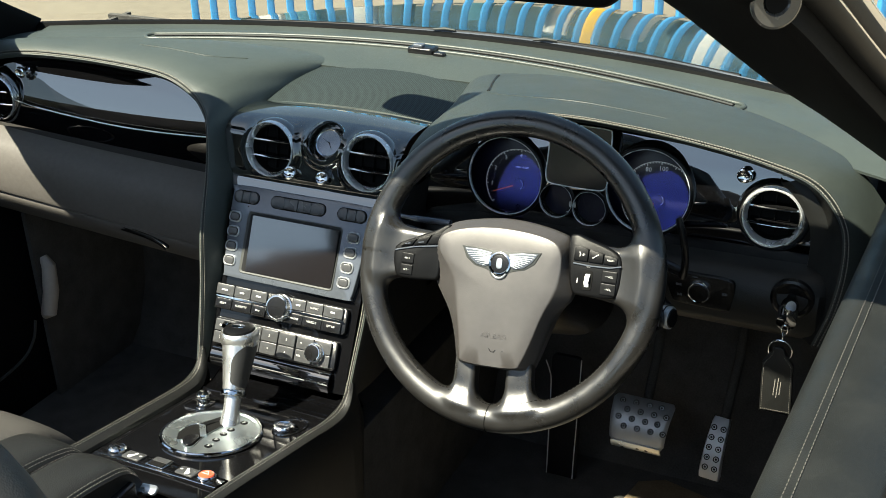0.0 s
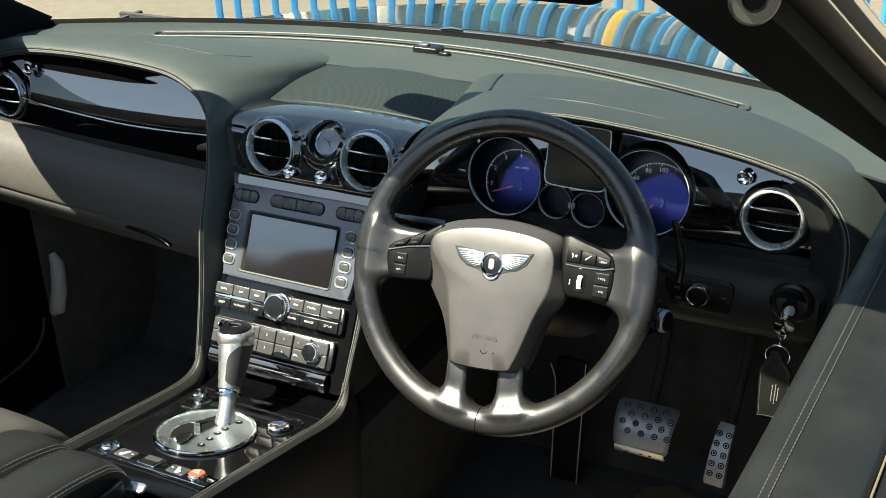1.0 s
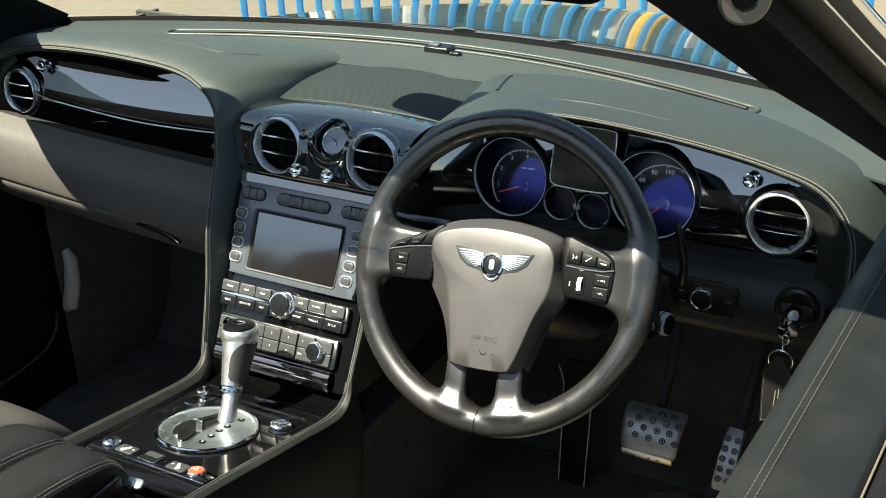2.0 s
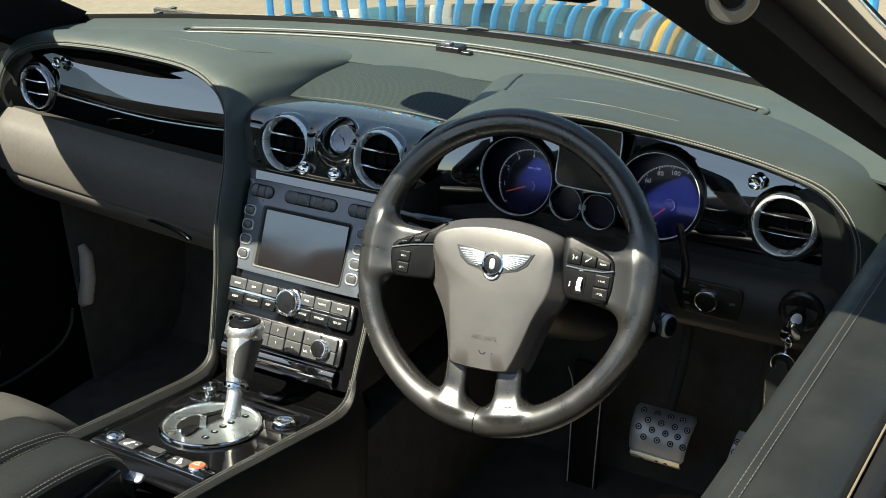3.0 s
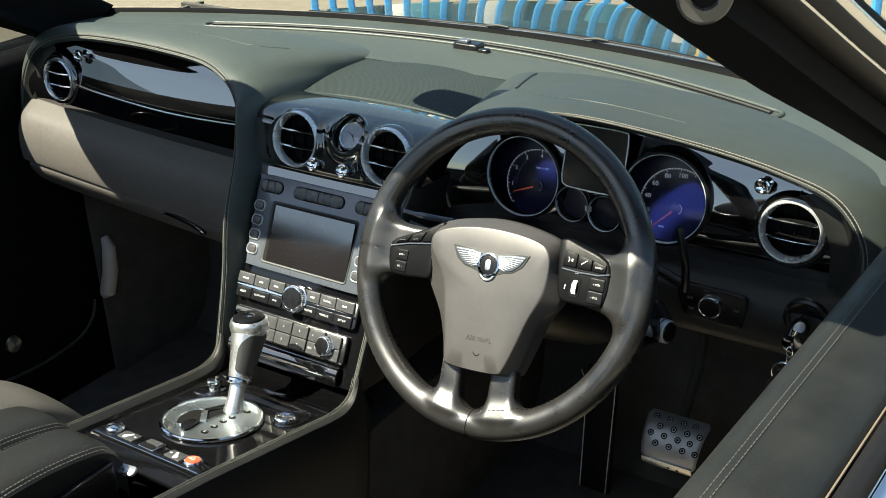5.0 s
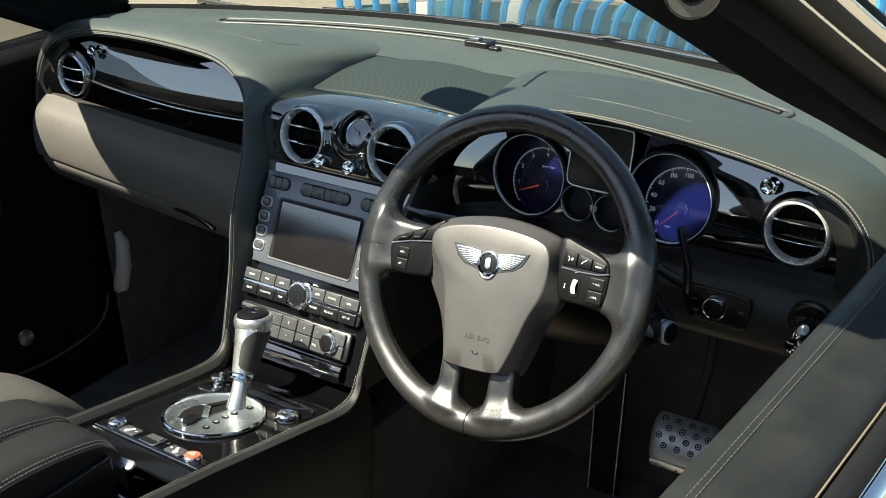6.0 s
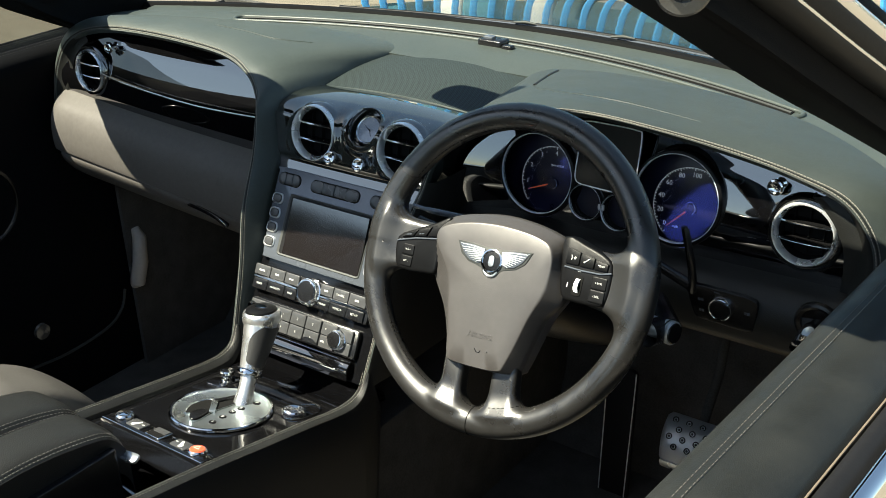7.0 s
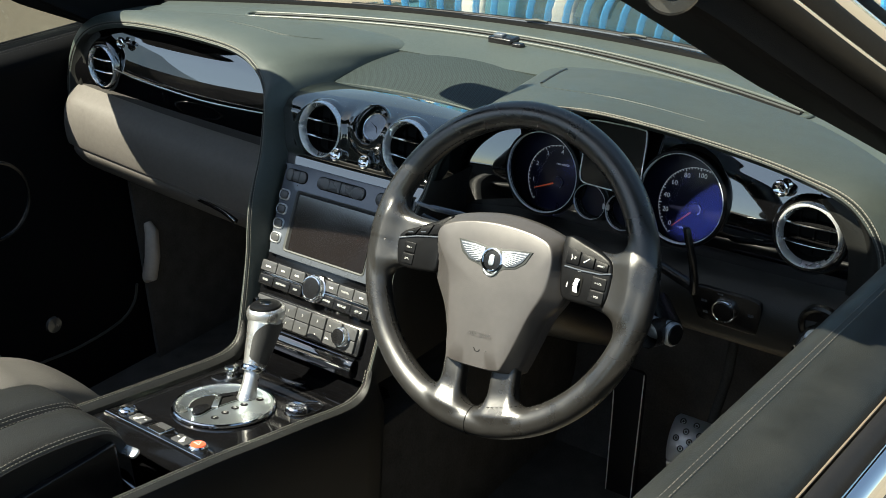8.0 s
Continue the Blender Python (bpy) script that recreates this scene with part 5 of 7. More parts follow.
part("top_cap", lathe([(0.0238, 0.0172), (0.0226, 0.0200), (0.0185, 0.0222), (0.0100, 0.0232), (0.0001, 0.0234)], HEAD, 32), M["pod_black"], gear, "black cap on the lever")
part("cap_badge", lathe([(0.0078, 0.0226), (0.0072, 0.0240), (0.0001, 0.0244)], HEAD, 24, squash=(1.4, 0.8)), M["chrome"], gear, "small chrome badge")
part("release_button", tube([HEAD @ Vector(q) for q in ((-0.020, 0.014, 0.006), (-0.030, 0.017, 0.009), (-0.034, 0.017, 0.013), (-0.030, 0.014, 0.016), (-0.022, 0.010, 0.016))], 0.0060, 12), M["chrome"], gear, "chrome release button")

# button plinth
PL = CONSOLE @ pose(0.002, -0.118, 0.001)
rows = [[PL @ Vector((x, v - 0.010 * (x / 0.1) ** 2 * 0.2, z)) for v, z in ((0.016, 0.0), (0.013, 0.0025), (-0.010, 0.0035), (-0.017, 0.002), (-0.022, -0.006), (-0.030, -0.03))] for x in [-0.100 + 0.2 * i / 16 for i in range(17)]]
part("button_plinth", thick(grid(rows), 0.002), M["console_lacquer"], con, "curved black switch plinth")
for v, z in ((-0.0165, 0.003), (-0.0225, -0.005)):
    part("plinth_trim", tube([PL @ Vector((x, v, z)) for x in [-0.1 + 0.2 * i / 12 for i in range(13)]], 0.0009, 8), M["chrome"], con, "thin chrome line")


def round_switch(m, mat, label):
    s = part("round_switch", lathe([(0.0135, -0.001), (0.0132, 0.004), (0.0112, 0.0058), (0.0102, 0.005)], m, 36), M["chrome"], con, label)
    part("switch_cap", lathe([(0.0104, 0.004), (0.0096, 0.0068), (0.0001, 0.0078)], m, 32), M[mat], s)
    return s


hz = round_switch(PL @ pose(0.0745, 0.0005, 0.003), "red", "red hazard warning switch in a chrome ring")
tri_o, tri_i = [(0, 0.006), (-0.0056, -0.0036), (0.0056, -0.0036)], [(0, 0.0036), (-0.0034, -0.0023), (0.0034, -0.0023)]
bm = grid([[PL @ pose(0.0745, 0.0005, 0.0112) @ Vector((x, y, 0)) for x, y in o3] for o3 in (tri_o, tri_i)], close_v=True)
part("hazard_triangle", thick(bm, 0.0003), M["white_ink"], hz)
rs = round_switch(PL @ pose(-0.078, 0.004, 0.003), "chrome", "chrome round console switch")
bars("caption_bar", PL @ pose(-0.078, 0.004, 0.0112), (0.002, 0.004, 0.002), 0.003, rs, "void")
for x, s in ((-0.046, 1), (0.043, -1)):
    sw0 = part("heat_switch", plate(rounded(0.030, 0.020, 0.003, 3, x, 0.001), 0.002, 0.0052, PL, 0.001), M["button_plastic"], con, "seat heater switch")
    seat_icon = [(x - 0.006 * s, -0.007), (x - 0.001 * s, -0.008), (x + 0.001 * s, -0.001), (x + 0.004 * s, 0.006), (x + 0.001 * s, 0.008), (x - 0.003 * s, 0.001), (x - 0.007 * s, -0.002)]
    part("seat_icon", plate(seat_icon if s > 0 else seat_icon[::-1], 0.005, 0.0056, PL), M["white_ink"], sw0)
    bars("caption_bar", PL @ pose(x + 0.010 * s, 0.002, 0.0053), (0.004,), 0.002, sw0)
win = part("car_switch", plate(rounded(0.030, 0.026, 0.002, 3, -0.003, 0.001), 0.002, 0.0056, PL, 0.0008), M["chrome"], con, "square chrome-framed suspension switch")
part("switch_face", plate(rounded(0.024, 0.011, 0.0015, 3, -0.003, 0.0068), 0.005, 0.0064, PL), M["button_plastic"], win)
part("switch_face", plate(rounded(0.024, 0.011, 0.0015, 3, -0.003, -0.0052), 0.005, 0.0062, PL), M["void"], win)

# starter button in its oval recess, parking-brake knob, small lid
ST = CONSOLE @ pose(0.0805, 0.078, 0.001) @ pose(0, 0, 0, 0, 0, -8)
rec = part("starter_recess", lathe([(1.0, 0.0), (0.98, 0.0016), (0.92, 0.001), (0.9, -0.001), (0.0001, -0.002)], ST, 40, squash=(0.021, 0.033)), M["lacquer"], con, "oval recess with starter button")
part("starter_button", lathe([(0.0165, -0.001), (0.0165, 0.005), (0.015, 0.0068), (0.0125, 0.0072), (0.011, 0.006), (0.0001, 0.0052)], ST @ pose(-0.003, -0.010, 0), 36), M["chrome"], rec, "round chrome engine start button")
KN = CONSOLE @ pose(-0.0790, 0.0750, 0.001)
pk = part("brake_plate", plate(rounded(0.036, 0.046, 0.010, 5), -0.001, 0.0018, KN, 0.001), M["lacquer"], con, "small black plate with chrome pull")
part("chrome_pull", lathe([(0.0085, 0.001), (0.0076, 0.006), (0.0090, 0.008), (0.0116, 0.010), (0.0120, 0.0145), (0.0104, 0.0175), (0.0001, 0.0185)], KN @ pose(0.003, 0.006, 0), 32), M["chrome"], pk, "short chrome pull knob")
lid = [(p.x, p.y) for p in spline([(-0.020, -0.010, 0), (-0.008, -0.015, 0), (0.008, -0.015, 0), (0.020, -0.010, 0), (0.020, 0.004, 0), (0.012, 0.013, 0), (-0.012, 0.013, 0), (-0.020, 0.004, 0)], 4, True)]
part("socket_lid", plate(lid, 0, 0.0026, CONSOLE @ pose(-0.002, 0.142, 0.001), 0.001), M["lacquer"], con, "small black socket lid")

# ---- armrest box with two lids ----
arm = thing("armrest", "black stitched leather armrest box with two lids", "armrest")
def lid_part(x0, x1, y0, y1, z0, up, label):
    def climb(y):
        t = min(1.0, max(0.0, (y0 - y) / 0.17))
        return z0 + up * t * (2 - t)
    rows = []
    for i in range(25):
        v = (i / 24) ** 3
        y = y0 + (y1 - y0) * v
        rr, z = 0.034, climb(y)
        edge = max(0.0, 1 - (y0 - y) / rr)
        drop = rr * 1.0 * (1 - math.sqrt(max(0.0, 1 - edge * edge)))
        row = []
        for k in range(17):
            s = -1 + k / 8
            x = (x0 + x1) / 2 + (x1 - x0) / 2 * (0.97 * s if abs(s) < 1 else s)
            fall = 0.010 * abs(s) ** 6 + 0.003 * s * s
            row.append((x, y, z - drop - fall))
        rows.append([(row[0][0], y, row[0][2] - 0.05), (row[0][0], y, row[0][2] - 0.012)] + row + [(row[-1][0], y, row[-1][2] - 0.012), (row[-1][0], y, row[-1][2] - 0.05)])
    rows.insert(0, [(p[0], p[1] + 0.001, min(p[2], z0 - 0.03) - 0.02) for p in rows[0]])
    ob = part("armrest_lid", grid(rows), M["dark_leather"], arm, label)
    for s in (-0.86, 0.86, 0.94):
        xx = (x0 + x1) / 2 + (x1 - x0) / 2 * s
        path = [(xx, y, climb(y) - 0.010 * abs(s) ** 6 - 0.003 * s * s + 0.0004 - 0.034 * 1.0 * (1 - math.sqrt(max(0.0, 1 - max(0.0, 1 - (y0 - y) / 0.034) ** 2)))) for y in [y0 - 0.004 + (y1 - y0 + 0.004) * (i / 40) ** 2 for i in range(41)]]
        part("stitching", stitches(path, 0.0055, 0.0038, 0.0006), M["thread"], ob, "pale contrast stitching")


lid_part(-0.134, -0.042, -0.318, -0.95, 0.600, 0.038, "passenger side armrest lid")
lid_part(-0.034, 0.054, -0.332, -0.95, 0.609, 0.030, "driver side armrest lid")
part("box_body", box(-0.115, -0.95, 0.30, 0.064, -0.352, 0.590, edge=0.004), M["black_plastic"], arm)
part("lid_latch", plate(rounded(0.030, 0.014, 0.005, 4), 0, 0.004, pose(0.062, -0.336, 0.566) @ pose(0, 0, 0, 20, 0, 8), 0.0015), M["satin"], arm, "satin metal lid latch")
part("cup_tray", box(-0.10, -0.34, 0.44, 0.115, -0.255, 0.492, edge=0.004), M["lacquer"], con, "black lacquer tray by the armrest")
part("tray_line", tube([(0.065, -0.375, 0.503), (0.118, -0.375, 0.497)], 0.0012, 8), M["satin"], con)
part("console_core", box(-0.118, -0.95, 0.02, 0.122, 0.66, 0.40, edge=0.004), M["carpet"], con, "dark console core")

# ---- steering wheel ----
sw = thing("steering_wheel", "black leather steering wheel with grey airbag hub and winged badge", "steering wheel")


def on_wheel(x, y, z=0.0):
    return WHEEL @ Vector((x, y, z))


# leather skin of rim and spokes: the spokes flow into the rim with soft fillets
def smooth_min(a, b, k):
    h = np.clip(0.5 + 0.5 * (b - a) / k, 0, 1)
    return b + (a - b) * h - k * h * (1 - h)


def spoke_bar(x, y, z, a, b, w0, w1, h0, h1, corner):
    """Distance to a flat bar with rounded edges from a to b; half widths w, half thickness h."""
    dx, dy, dz = b[0] - a[0], b[1] - a[1], b[2] - a[2]
    L = math.hypot(dx, dy)
    t = ((x - a[0]) * dx + (y - a[1]) * dy) / (L * L)
    side = np.abs((x - a[0]) * -dy / L + (y - a[1]) * dx / L)
    tc = np.clip(t, 0, 1)
    over = np.maximum(np.abs(t - 0.5) - 0.5, 0) * L
    qx = side - (w0 + (w1 - w0) * tc) + corner
    qz = np.abs(z - a[2] - dz * tc) - (h0 + (h1 - h0) * tc) + corner
    return np.sqrt(np.maximum(qx, 0) ** 2 + np.maximum(qz, 0) ** 2 + over ** 2) + np.minimum(np.maximum(qx, qz), 0) - corner


def wheel_skin(x, y, z):
    rad = np.hypot(x, y)
    ang = np.degrees(np.arctan2(y, x))
    away = np.minimum(np.abs(ang - 10), np.abs(ang - 170))
    thick_r = 0.0170 + 0.0012 * np.exp(-(away / 14) ** 2) + 0.0008 * np.maximum(0, -y / np.maximum(rad, 1e-6))
    f = np.hypot(rad - 0.190, z) - thick_r
    fade = np.clip((0.201 - rad) / 0.020, 0.02, 1.0)
    f = smooth_min(f, spoke_bar(x, y, z, (-0.034, -0.100, 0.0), (-0.0300, -0.176, 0.0), 0.0150, 0.0150, 0.0110, 0.0120, 0.007), 0.024 * fade)
    f = smooth_min(f, spoke_bar(x, y, z, (0.0385, -0.100, 0.0), (0.0450, -0.172, 0.0), 0.0165, 0.0190, 0.0110, 0.0120, 0.007), 0.024 * fade)
    f = smooth_min(f, spoke_bar(x, y, z, (-0.080, 0.006, -0.004), (-0.180, 0.002, 0.0), 0.030, 0.036, 0.0105, 0.0130, 0.010), 0.028 * fade)
    f = smooth_min(f, spoke_bar(x, y, z, (0.085, 0.019, -0.004), (0.180, 0.012, 0.0), 0.031, 0.036, 0.0105, 0.0130, 0.010), 0.028 * fade)
    return f


verts, quads = blended_skin(wheel_skin, (-0.2155, -0.2155, -0.0225), (0.2155, 0.2155, 0.0225), 0.0024)
me = bpy.data.meshes.new("rim")
me.from_pydata([on_wheel(*p) for p in verts.tolist()], [], quads.tolist())
me.polygons.foreach_set("use_smooth", [True] * len(me.polygons))
me.materials.append(M["wheel_leather"])
rim = new("rim", me)
rim.parent = sw
rim["label"] = "worn black leather rim flowing into four spokes"


def on_skin(pts, out=0.0):
    Q = onto(wheel_skin, pts)
    e = 1e-4
    g = np.stack([wheel_skin(*(Q + d).T) - wheel_skin(*(Q - d).T) for d in np.eye(3) * e], 1)
    Q = Q + g / np.linalg.norm(g, axis=1)[:, None] * out
    return [on_wheel(*q) for q in Q.tolist()]


# thread on the inner side of the rim and the seam at its foot
for a0, a1 in ((-79, -26), (-160, -103), (26, 154)):
    arc = [radians(a0 + (a1 - a0) * i / 60) for i in range(61)]
    part("rim_thread", stitches(on_skin([(0.1745 * math.cos(a), 0.1745 * math.sin(a), 0.006) for a in arc], 0.0002), 0.0062, 0.0040, 0.0006), M["void"], sw, "black rim thread")
part("rim_thread", stitches(on_skin([(-0.012 + 0.040 * i / 20, -0.166, 0.008) for i in range(21)], 0.0003), 0.0045, 0.0032, 0.0007), M["void"], sw, "black thread at the foot of the slot")
pts = [(0.0078, -0.190 + 0.020 * math.sin(radians(b)), 0.020 * math.cos(radians(b))) for b in range(-100, 101, 10)]
part("rim_seam", tube(on_skin(pts, 0.0001), 0.0007, 6), M["void"], sw, "leather seam")

# airbag hub: wide shoulders, tapering to the foot, with falling flanks
HUB = [(-0.095, 0.037), (-0.080, 0.052), (-0.045, 0.0615), (-0.006, 0.0665), (0.034, 0.0645), (0.068, 0.058), (0.081, 0.050), (0.087, 0.022), (0.0955, -0.018), (0.076, -0.046), (0.065, -0.083),
       (0.0575, -0.113), (0.050, -0.1225), (0.005, -0.126), (-0.040, -0.1275), (-0.049, -0.1205), (-0.056, -0.095), (-0.0695, -0.063), (-0.0965, -0.024), (-0.101, 0.014)]
FACE = [(-0.085, 0.030), (-0.070, 0.040), (-0.040, 0.048), (-0.005, 0.0515), (0.032, 0.0505), (0.060, 0.046), (0.074, 0.038), (0.080, 0.020), (0.078, -0.012), (0.065, -0.048), (0.0545, -0.086),
        (0.0455, -0.112), (0.038, -0.1195), (0.004, -0.1225), (-0.030, -0.1215), (-0.036, -0.112), (-0.0405, -0.090), (-0.048, -0.058), (-0.058, -0.018), (-0.083, 0.012)]
rows = []
for t, z in ((0.55, -0.034), (0.10, -0.008), (0.0, -0.003), (0.10, 0.005), (0.13, 0.0058), (0.88, 0.0238), (0.92, 0.0247), (0.98, 0.0254), (1.02, 0.0257), (1.10, 0.0260)):
    o1 = spline([(a[0] + (b[0] - a[0]) * t, a[1] + (b[1] - a[1]) * t, 0) for a, b in zip(HUB, FACE)], 4, True)
    rows.append([on_wheel(p.x, p.y, z) for p in o1])
for f, z in ((0.75, 0.0268), (0.45, 0.0274), (0.15, 0.0276)):
    o1 = spline([(0.0 + b[0] * f, -0.035 + (b[1] + 0.035) * f, 0) for b in FACE], 4, True)
    rows.append([on_wheel(p.x, p.y, z) for p in o1])
bm = grid(rows, close_v=True)
bm.verts.ensure_lookup_table()
k = len(rows[0])
bm.faces.new([bm.verts[len(bm.verts) - k + j] for j in range(k)])
part("airbag_cover", bm, M["hub_plastic"], sw, "grey grained airbag cover")

pod_l = [(-0.154, 0.010), (-0.128, 0.025), (-0.098, 0.039), (-0.079, 0.048), (-0.086, 0.018), (-0.086, -0.022), (-0.100, -0.028), (-0.140, -0.030), (-0.151, -0.020)]
pod_r = [(0.084, 0.057), (0.112, 0.053), (0.138, 0.0455), (0.1515, 0.036), (0.1545, 0.014), (0.152, -0.009), (0.144, -0.0155), (0.110, -0.0165), (0.094, -0.012), (0.0865, 0.018)]
PLZ = 0.0145
pl = part("switch_pod", plate([(p.x, p.y) for p in spline([(a, b, 0) for a, b in pod_l], 3, True)], -0.012, PLZ, WHEEL, 0.004), M["pod_black"], sw, "black switch pod")
pr = part("switch_pod", plate([(p.x, p.y) for p in spline([(a, b, 0) for a, b in pod_r], 3, True)], -0.012, PLZ, WHEEL, 0.004), M["pod_black"], sw, "black switch pod")
part("pod_trim", tube([on_wheel(x, y, PLZ + 0.0008) for x, y in ((-0.152, 0.005), (-0.125, 0.0125), (-0.098, 0.017), (-0.088, 0.0185), (-0.080, 0.033), (-0.076, 0.043))], 0.0011, 8), M["bezel_grey"], pl, "grey trim line")
part("pod_trim", tube([on_wheel(x, y, PLZ + 0.0008) for x, y in ((0.0925, 0.0225), (0.115, 0.0215), (0.14, 0.0225), (0.1535, 0.026))], 0.0011, 8), M["bezel_grey"], pr, "grey trim line")
for q in ([(-0.145, 0.0105), (-0.129, 0.0140), (-0.123, 0.0235), (-0.130, 0.0215)], [(-0.127, 0.0145), (-0.109, 0.0180), (-0.103, 0.0310), (-0.121, 0.0245)], [(-0.107, 0.0185), (-0.092, 0.0205), (-0.085, 0.0375), (-0.101, 0.0320)]):
    b = part("wheel_button", plate(q, PLZ - 0.001, PLZ + 0.0022, WHEEL, 0.0008), M["pod_black"], pl)
    c = Vector(q[0]) * 0.5 + Vector(q[1]) * 0.5
    if q[0][0] < -0.11:
        bars("caption_bar", WHEEL @ pose(c.x + 0.002, c.y + 0.0035, PLZ + 0.0024, 0, 0, 12), (0.003, 0.004), 0.0012, b, "bezel_grey")
for y, t in ((-0.0035, "RES +"), (-0.0185, "SET -")):
    b = button(WHEEL @ pose(-0.1325, y, PLZ - 0.001), 0.0175, 0.0135, 0.0022, pl, "pod_black")
    caption(t, 0.0033, WHEEL @ pose(-0.1325, y, PLZ + 0.0018), b)
for i, (x, w) in enumerate(((0.1015, 0.0175), (0.1205, 0.0185), (0.1395, 0.0170))):
    b = part("wheel_button", plate([(x - w / 2, 0.0265), (x + w / 2, 0.0265), (x + w / 2, 0.0440 - 0.0035 * i - 0.0015), (x - w / 2, 0.0440 - 0.0035 * i + 0.001)], PLZ - 0.001, PLZ + 0.0022, WHEEL, 0.0008), M["pod_black"], pr)
    if i == 2:
        caption("MENU", 0.0033, WHEEL @ pose(x, 0.0315, PLZ + 0.0025), b)
    elif i == 1:
        part("phone_icon", tube([on_wheel(x - 0.0035, 0.0315, PLZ + 0.0026), on_wheel(x - 0.001, 0.0335, PLZ + 0.0026), on_wheel(x + 0.0018, 0.0360, PLZ + 0.0026), on_wheel(x + 0.0035, 0.0368, PLZ + 0.0026)], [0.0011, 0.0007, 0.0007, 0.0011], 6), M["white_ink"], b)
    else:
        part("voice_icon", tube([on_wheel(x - 0.0015, 0.0315, PLZ + 0.0026), on_wheel(x - 0.0005, 0.0345, PLZ + 0.0026), on_wheel(x - 0.0022, 0.0375, PLZ + 0.0026)], [0.0006, 0.0008, 0.0005], 6), M["white_ink"], b)
        bars("caption_bar", WHEEL @ pose(x + 0.003, 0.0345, PLZ + 0.0025, 0, 0, 60), (0.0006, 0.0006, 0.0006), 0.0026, b)
for y, t in ((0.0115, "+ VOL"), (-0.0040, "- VOL")):
    b = button(WHEEL @ pose(0.1405, y, PLZ - 0.001), 0.0195, 0.0145, 0.0022, pr, "pod_black")
    caption(t, 0.0035, WHEEL @ pose(0.1405, y, PLZ + 0.0018), b)
rb = part("roller_well", plate(rounded(0.0125, 0.0250, 0.004, 4, 0.1135, 0.0035), PLZ - 0.002, PLZ + 0.0008, WHEEL, 0.0006), M["void"], pr)
rows = [[on_wheel(0.1135 + dx, 0.0035 + 0.0088 * math.cos(a) * f, PLZ - 0.003 + 0.0075 * math.sin(a)) for dx, f in ((-0.0030, 0.90), (-0.0025, 1.0), (0.0025, 1.0), (0.0030, 0.90))] for a in [math.pi * q / 18 for q in range(19)]]
part("roller", grid(rows), M["chrome"], rb, "chrome thumb roller")
bm = bmesh.new()
for q in range(3, 16):
    a = math.pi * q / 18
    tube([on_wheel(0.1107, 0.0035 + 0.0090 * math.cos(a), PLZ - 0.003 + 0.0077 * math.sin(a)), on_wheel(0.1163, 0.0035 + 0.0090 * math.cos(a), PLZ - 0.003 + 0.0077 * math.sin(a))], 0.0005, 5, bm=bm)
part("roller_ridges", bm, M["alloy"], rb)
bars("caption_bar", WHEEL @ pose(0.1005, 0.002, PLZ + 0.0002), (0.0012,), 0.006, pr)
bars("caption_bar", WHEEL @ pose(0.1125, 0.0205, PLZ + 0.0002), (0.002, 0.002), 0.0014, pr)

# winged badge, drawn as plain shapes
BZ = 0.0280
wing = [(-0.0500, 0.0235), (-0.030, 0.0230), (-0.012, 0.0205), (-0.0105, 0.006), (-0.020, 0.0015), (-0.032, 0.004), (-0.042, 0.0115)]
badge_m = WHEEL @ pose(0.0018, 0.0008, 0.0, 0, 0, 2.4)
o4 = [(-0.0535, 0.0255), (-0.030, 0.0250), (-0.010, 0.0225), (0.0, 0.0235), (0.010, 0.0225), (0.030, 0.0250), (0.0535, 0.0255), (0.046, 0.0105), (0.034, 0.0020), (0.020, -0.0010), (0.0135, -0.0035), (0.009, -0.0110), (0.0, -0.0130),
      (-0.009, -0.0110), (-0.0135, -0.0035), (-0.020, -0.0010), (-0.034, 0.0020), (-0.046, 0.0105)]
badge = part("badge", plate(o4[::-1], BZ - 0.006, BZ, badge_m, 0.0006), M["slot_grey"], sw, "winged badge in chrome and black")
for s in (-1, 1):
    w2 = [(-x, y) for x, y in wing] if s > 0 else wing[::-1]
    part("badge_wing", plate(w2, BZ - 0.001, BZ + 0.0010, badge_m, 0.0004), M["bezel_grey"], badge, "grey wing ground")
    for q in range(9):
        bm = bmesh.new()
        t = q / 8
        x0, y0 = s * (0.0125 + 0.001 * t), 0.0195 - 0.0135 * t
        x1, y1 = s * (0.0475 - 0.024 * t ** 1.2), 0.0222 - 0.0195 * t ** 0.8
        tube([badge_m @ Vector((x0, y0, BZ + 0.0012)), badge_m @ Vector(((x0 + x1) / 2, (y0 + y1) / 2 + 0.0006, BZ + 0.0017)), badge_m @ Vector((x1, y1, BZ + 0.0011))], [0.00065, 0.0008, 0.0004], 6, bm=bm)
        part("feather", bm, M["alloy"], badge, "bright metal feather")
part("badge_disc", lathe([(0.0118, BZ - 0.001), (0.0116, BZ + 0.0020), (0.0102, BZ + 0.0026), (0.0094, BZ + 0.0018)], badge_m @ pose(0, 0.0070, 0) @ Matrix.Diagonal((1.28, 1.28, 1, 1)), 40), M["chrome"], badge, "chrome ring of the badge")
part("badge_field", lathe([(0.0096, BZ + 0.0012), (0.006, BZ + 0.0018), (0.0001, BZ + 0.002)], badge_m @ pose(0, 0.0070, 0) @ Matrix.Diagonal((1.28, 1.28, 1, 1)), 32), M["black_plastic"], badge)
part("badge_mark", plate(rounded(0.0078, 0.0135, 0.0034, 4, 0.0, 0.0070), BZ + 0.0016, BZ + 0.0029, badge_m, 0.0006), M["satin"], badge, "plain bright mark of the badge")
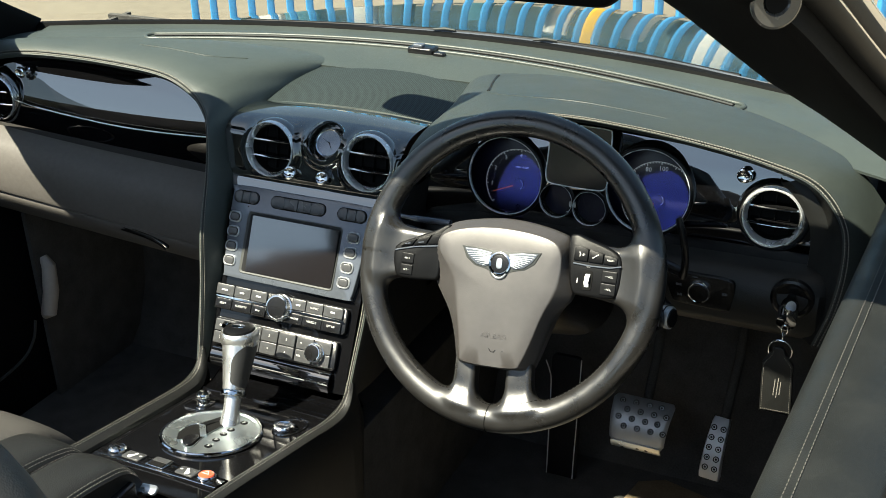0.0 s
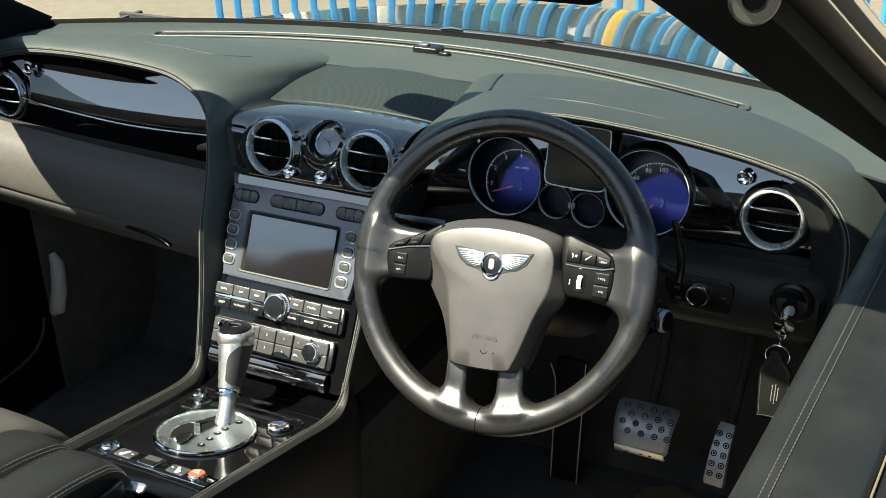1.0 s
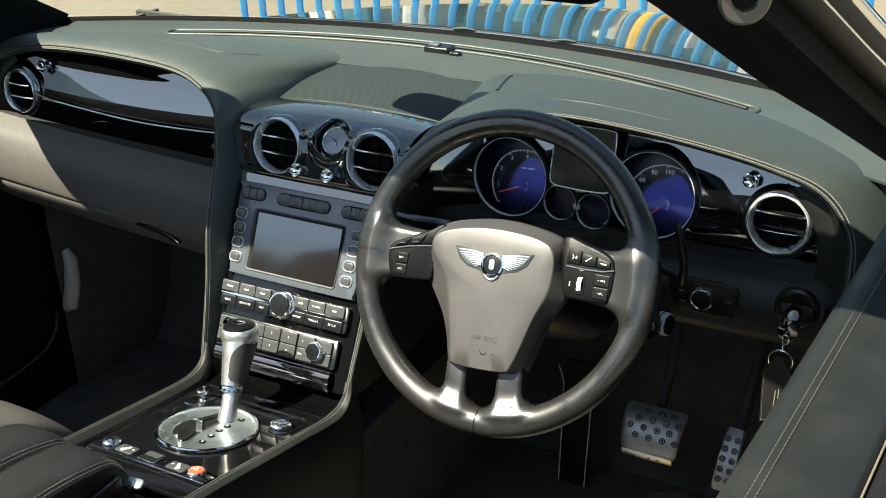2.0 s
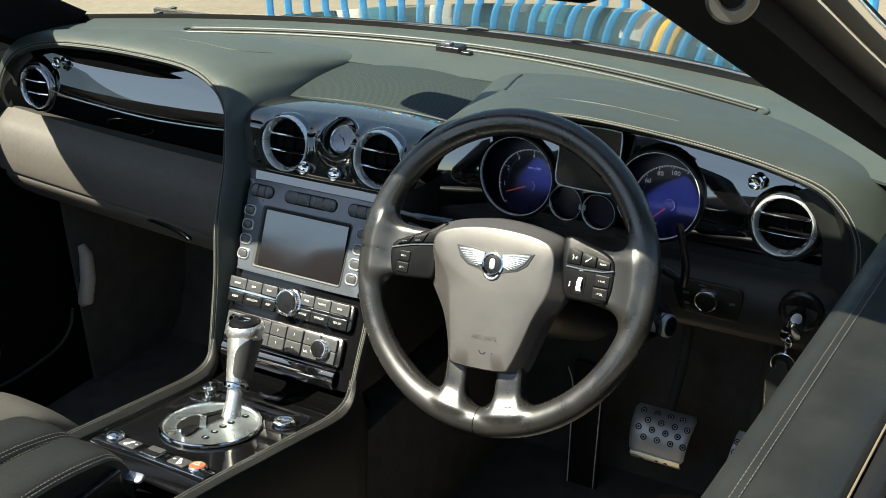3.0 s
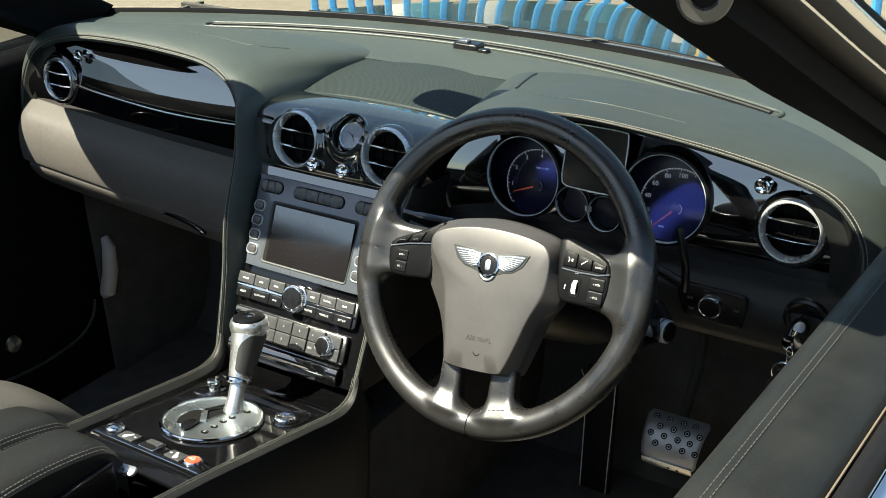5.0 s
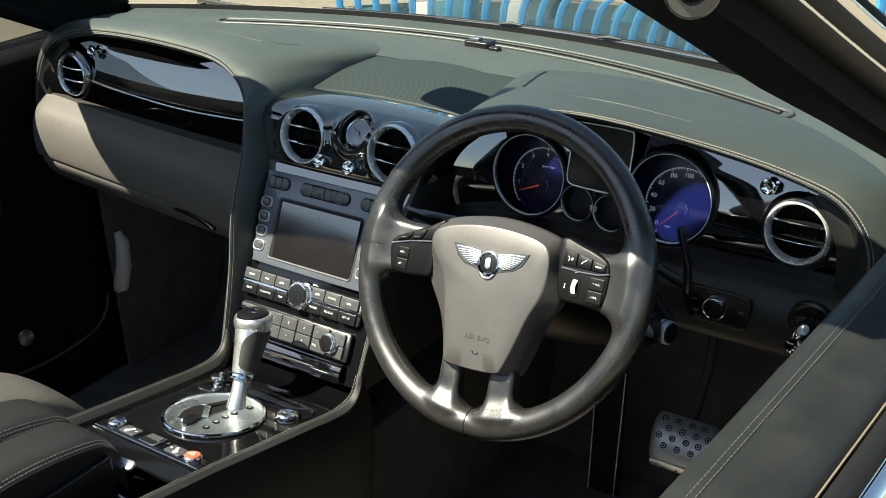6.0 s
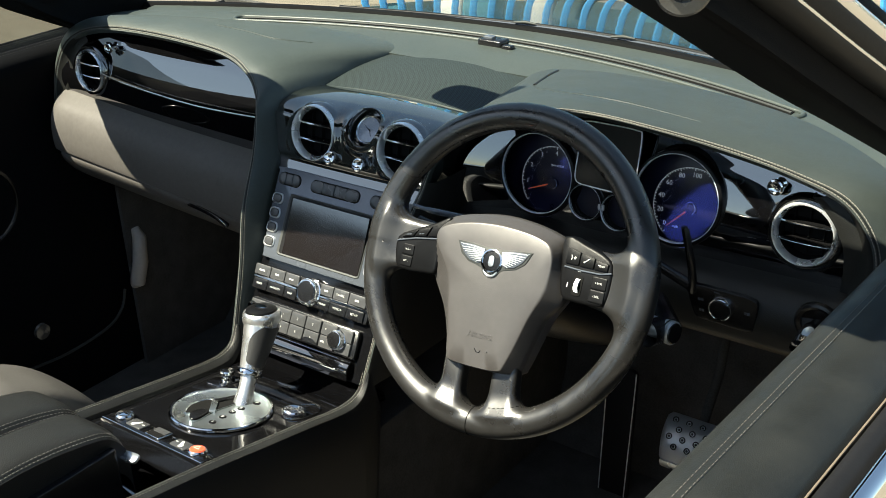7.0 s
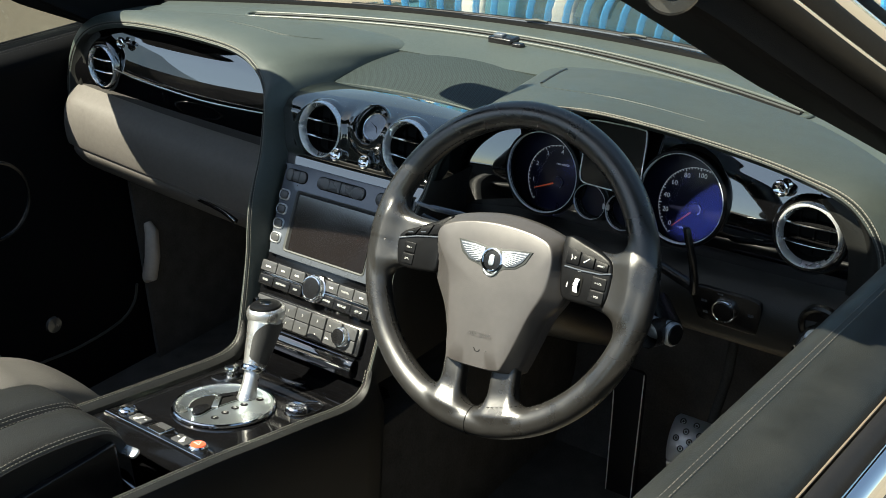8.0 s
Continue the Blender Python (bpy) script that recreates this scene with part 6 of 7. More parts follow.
part("badge_tail", tube([badge_m @ Vector((0.0125 * math.sin(radians(a)), 0.0070 - 0.0185 * math.cos(radians(a)), BZ + 0.0006)) for a in range(-50, 51, 10)], 0.0016, 8), M["satin"], badge)
caption("AIR BAG", 0.0092, WHEEL @ pose(0.0065, -0.0835, 0.0277, 0, 0, 2), sw, "hub_plastic")
part("bag_mark", tube([on_wheel(0.003, -0.100, 0.0268), on_wheel(0.006, -0.1035, 0.0268), on_wheel(0.010, -0.1035, 0.0268), on_wheel(0.012, -0.1005, 0.0268)], 0.0006, 6), M["black_plastic"], sw)
part("bag_dot", lathe([(0.0010, 0.0262), (0.0008, 0.0272), (0.0001, 0.0274)], WHEEL @ pose(0.021, -0.1005, 0), 10), M["black_plastic"], sw)
# boss and column behind the hub
part("boss", lathe([(0.050, -0.075), (0.062, -0.05), (0.066, -0.03), (0.060, -0.012)], WHEEL, 40), M["black_plastic"], sw, "black boss behind the hub")

col = thing("steering_column", "black steering column shroud with stalks", "steering column")
rows = []
for z, w, h, dy in ((-0.045, 0.058, 0.050, -0.010), (-0.07, 0.066, 0.058, -0.012), (-0.12, 0.070, 0.062, -0.016), (-0.20, 0.068, 0.060, -0.024), (-0.30, 0.066, 0.058, -0.03)):
    rows.append([on_wheel(w * math.cos(a), dy + h * math.sin(a), z) for a in [2 * math.pi * q / 28 for q in range(28)]])
part("shroud", grid(rows, close_v=True), M["pod_black"], col, "black plastic shroud")
part("stalk", tube(spline([on_wheel(-0.06, 0.01, -0.075), on_wheel(-0.12, 0.025, -0.065), on_wheel(-0.175, 0.034, -0.055)], 6), [0.006] * 6 + [0.0075] * 7, 12), M["black_plastic"], col, "black stalk")
# gear paddles behind the rim
paddle = part("paddle", tube(spline([(0.607, 0.116, 0.756), (0.612, 0.104, 0.782), (0.611, 0.097, 0.812), (0.6025, 0.097, 0.846)], 6), [0.0055] * 7 + [0.0050] * 6 + [0.0048] * 5 + [0.0042], 12), M["black_plastic"], col, "slim gloss-black shift paddle")
part("paddle_arm", tube([(0.50, 0.10, 0.775), (0.56, 0.125, 0.772), (0.607, 0.118, 0.760)], 0.007, 10), M["black_plastic"], col)
part("paddle", tube(spline([(0.206, 0.085, 0.790), (0.235, 0.083, 0.790), (0.290, 0.083, 0.792)], 6), [0.003] * 6 + [0.0045] * 7, 12), M["bezel_grey"], col, "grey metal stalk")
part("column_switch", lathe([(0.0165, -0.045), (0.0165, -0.010), (0.0150, -0.008)], basis((0.592, 0.090, 0.712), (0, 0.2, 0.98), (0.2, 0.95, 0)) @ pose(0, 0, 0, 0, 90, 0), 32), M["black_plastic"], col, "column adjustment switch")
KM = Matrix.Translation((0.596, 0.074, 0.716)) @ Vector((0, 0, 1)).rotation_difference(Vector((0.92, -0.22, 0.08))).to_matrix().to_4x4()
ck = part("adjust_knob", lathe([(0.0135, -0.030), (0.0125, -0.004), (0.0148, -0.003), (0.0150, 0.0105), (0.0130, 0.012)], KM, 36), M["alloy"], col, "ribbed chrome adjustment knob")
part("adjust_cap", lathe([(0.0132, 0.0115), (0.0120, 0.0135), (0.0001, 0.014)], KM, 32), M["black_plastic"], ck)
part("adjust_ring", lathe([(0.0153, 0.0040), (0.0153, 0.0058)], KM, 36), M["void"], ck)
part("switch_stem", tube([(0.597, 0.080, 0.714), (0.55, 0.135, 0.715)], 0.016, 16), M["black_plastic"], col)


# ---- instruments ----
def dial(cx, cz, r, depth, name, label, marks, needle_deg, unit_text):
    m = Matrix.Translation((cx, 0.2485 + 0.15 * (cz - 0.80), cz)) @ basis((0, 0, 0), (0, 0.16, 0.987))
    wide = 1.32 if needle_deg is not None else 1.0
    th = part(name, lathe([(r * 1.016, 0.001), (r * 1.014, 0.0038), (r * 1.004, 0.0044), (r * 0.994, 0.0038), (r * 0.990, -0.002)], m, 64), M["ring_line"], inst, label)
    part("dial_collar", lathe([(r * 1.10, -0.012), (r * 1.085, 0.0015), (r * 1.06, 0.0030), (r * 1.012, 0.0034)], m, 64), M["pod_black"], th)
    part("dial_cup", lathe([(r * 0.985, 0.001), (r * 1.0, -0.004), (r * wide, -depth), (0.0001, -depth)], m, 48), M["void"], th, "deep black cup")
    part("dial_face", lathe([(r * (wide - 0.02), -depth + 0.001), (r * (wide - 0.03), -depth + 0.0014), (0.0001, -depth + 0.0014)], m, 48), M["dial_face"], th, "dark instrument face")
    F0 = m @ pose(*marks.get("shift", (0, 0)), -depth + 0.0016)
    bm = bmesh.new()
    for a, long in marks["ticks"]:
        l0 = r * (0.855 if long else 0.885)
        plate([(-0.0006, l0), (0.0006, l0), (0.0006, r * 0.915), (-0.0006, r * 0.915)], 0, 0.0003, F0 @ pose(0, 0, 0, 0, 0, a), bm=bm)
    part("ticks", bm, M["lit_ink"], th)
    arc = [F0 @ Vector((r * 0.92 * math.cos(radians(90 + a)), r * 0.92 * math.sin(radians(90 + a)), 0.0003)) for a in marks["arc"]]
    part("scale_arc", tube(arc, 0.00035, 5), M["lit_ink"], th)
    for a, t in marks["text"]:
        caption(t, r * 0.155, F0 @ pose(-r * 0.76 * math.sin(radians(a)), r * 0.76 * math.cos(radians(a)), 0.0002), th, "lit_ink")
    if unit_text:
        caption(unit_text, r * 0.085, F0 @ pose(*marks["unit"], 0.0002), th, "lit_ink")
    if needle_deg is not None:
        part("needle", plate([(-0.0012, 0.008), (0.0012, 0.008), (0.0005, r * 0.74), (-0.0005, r * 0.74)], 0.002, 0.003, F0 @ pose(0, 0, 0, 0, 0, needle_deg)), M["needle"], th, "orange pointer")
        part("needle_hub", lathe([(0.0085, 0.0), (0.0080, 0.004), (0.0001, 0.0048)], F0, 28), M["dial_face"], th)
        part("hub_ring", tube([F0 @ Vector((0.0078 * math.cos(radians(a)), 0.0078 * math.sin(radians(a)), 0.0042)) for a in range(-60, 61, 10)], 0.0005, 6), M["satin"], th)
        # maker's mark as two plain rings
        for q in (0.0, -0.0056):
            part("dial_mark", lathe([(0.0030, 0.0), (0.0030, 0.0004), (0.0019, 0.0004), (0.0019, 0.0)], F0 @ pose(0.001, -r * 0.70 - q, 0.0002), 16), M["chrome"], th)
    tilt = marks.get("tilt", (0, 0))
    big = needle_deg is not None
    seat_m = F0 @ pose(0, 0, 0.016) if big else m @ pose(0, 0, -0.0015 - r * math.sin(radians(abs(tilt[1]))))
    tiltm = seat_m @ pose(0, 0, 0, -tilt[0], 0, 0) @ pose(0, 0, 0, 0, -tilt[1], 0)
    gr = r * (0.84 if big else 0.972)
    g = part("dial_glass", lathe([(gr, 0.0), (gr * 0.5, 0.0001), (0.0001, 0.0001)], tiltm, 48), M["dial_tint" if big else "dial_glass"], th, "blue-tinted instrument glass" if big else "clear gauge glass")
    g.visible_shadow = False
    return th


inst = thing("instrument_cluster", "instrument cluster with two chrome-ringed dials and small gauges", "instruments")
dial(0.302, 0.8005, 0.0575, 0.034, "tachometer", "rev counter in a thin chrome ring",
     {"ticks": [(128 - 6.5 * q, q % 5 == 0) for q in range(0, 33)], "arc": [128 - 5 * q for q in range(0, 45)], "text": [(96, "1"), (63, "2"), (31, "3"), (-2, "4")], "unit": (0.004, 0.026), "shift": (0.009, -0.018), "tilt": (13.5, 11)}, 112, "rpm x1000")
dial(0.518, 0.8085, 0.0600, 0.034, "speedometer", "speedometer in a thin chrome ring",
     {"ticks": [(138 - 4.6 * q, q % 5 == 0) for q in range(0, 48)], "arc": [138 - 5 * q for q in range(0, 46)], "text": [(128, "0"), (103, "20"), (78, "40"), (51, "60"), (24, "80"), (-4, "100")], "unit": (-0.020, -0.030), "shift": (0.008, -0.018), "tilt": (15, 11)}, 134, "mph")
dial(0.3835, 0.7755, 0.0248, 0.018, "small_gauge", "small temperature gauge in a chrome ring",
     {"ticks": [(-30 - 15 * q, q % 3 == 0) for q in range(9)], "arc": [-30 - 10 * q for q in range(13)], "text": [(-52, "90"), (-112, "C")], "tilt": (2, 4)}, None, "")
dial(0.4345, 0.7710, 0.0248, 0.018, "small_gauge", "small fuel gauge in a chrome ring",
     {"ticks": [(-30 - 15 * q, q % 3 == 0) for q in range(9)], "arc": [-30 - 10 * q for q in range(13)], "text": [], "tilt": (2, 4)}, None, "")
DM = Matrix.Translation((0.4135, 0.2475, 0.8385)) @ basis((0, 0, 0), (0, 0.20, 0.98))
dsp = [(p.x, p.y) for p in spline([(-0.042, 0.045, 0), (-0.0445, 0.0, 0), (-0.0455, -0.024, 0), (-0.040, -0.0345, 0), (-0.020, -0.0365, 0), (0.020, -0.0370, 0), (0.042, -0.0345, 0), (0.047, -0.024, 0), (0.0475, 0.0, 0), (0.048, 0.045, 0), (0.040, 0.052, 0), (0.0, 0.053, 0), (-0.036, 0.052, 0)], 4, True)]
d0 = part("driver_display", plate(dsp, -0.004, 0.0006, DM), M["display_dark"], inst, "dark central driver display")
part("display_frame", tube([DM @ Vector((x, y, 0.001)) for x, y in dsp], 0.0010, 8, True), M["ring_line"], d0, "thin chrome frame")
part("gauge_link", box(-0.005, -0.004, 0, 0.005, 0.004, 0.002, Matrix.Translation((0.409, 0.2445, 0.7735)) @ VFRONT), M["satin"], inst)

# ---- light switch, ignition lock and key ----
KP = basis((0.612, 0.2035, 0.695), (0, -0.06, 0.998))
ls = part("light_panel", plate([(p.x, p.y) for p in spline([(-0.046, 0.020, 0), (0.0, 0.0235, 0), (0.040, 0.022, 0), (0.047, 0.010, 0), (0.043, -0.020, 0), (0.036, -0.027, 0), (0.0, -0.0265, 0), (-0.030, -0.025, 0), (-0.040, -0.018, 0)], 4, True)], -0.004, 0.0025, KP, 0.0015), M["black_plastic"], dash, "black light switch panel")
lk = part("light_knob", lathe([(0.0165, 0.002), (0.0160, 0.010), (0.0150, 0.0118), (0.0138, 0.0112)], KP @ pose(0.0, 0.0, 0), 40), M["chrome"], ls, "chrome edged rotary light switch")
part("light_cap", lathe([(0.0142, 0.010), (0.0125, 0.0122), (0.0001, 0.0125)], KP, 32), M["black_plastic"], lk)
bars("caption_bar", KP @ pose(-0.030, 0.004, 0.0027), (0.004, 0.003), 0.0035, ls, "bezel_grey")
bars("caption_bar", KP @ pose(-0.028, -0.012, 0.0027), (0.003, 0.003), 0.0035, ls, "bezel_grey")
bars("caption_bar", KP @ pose(0.034, 0.0, 0.0027), (0.003, 0.004), 0.0040, ls, "bezel_grey")
bars("caption_bar", KP @ pose(-0.008, 0.0195, 0.0027), (0.002, 0.002, 0.002), 0.0020, ls, "bezel_grey")
IG = basis((0.735, 0.2035, 0.706), (0, -0.06, 0.998))
part("ignition_ring", lathe([(0.0290, -0.004), (0.0285, 0.003), (0.0250, 0.0048), (0.0210, 0.0025), (0.0205, -0.004), (0.0001, -0.005)], IG, 40), M["black_plastic"], dash, "black ignition lock surround")

key = thing("car_key", "car key in the ignition with black leather fob on a ring", "key", at=(0, 0, 0))
kb = [(0.735, 0.200, 0.706), (0.7365, 0.180, 0.708), (0.738, 0.160, 0.709), (0.740, 0.140, 0.709), (0.741, 0.128, 0.708)]
part("key_head", tube(spline(kb, 5), [0.008] * 5 + [0.0115] * 5 + [0.013] * 5 + [0.0125] * 5 + [0.007], 16), M["lacquer"], key, "gloss-black key head")
part("key_badge", lathe([(0.0095, -0.001), (0.009, 0.0012), (0.0001, 0.0018)], Matrix.Translation((0.742, 0.150, 0.7215)) @ pose(0, 0, 0, 10, 12, 0), 24, squash=(0.7, 1.2)), M["satin"], key, "satin key badge")
part("key_link", tube([(0.741 + 0.004 * math.cos(a), 0.122, 0.702 + 0.007 * math.sin(a)) for a in [2 * math.pi * q / 20 for q in range(20)]], 0.0011, 8, True), M["chrome"], key, "chrome link")
part("key_link", tube([(0.7405, 0.117 + 0.003 * math.cos(a), 0.694 + 0.006 * math.sin(a)) for a in [2 * math.pi * q / 20 for q in range(20)]], 0.0010, 8, True), M["chrome"], key, "chrome link")
RG = (0.7395, 0.113, 0.676)
part("key_ring", tube([(RG[0] + 0.0150 * math.cos(a), RG[1], RG[2] + 0.0150 * math.sin(a)) for a in [2 * math.pi * q / 48 for q in range(48)]], 0.0011, 8, True), M["chrome"], key, "split ring")
FB = basis((0.7400, 0.112, 0.6285), (-0.035, 0.0, 0.999))
fob_o = spline([(-0.006, 0.052, 0), (0.006, 0.052, 0), (0.0085, 0.045, 0), (0.0185, 0.031, 0), (0.0195, 0.022, 0), (0.0200, -0.040, 0), (0.0175, -0.0435, 0), (-0.0175, -0.0435, 0), (-0.0200, -0.040, 0), (-0.0195, 0.022, 0), (-0.0185, 0.031, 0), (-0.0085, 0.045, 0)], 3, True)
fb = part("fob", plate([(p.x, p.y) for p in fob_o], -0.003, 0.003, FB, 0.0012), M["dark_leather"], key, "black leather key fob")
part("stitching", stitches([FB @ Vector((p.x * 0.88, -0.002 + (p.y + 0.002) * 0.92, 0.0032)) for p in fob_o[6:] + fob_o[:1]], 0.0028, 0.0018, 0.0003), M["thread"], fb, "pale fob stitching")
for dx, ws in ((-0.0035, (0.004, 0.003, 0.006, 0.004, 0.005)), (0.0005, (0.003, 0.006, 0.004, 0.005, 0.003, 0.006)), (0.0040, (0.005, 0.003, 0.004, 0.006))):
    bars("caption_bar", FB @ pose(dx + 0.001, -0.006, 0.0031, 0, 0, 86), ws, 0.0011, fb, "thread")

# ---- passenger side fittings ----
GH = [(-0.428, 0.214, 0.606), (-0.395, 0.2095, 0.606), (-0.36, 0.2085, 0.601), (-0.336, 0.2085, 0.593), (-0.324, 0.2105, 0.584)]
gl = part("glovebox_handle", tube(spline(GH, 6), [0.003] + [0.0055] * 23 + [0.003], 12), M["black_plastic"], dash, "glovebox handle")
part("handle_trim", tube([p + Vector((0.0, -0.0045, 0.0038)) for p in spline(GH, 6)], 0.0011, 8), M["chrome"], gl, "chrome handle edge")
# satin strip drawn where the panel's lower bevel catches the light
GL = [(-0.655, 0.2435, 0.8065), (-0.60, 0.2400, 0.800), (-0.50, 0.2375, 0.793), (-0.40, 0.2365, 0.789), (-0.30, 0.2385, 0.790), (-0.225, 0.2425, 0.7925), (-0.195, 0.2455, 0.794)]
part("bevel_glint", tube(spline(GL, 6), [0.0006] * 6 + [0.0015] * 25 + [0.001] * 6, 8), M["satin"], dash, "bright strip put in for light caught on the fascia's lower bevel")

# ---- dash top details ----
part("sun_sensor", plate(rounded(0.052, 0.030, 0.006, 4), 0, 0.010, pose(0.004, 0.578, 0.868, 0, 0, 0), 0.004), M["black_plastic"], dash, "small black light sensor")
part("sensor_cap", plate(rounded(0.020, 0.014, 0.003, 4), 0, 0.004, pose(-0.004, 0.578, 0.878), 0.0015), M["bezel_grey"], dash)
part("sensor_foot", plate(rounded(0.022, 0.014, 0.004, 4), 0, 0.008, pose(0.042, 0.566, 0.866), 0.003), M["black_plastic"], dash)


# wipers lying on the screen base
wip = thing("windscreen_wiper", "black windscreen wiper lying along the screen base", "wiper")
part("wiper_arm", tube(spline([(-0.45, 0.690, 0.857), (-0.2, 0.728, 0.859), (0.05, 0.742, 0.861), (0.3, 0.728, 0.859), (0.55, 0.66, 0.857)], 8), 0.0045, 10), M["rubber"], wip, "black wiper arm")
part("wiper_blade", tube(spline([(-0.40, 0.672, 0.860), (-0.15, 0.708, 0.864), (0.1, 0.720, 0.866), (0.4, 0.692, 0.862), (0.6, 0.635, 0.858)], 8), 0.0022, 8), M["bezel_grey"], wip, "grey-edged wiper blade")
for p in ((0.185, 0.712, 0.870), (-0.02, 0.716, 0.870)):
    part("wiper_clip", tube([(p[0] - 0.022, p[1] - 0.004, p[2]), (p[0], p[1], p[2] + 0.002), (p[0] + 0.022, p[1] + 0.002, p[2])], [0.002, 0.0034, 0.002], 10), M["slot_grey"], wip, "bright wiper clip")

# clear permit clip on the pillar
cp = thing("permit_holder", "smoky round plastic permit clip on the windscreen pillar", "holder")
CPM = Matrix.Translation((0.761, -0.271, 1.221)) @ Vector((0, 0, 1)).rotation_difference(Vector((0.58, -0.76, 0.08))).to_matrix().to_4x4()
part("clip_disc", lathe([(0.0220, -0.001), (0.0225, 0.0015), (0.0205, 0.003), (0.0120, 0.0028), (0.0100, 0.0005), (0.0100, -0.001)], CPM, 36), M["smoky_plastic"], cp, "smoky plastic disc")
part("clip_hub", lathe([(0.0102, -0.001), (0.0096, 0.002), (0.0001, 0.0022)], CPM, 28), M["void"], cp)


# ---- pedals, footrest, mat ----
def pedal(name, label, corners, hole_rows, holes_m, bend=0.012, flare=0.07):
    """A dished alloy pedal with rubber studs, on a lever arm. corners: centre, width, height, tilt."""
    (cx, cy, cz), w, h, tilt, turn = corners
    th = thing(name, label, "pedal")
    m = Matrix.Translation((cx, cy, cz)) @ pose(0, 0, 0, tilt, 0, turn)
    rows = []
    for i in range(13):
        v = -1 + i / 6
        y = v * h / 2
        z = bend * (1 - v * v)
        ww = w / 2 * (1 + flare * v) * (1 - 0.10 * max(0.0, (abs(v) - 0.8) / 0.2) ** 2)
        rows.append([m @ Vector((ww * s, y, z - 0.006 * max(0.0, (abs(s) - 0.8) / 0.2) ** 2)) for s in (-1, -0.98, -0.93, -0.85, -0.6, -0.2, 0.2, 0.6, 0.85, 0.93, 0.98, 1)])
    pl0 = part("pedal_pad", thick(grid(rows), 0.003), M["pedal_alloy"], th, "brushed alloy pedal pad")
    for x, y in hole_rows:
        z = bend * (1 - (2 * y / h) ** 2)
        mm = m @ pose(x, y, z + 0.0004)
        part("stud_ring", lathe([(holes_m * 1.55, 0.0), (holes_m * 1.5, 0.0013), (holes_m * 1.05, 0.0014), (holes_m, 0.0)], mm, 16), M["rubber"], pl0, "raised rubber ring")
        part("rubber_stud", lathe([(holes_m * 1.02, 0.0004), (holes_m * 0.62, 0.0008), (holes_m * 0.55, -0.0005)], mm, 14), M["alloy"], pl0)
        part("stud_hole", lathe([(holes_m * 0.60, 0.0003), (0.0001, 0.0002)], mm, 12), M["void"], pl0)
    part("pedal_arm", tube([m @ Vector((0, h * 0.1, -0.006)), m @ Vector((0, h * 0.5, -0.02)), m @ Vector((0, h * 1.5, -0.02)), m @ Vector((0, h * 2.6, 0.02))], 0.009, 10), M["carpet"], th, "black pedal arm")
    return th


bk = [(x + (0.0125 if r % 2 else 0.0), y) for r, y in enumerate((0.031, 0.016, 0.001, -0.014)) for x in (-0.037, -0.0125, 0.012, 0.034)]
brake = pedal("brake_pedal", "brushed alloy brake pedal with black rubber studs", ((0.462, 0.475, 0.264), 0.106, 0.086, 52, 0), [(x, y) for x, y in bk if abs(x) < 0.05], 0.0036, 0.016)
BP = Matrix.Translation((0.462, 0.475, 0.264)) @ pose(0, 0, 0, 52, 0, 0)
rows = [[BP @ Vector((x, y, z)) for y, z in ((-0.040, 0.0030), (-0.044, -0.0005), (-0.047, -0.006), (-0.0485, -0.013))] for x in (-0.045, -0.030, -0.015, 0.0, 0.015, 0.030, 0.045)]
part("pedal_lip", thick(grid(rows), 0.0025), M["satin"], brake, "bright folded lower lip")
for x in (0.004, 0.020):
    part("bolt", lathe([(0.0042, -0.001), (0.0040, 0.0018), (0.0001, 0.0022)], BP @ pose(x, -0.0465, -0.005, -60, 0, 0), 12), M["void"], brake)
ak = [(x, y) for y in (0.036, 0.018, 0.0, -0.018, -0.036) for x in (-0.0085, 0.0085)]
pedal("accelerator_pedal", "narrow brushed alloy accelerator pedal with rubber studs", ((0.592, 0.502, 0.226), 0.037, 0.112, 60, -6), ak, 0.0036, 0.010, -0.12)
fr = thing("footrest", "black footrest plate with its edge sheen drawn as a pale line", "footrest")
FR = Matrix.Translation((0.306, 0.492, 0.205)) @ pose(0, 0, 0, 84, 0, 0)
part("rest_plate", plate(rounded(0.058, 0.290, 0.010, 5, 0.006), -0.004, 0.004, FR, 0.002), M["rubber"], fr)
# sheen along the plate's edge, drawn as a white line
line = spline([(-0.034, 0.128, 0), (-0.026, 0.108, 0), (-0.022, 0.08, 0), (-0.022, -0.05, 0), (-0.022, -0.133, 0), (-0.017, -0.141, 0), (0.0, -0.143, 0), (0.022, -0.141, 0), (0.028, -0.133, 0), (0.030, -0.05, 0), (0.033, 0.08, 0), (0.034, 0.142, 0)], 6)
part("rest_sheen", tube([FR @ Vector((p.x, p.y, 0.004)) for p in line], 0.0012, 6), M["white_ink"], fr, "pale line put in for the sheen on the plate's edge")
mat = thing("floor_mat", "tan brown carpet mat in the driver's footwell", "mat")
part("mat_surface", plate([(0.455, 0.505), (0.44, 0.42), (0.43, 0.22), (0.70, 0.22), (0.71, 0.46), (0.60, 0.505), (0.50, 0.53)], 0.100, 0.112, None, 0.004), M["mat"], mat)


# ---- door furniture ----
ROLL = [(0.802, -0.7, 0.60), (0.802, -0.3, 0.60), (0.801, -0.12, 0.600), (0.806, -0.03, 0.600), (0.822, 0.035, 0.596), (0.850, 0.065, 0.588)]
part("arm_roll", tube(spline(ROLL, 8), 0.044, 20), M["roll_leather"], door_r, "pale leather door armrest roll")
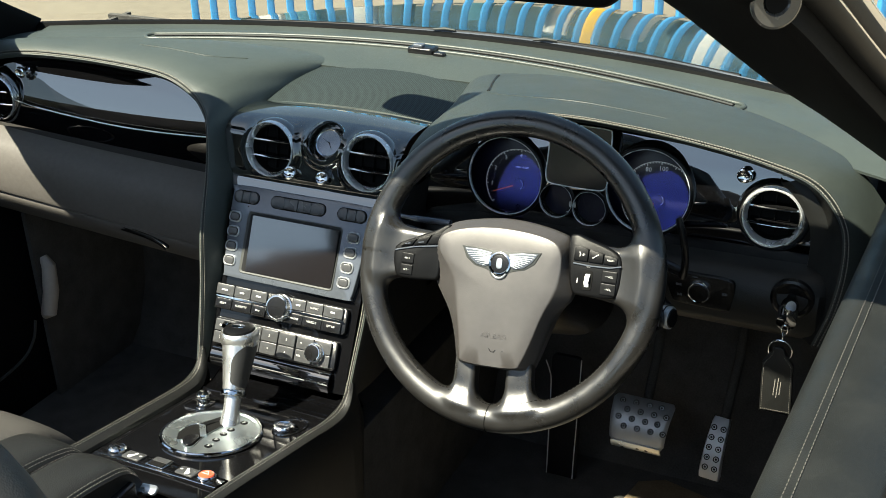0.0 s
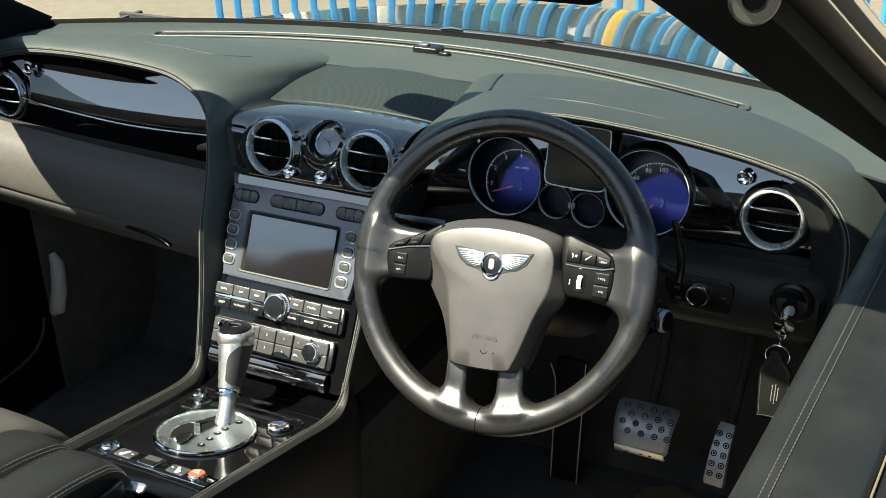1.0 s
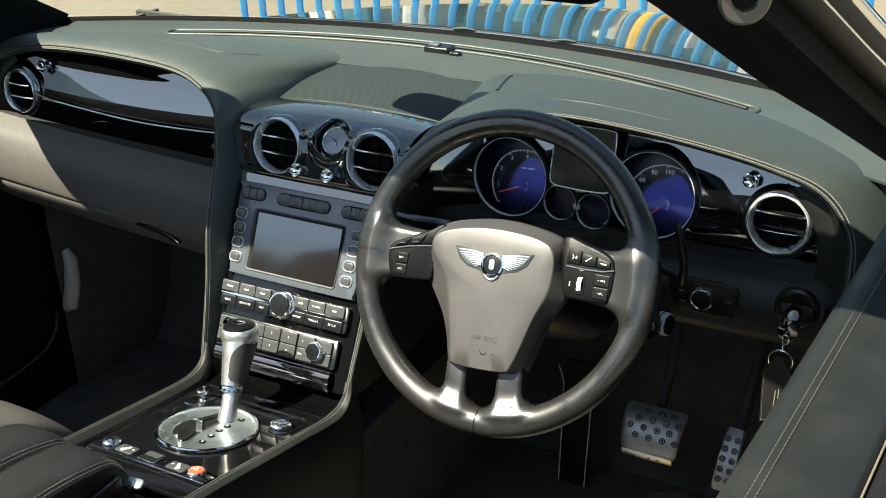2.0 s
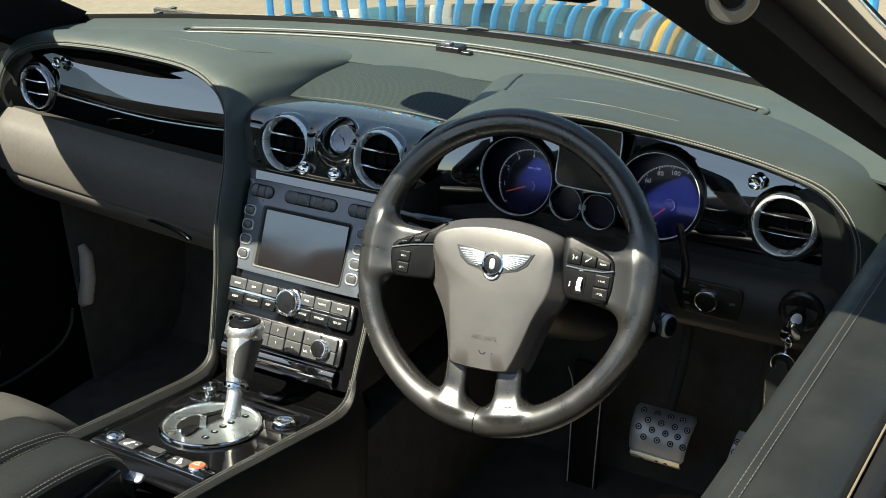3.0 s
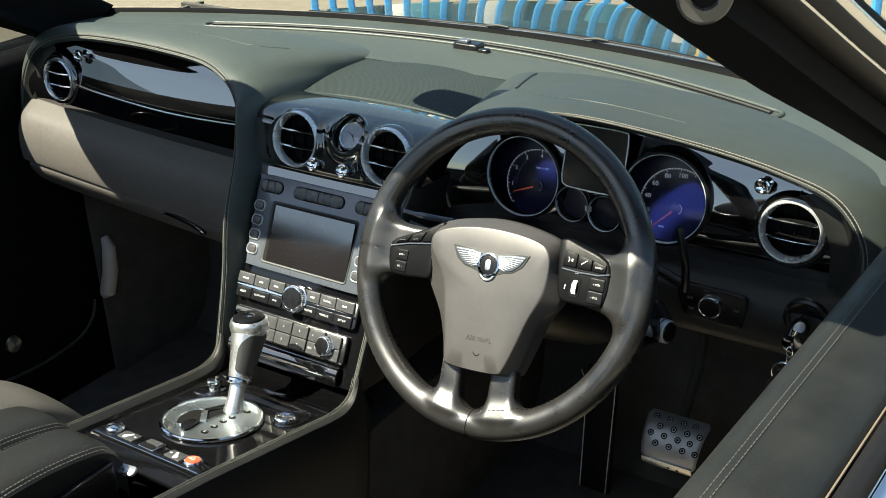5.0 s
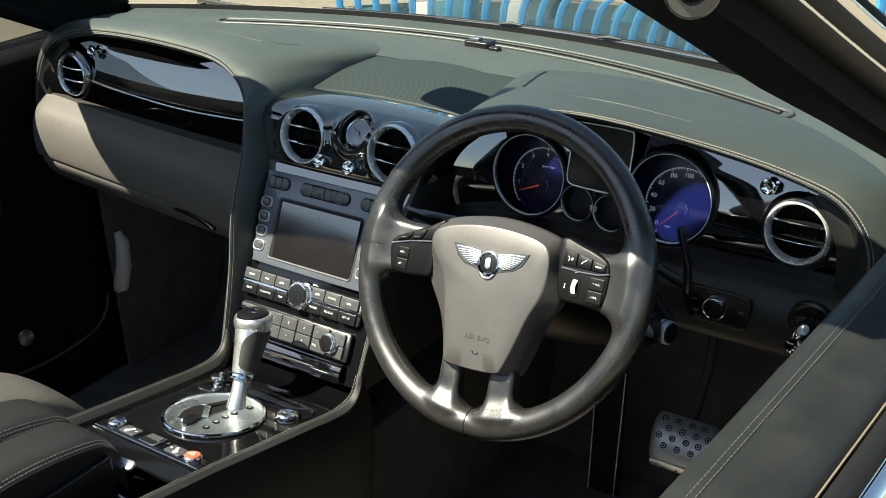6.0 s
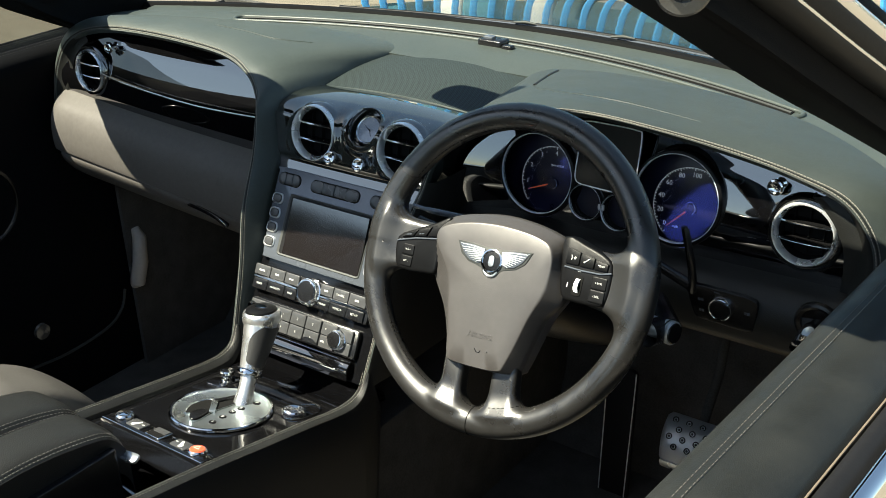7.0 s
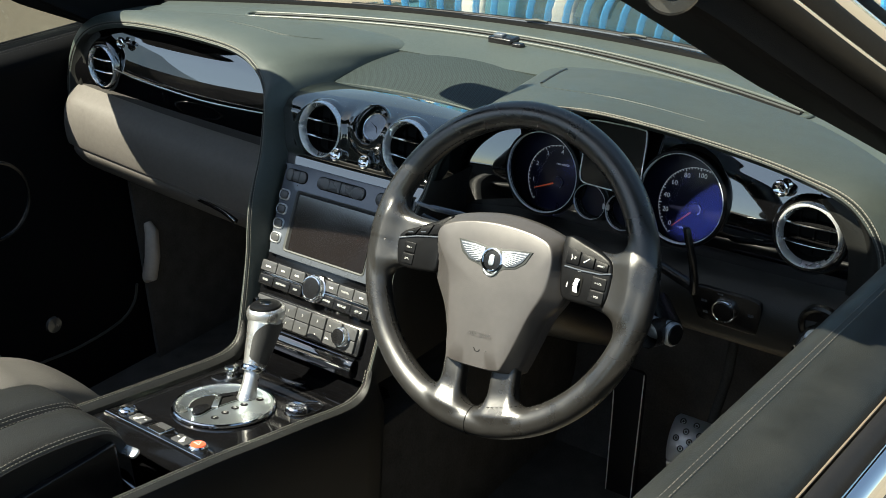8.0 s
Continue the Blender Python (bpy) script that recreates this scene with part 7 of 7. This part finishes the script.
for k in (148, 128):
    path = spline([(x + 0.0446 * math.cos(radians(k)) * (1 - max(0, y + 0.03) * 4), y + 0.1 * max(0, y + 0.03), z + 0.0446 * math.sin(radians(k))) for x, y, z in ROLL], 8)
    part("stitching", stitches(path, 0.006, 0.0045, 0.0008), M["thread"], door_r, "pale contrast stitching")
part("door_pull", tube([(-0.775, 0.345, 0.422), (-0.762, 0.343, 0.405), (-0.760, 0.334, 0.35), (-0.765, 0.322, 0.305), (-0.775, 0.320, 0.300)], [0.009, 0.0145, 0.0165, 0.0165, 0.011], 14), M["pull_grey"], door_l, "grey leather pull handle in the footwell")
part("door_pocket", tube(spline([(-0.788, -0.5, 0.235), (-0.788, -0.1, 0.222), (-0.788, 0.029, 0.220), (-0.788, 0.138, 0.212), (-0.788, 0.243, 0.223), (-0.788, 0.287, 0.251), (-0.788, 0.303, 0.290)], 8), 0.0030, 8), M["slot_grey"], door_l, "pocket edge trim")
part("door_lamp", lathe([(0.018, -0.002), (0.016, 0.003), (0.0001, 0.005)], Matrix.Translation((-0.757, 0.072, 0.305)) @ pose(0, 0, 0, 0, 90, 0), 24), M["smoky_plastic"], door_l, "small round door lamp lens")
part("door_lamp_back", lathe([(0.015, 0.0), (0.0001, 0.001)], Matrix.Translation((-0.7575, 0.072, 0.305)) @ pose(0, 0, 0, 0, 90, 0), 20), M["satin"], door_l)
# added pane, no known window: its tint only darkens the ground behind it
rows = [[(-0.868 - 0.05 * u, -0.55 + (0.93 - 0.09 * v) * w, 0.835 + 0.112 * v) for w in [k / 12 for k in range(13)]] for v, u in [(q / 8, (q / 8) * -0.28) for q in range(9)]]
pane = part("tint_pane", grid(rows), M["tint_glass"], door_l, "added grey-tinted pane that darkens the ground past the door")
pane.visible_shadow = False
part("speaker_ring", tube([(-0.752, 0.0 + 0.075 * math.cos(a), 0.60 + 0.075 * math.sin(a)) for a in [2 * math.pi * q / 40 for q in range(40)]], 0.004, 8, True), M["black_plastic"], door_l, "black round speaker trim")


# ---- seats ----
LOW_SEAT = ((-0.205, 0.14), (-0.205, 0.24), (-0.195, 0.36), (-0.205, 0.425), (-0.25, 0.462), (-0.34, 0.455), (-0.48, 0.42), (-0.62, 0.38), (-0.70, 0.37))
HIGH_SEAT = ((-0.20, 0.20), (-0.188, 0.32), (-0.205, 0.395), (-0.225, 0.432), (-0.252, 0.466), (-0.292, 0.502), (-0.335, 0.527), (-0.38, 0.545), (-0.48, 0.555), (-0.62, 0.53), (-0.70, 0.52))


def seat(x, y0, profile, cloth, name, label, head=0.0, tall=0.54, broad=0.235):
    th = thing(name, label, "car seat")
    fine = spline([(0, a + y0, b) for a, b in profile], 6)
    rows = []
    for i, p in enumerate(fine):
        row = []
        for k in range(29):
            q = -1 + k / 14
            e = abs(q)
            g = max(0.0, min(1.0, (e - 0.12) / 0.25))
            bolster = 0.050 * g * g * (3 - 2 * g)
            row.append((x + 0.262 * math.sin(q * math.pi / 2 * 0.95) / math.sin(math.pi / 2 * 0.95), p.y - 0.05 * e ** 4, p.z + bolster * min(1, max(0, (p.z - 0.30) / 0.1)) - 0.10 * e ** 24))
        rows.append(row)
    part("seat_cushion", thick(grid(rows), 0.05), M[cloth], th, "smooth leather seat cushion")
    rows = []
    for i in range(17):
        v = i / 16
        w = broad - 0.06 * v ** 3
        rows.append([(x + w * math.cos(a), y0 - 0.64 - 0.20 * v + 0.055 * math.sin(a) + 0.03 * (abs(math.cos(a)) ** 3), 0.36 + tall * v - 0.05 * (v > 0.9) * (abs(math.cos(a)))) for a in [2 * math.pi * q / 28 for q in range(28)]])
    bm = grid(rows, close_v=True)
    bm.verts.ensure_lookup_table()
    bm.faces.new([bm.verts[len(bm.verts) - 28 + q] for q in range(28)])
    part("backrest", bm, M[cloth], th, "leather backrest")
    rows = []
    for v in [i / 12 for i in range(13)]:
        r = math.sin(math.pi * (0.08 + 0.84 * v)) ** 0.45
        rows.append([(x + 0.135 * r * math.cos(a), y0 + head - 0.86 - 0.02 * v + 0.052 * r * math.sin(a), 0.35 + tall + 0.225 * v) for a in [2 * math.pi * q / 24 for q in range(24)]])
    bm = grid(rows, close_v=True)
    bm.verts.ensure_lookup_table()
    bm.faces.new([bm.verts[len(bm.verts) - 24 + q] for q in range(24)])
    bm.faces.new([bm.verts[q] for q in range(24)][::-1])
    part("headrest", bm, M["dark_seat"], th, "black leather headrest")


seat(-0.41, 0.032, HIGH_SEAT, "seat_grey", "passenger_seat", "grey leather passenger seat with rounded bolsters", 0.0, 0.68, 0.285)
seat(0.385, -0.10, LOW_SEAT, "dark_seat", "driver_seat", "black leather driver's seat with tall headrest", 0.10)
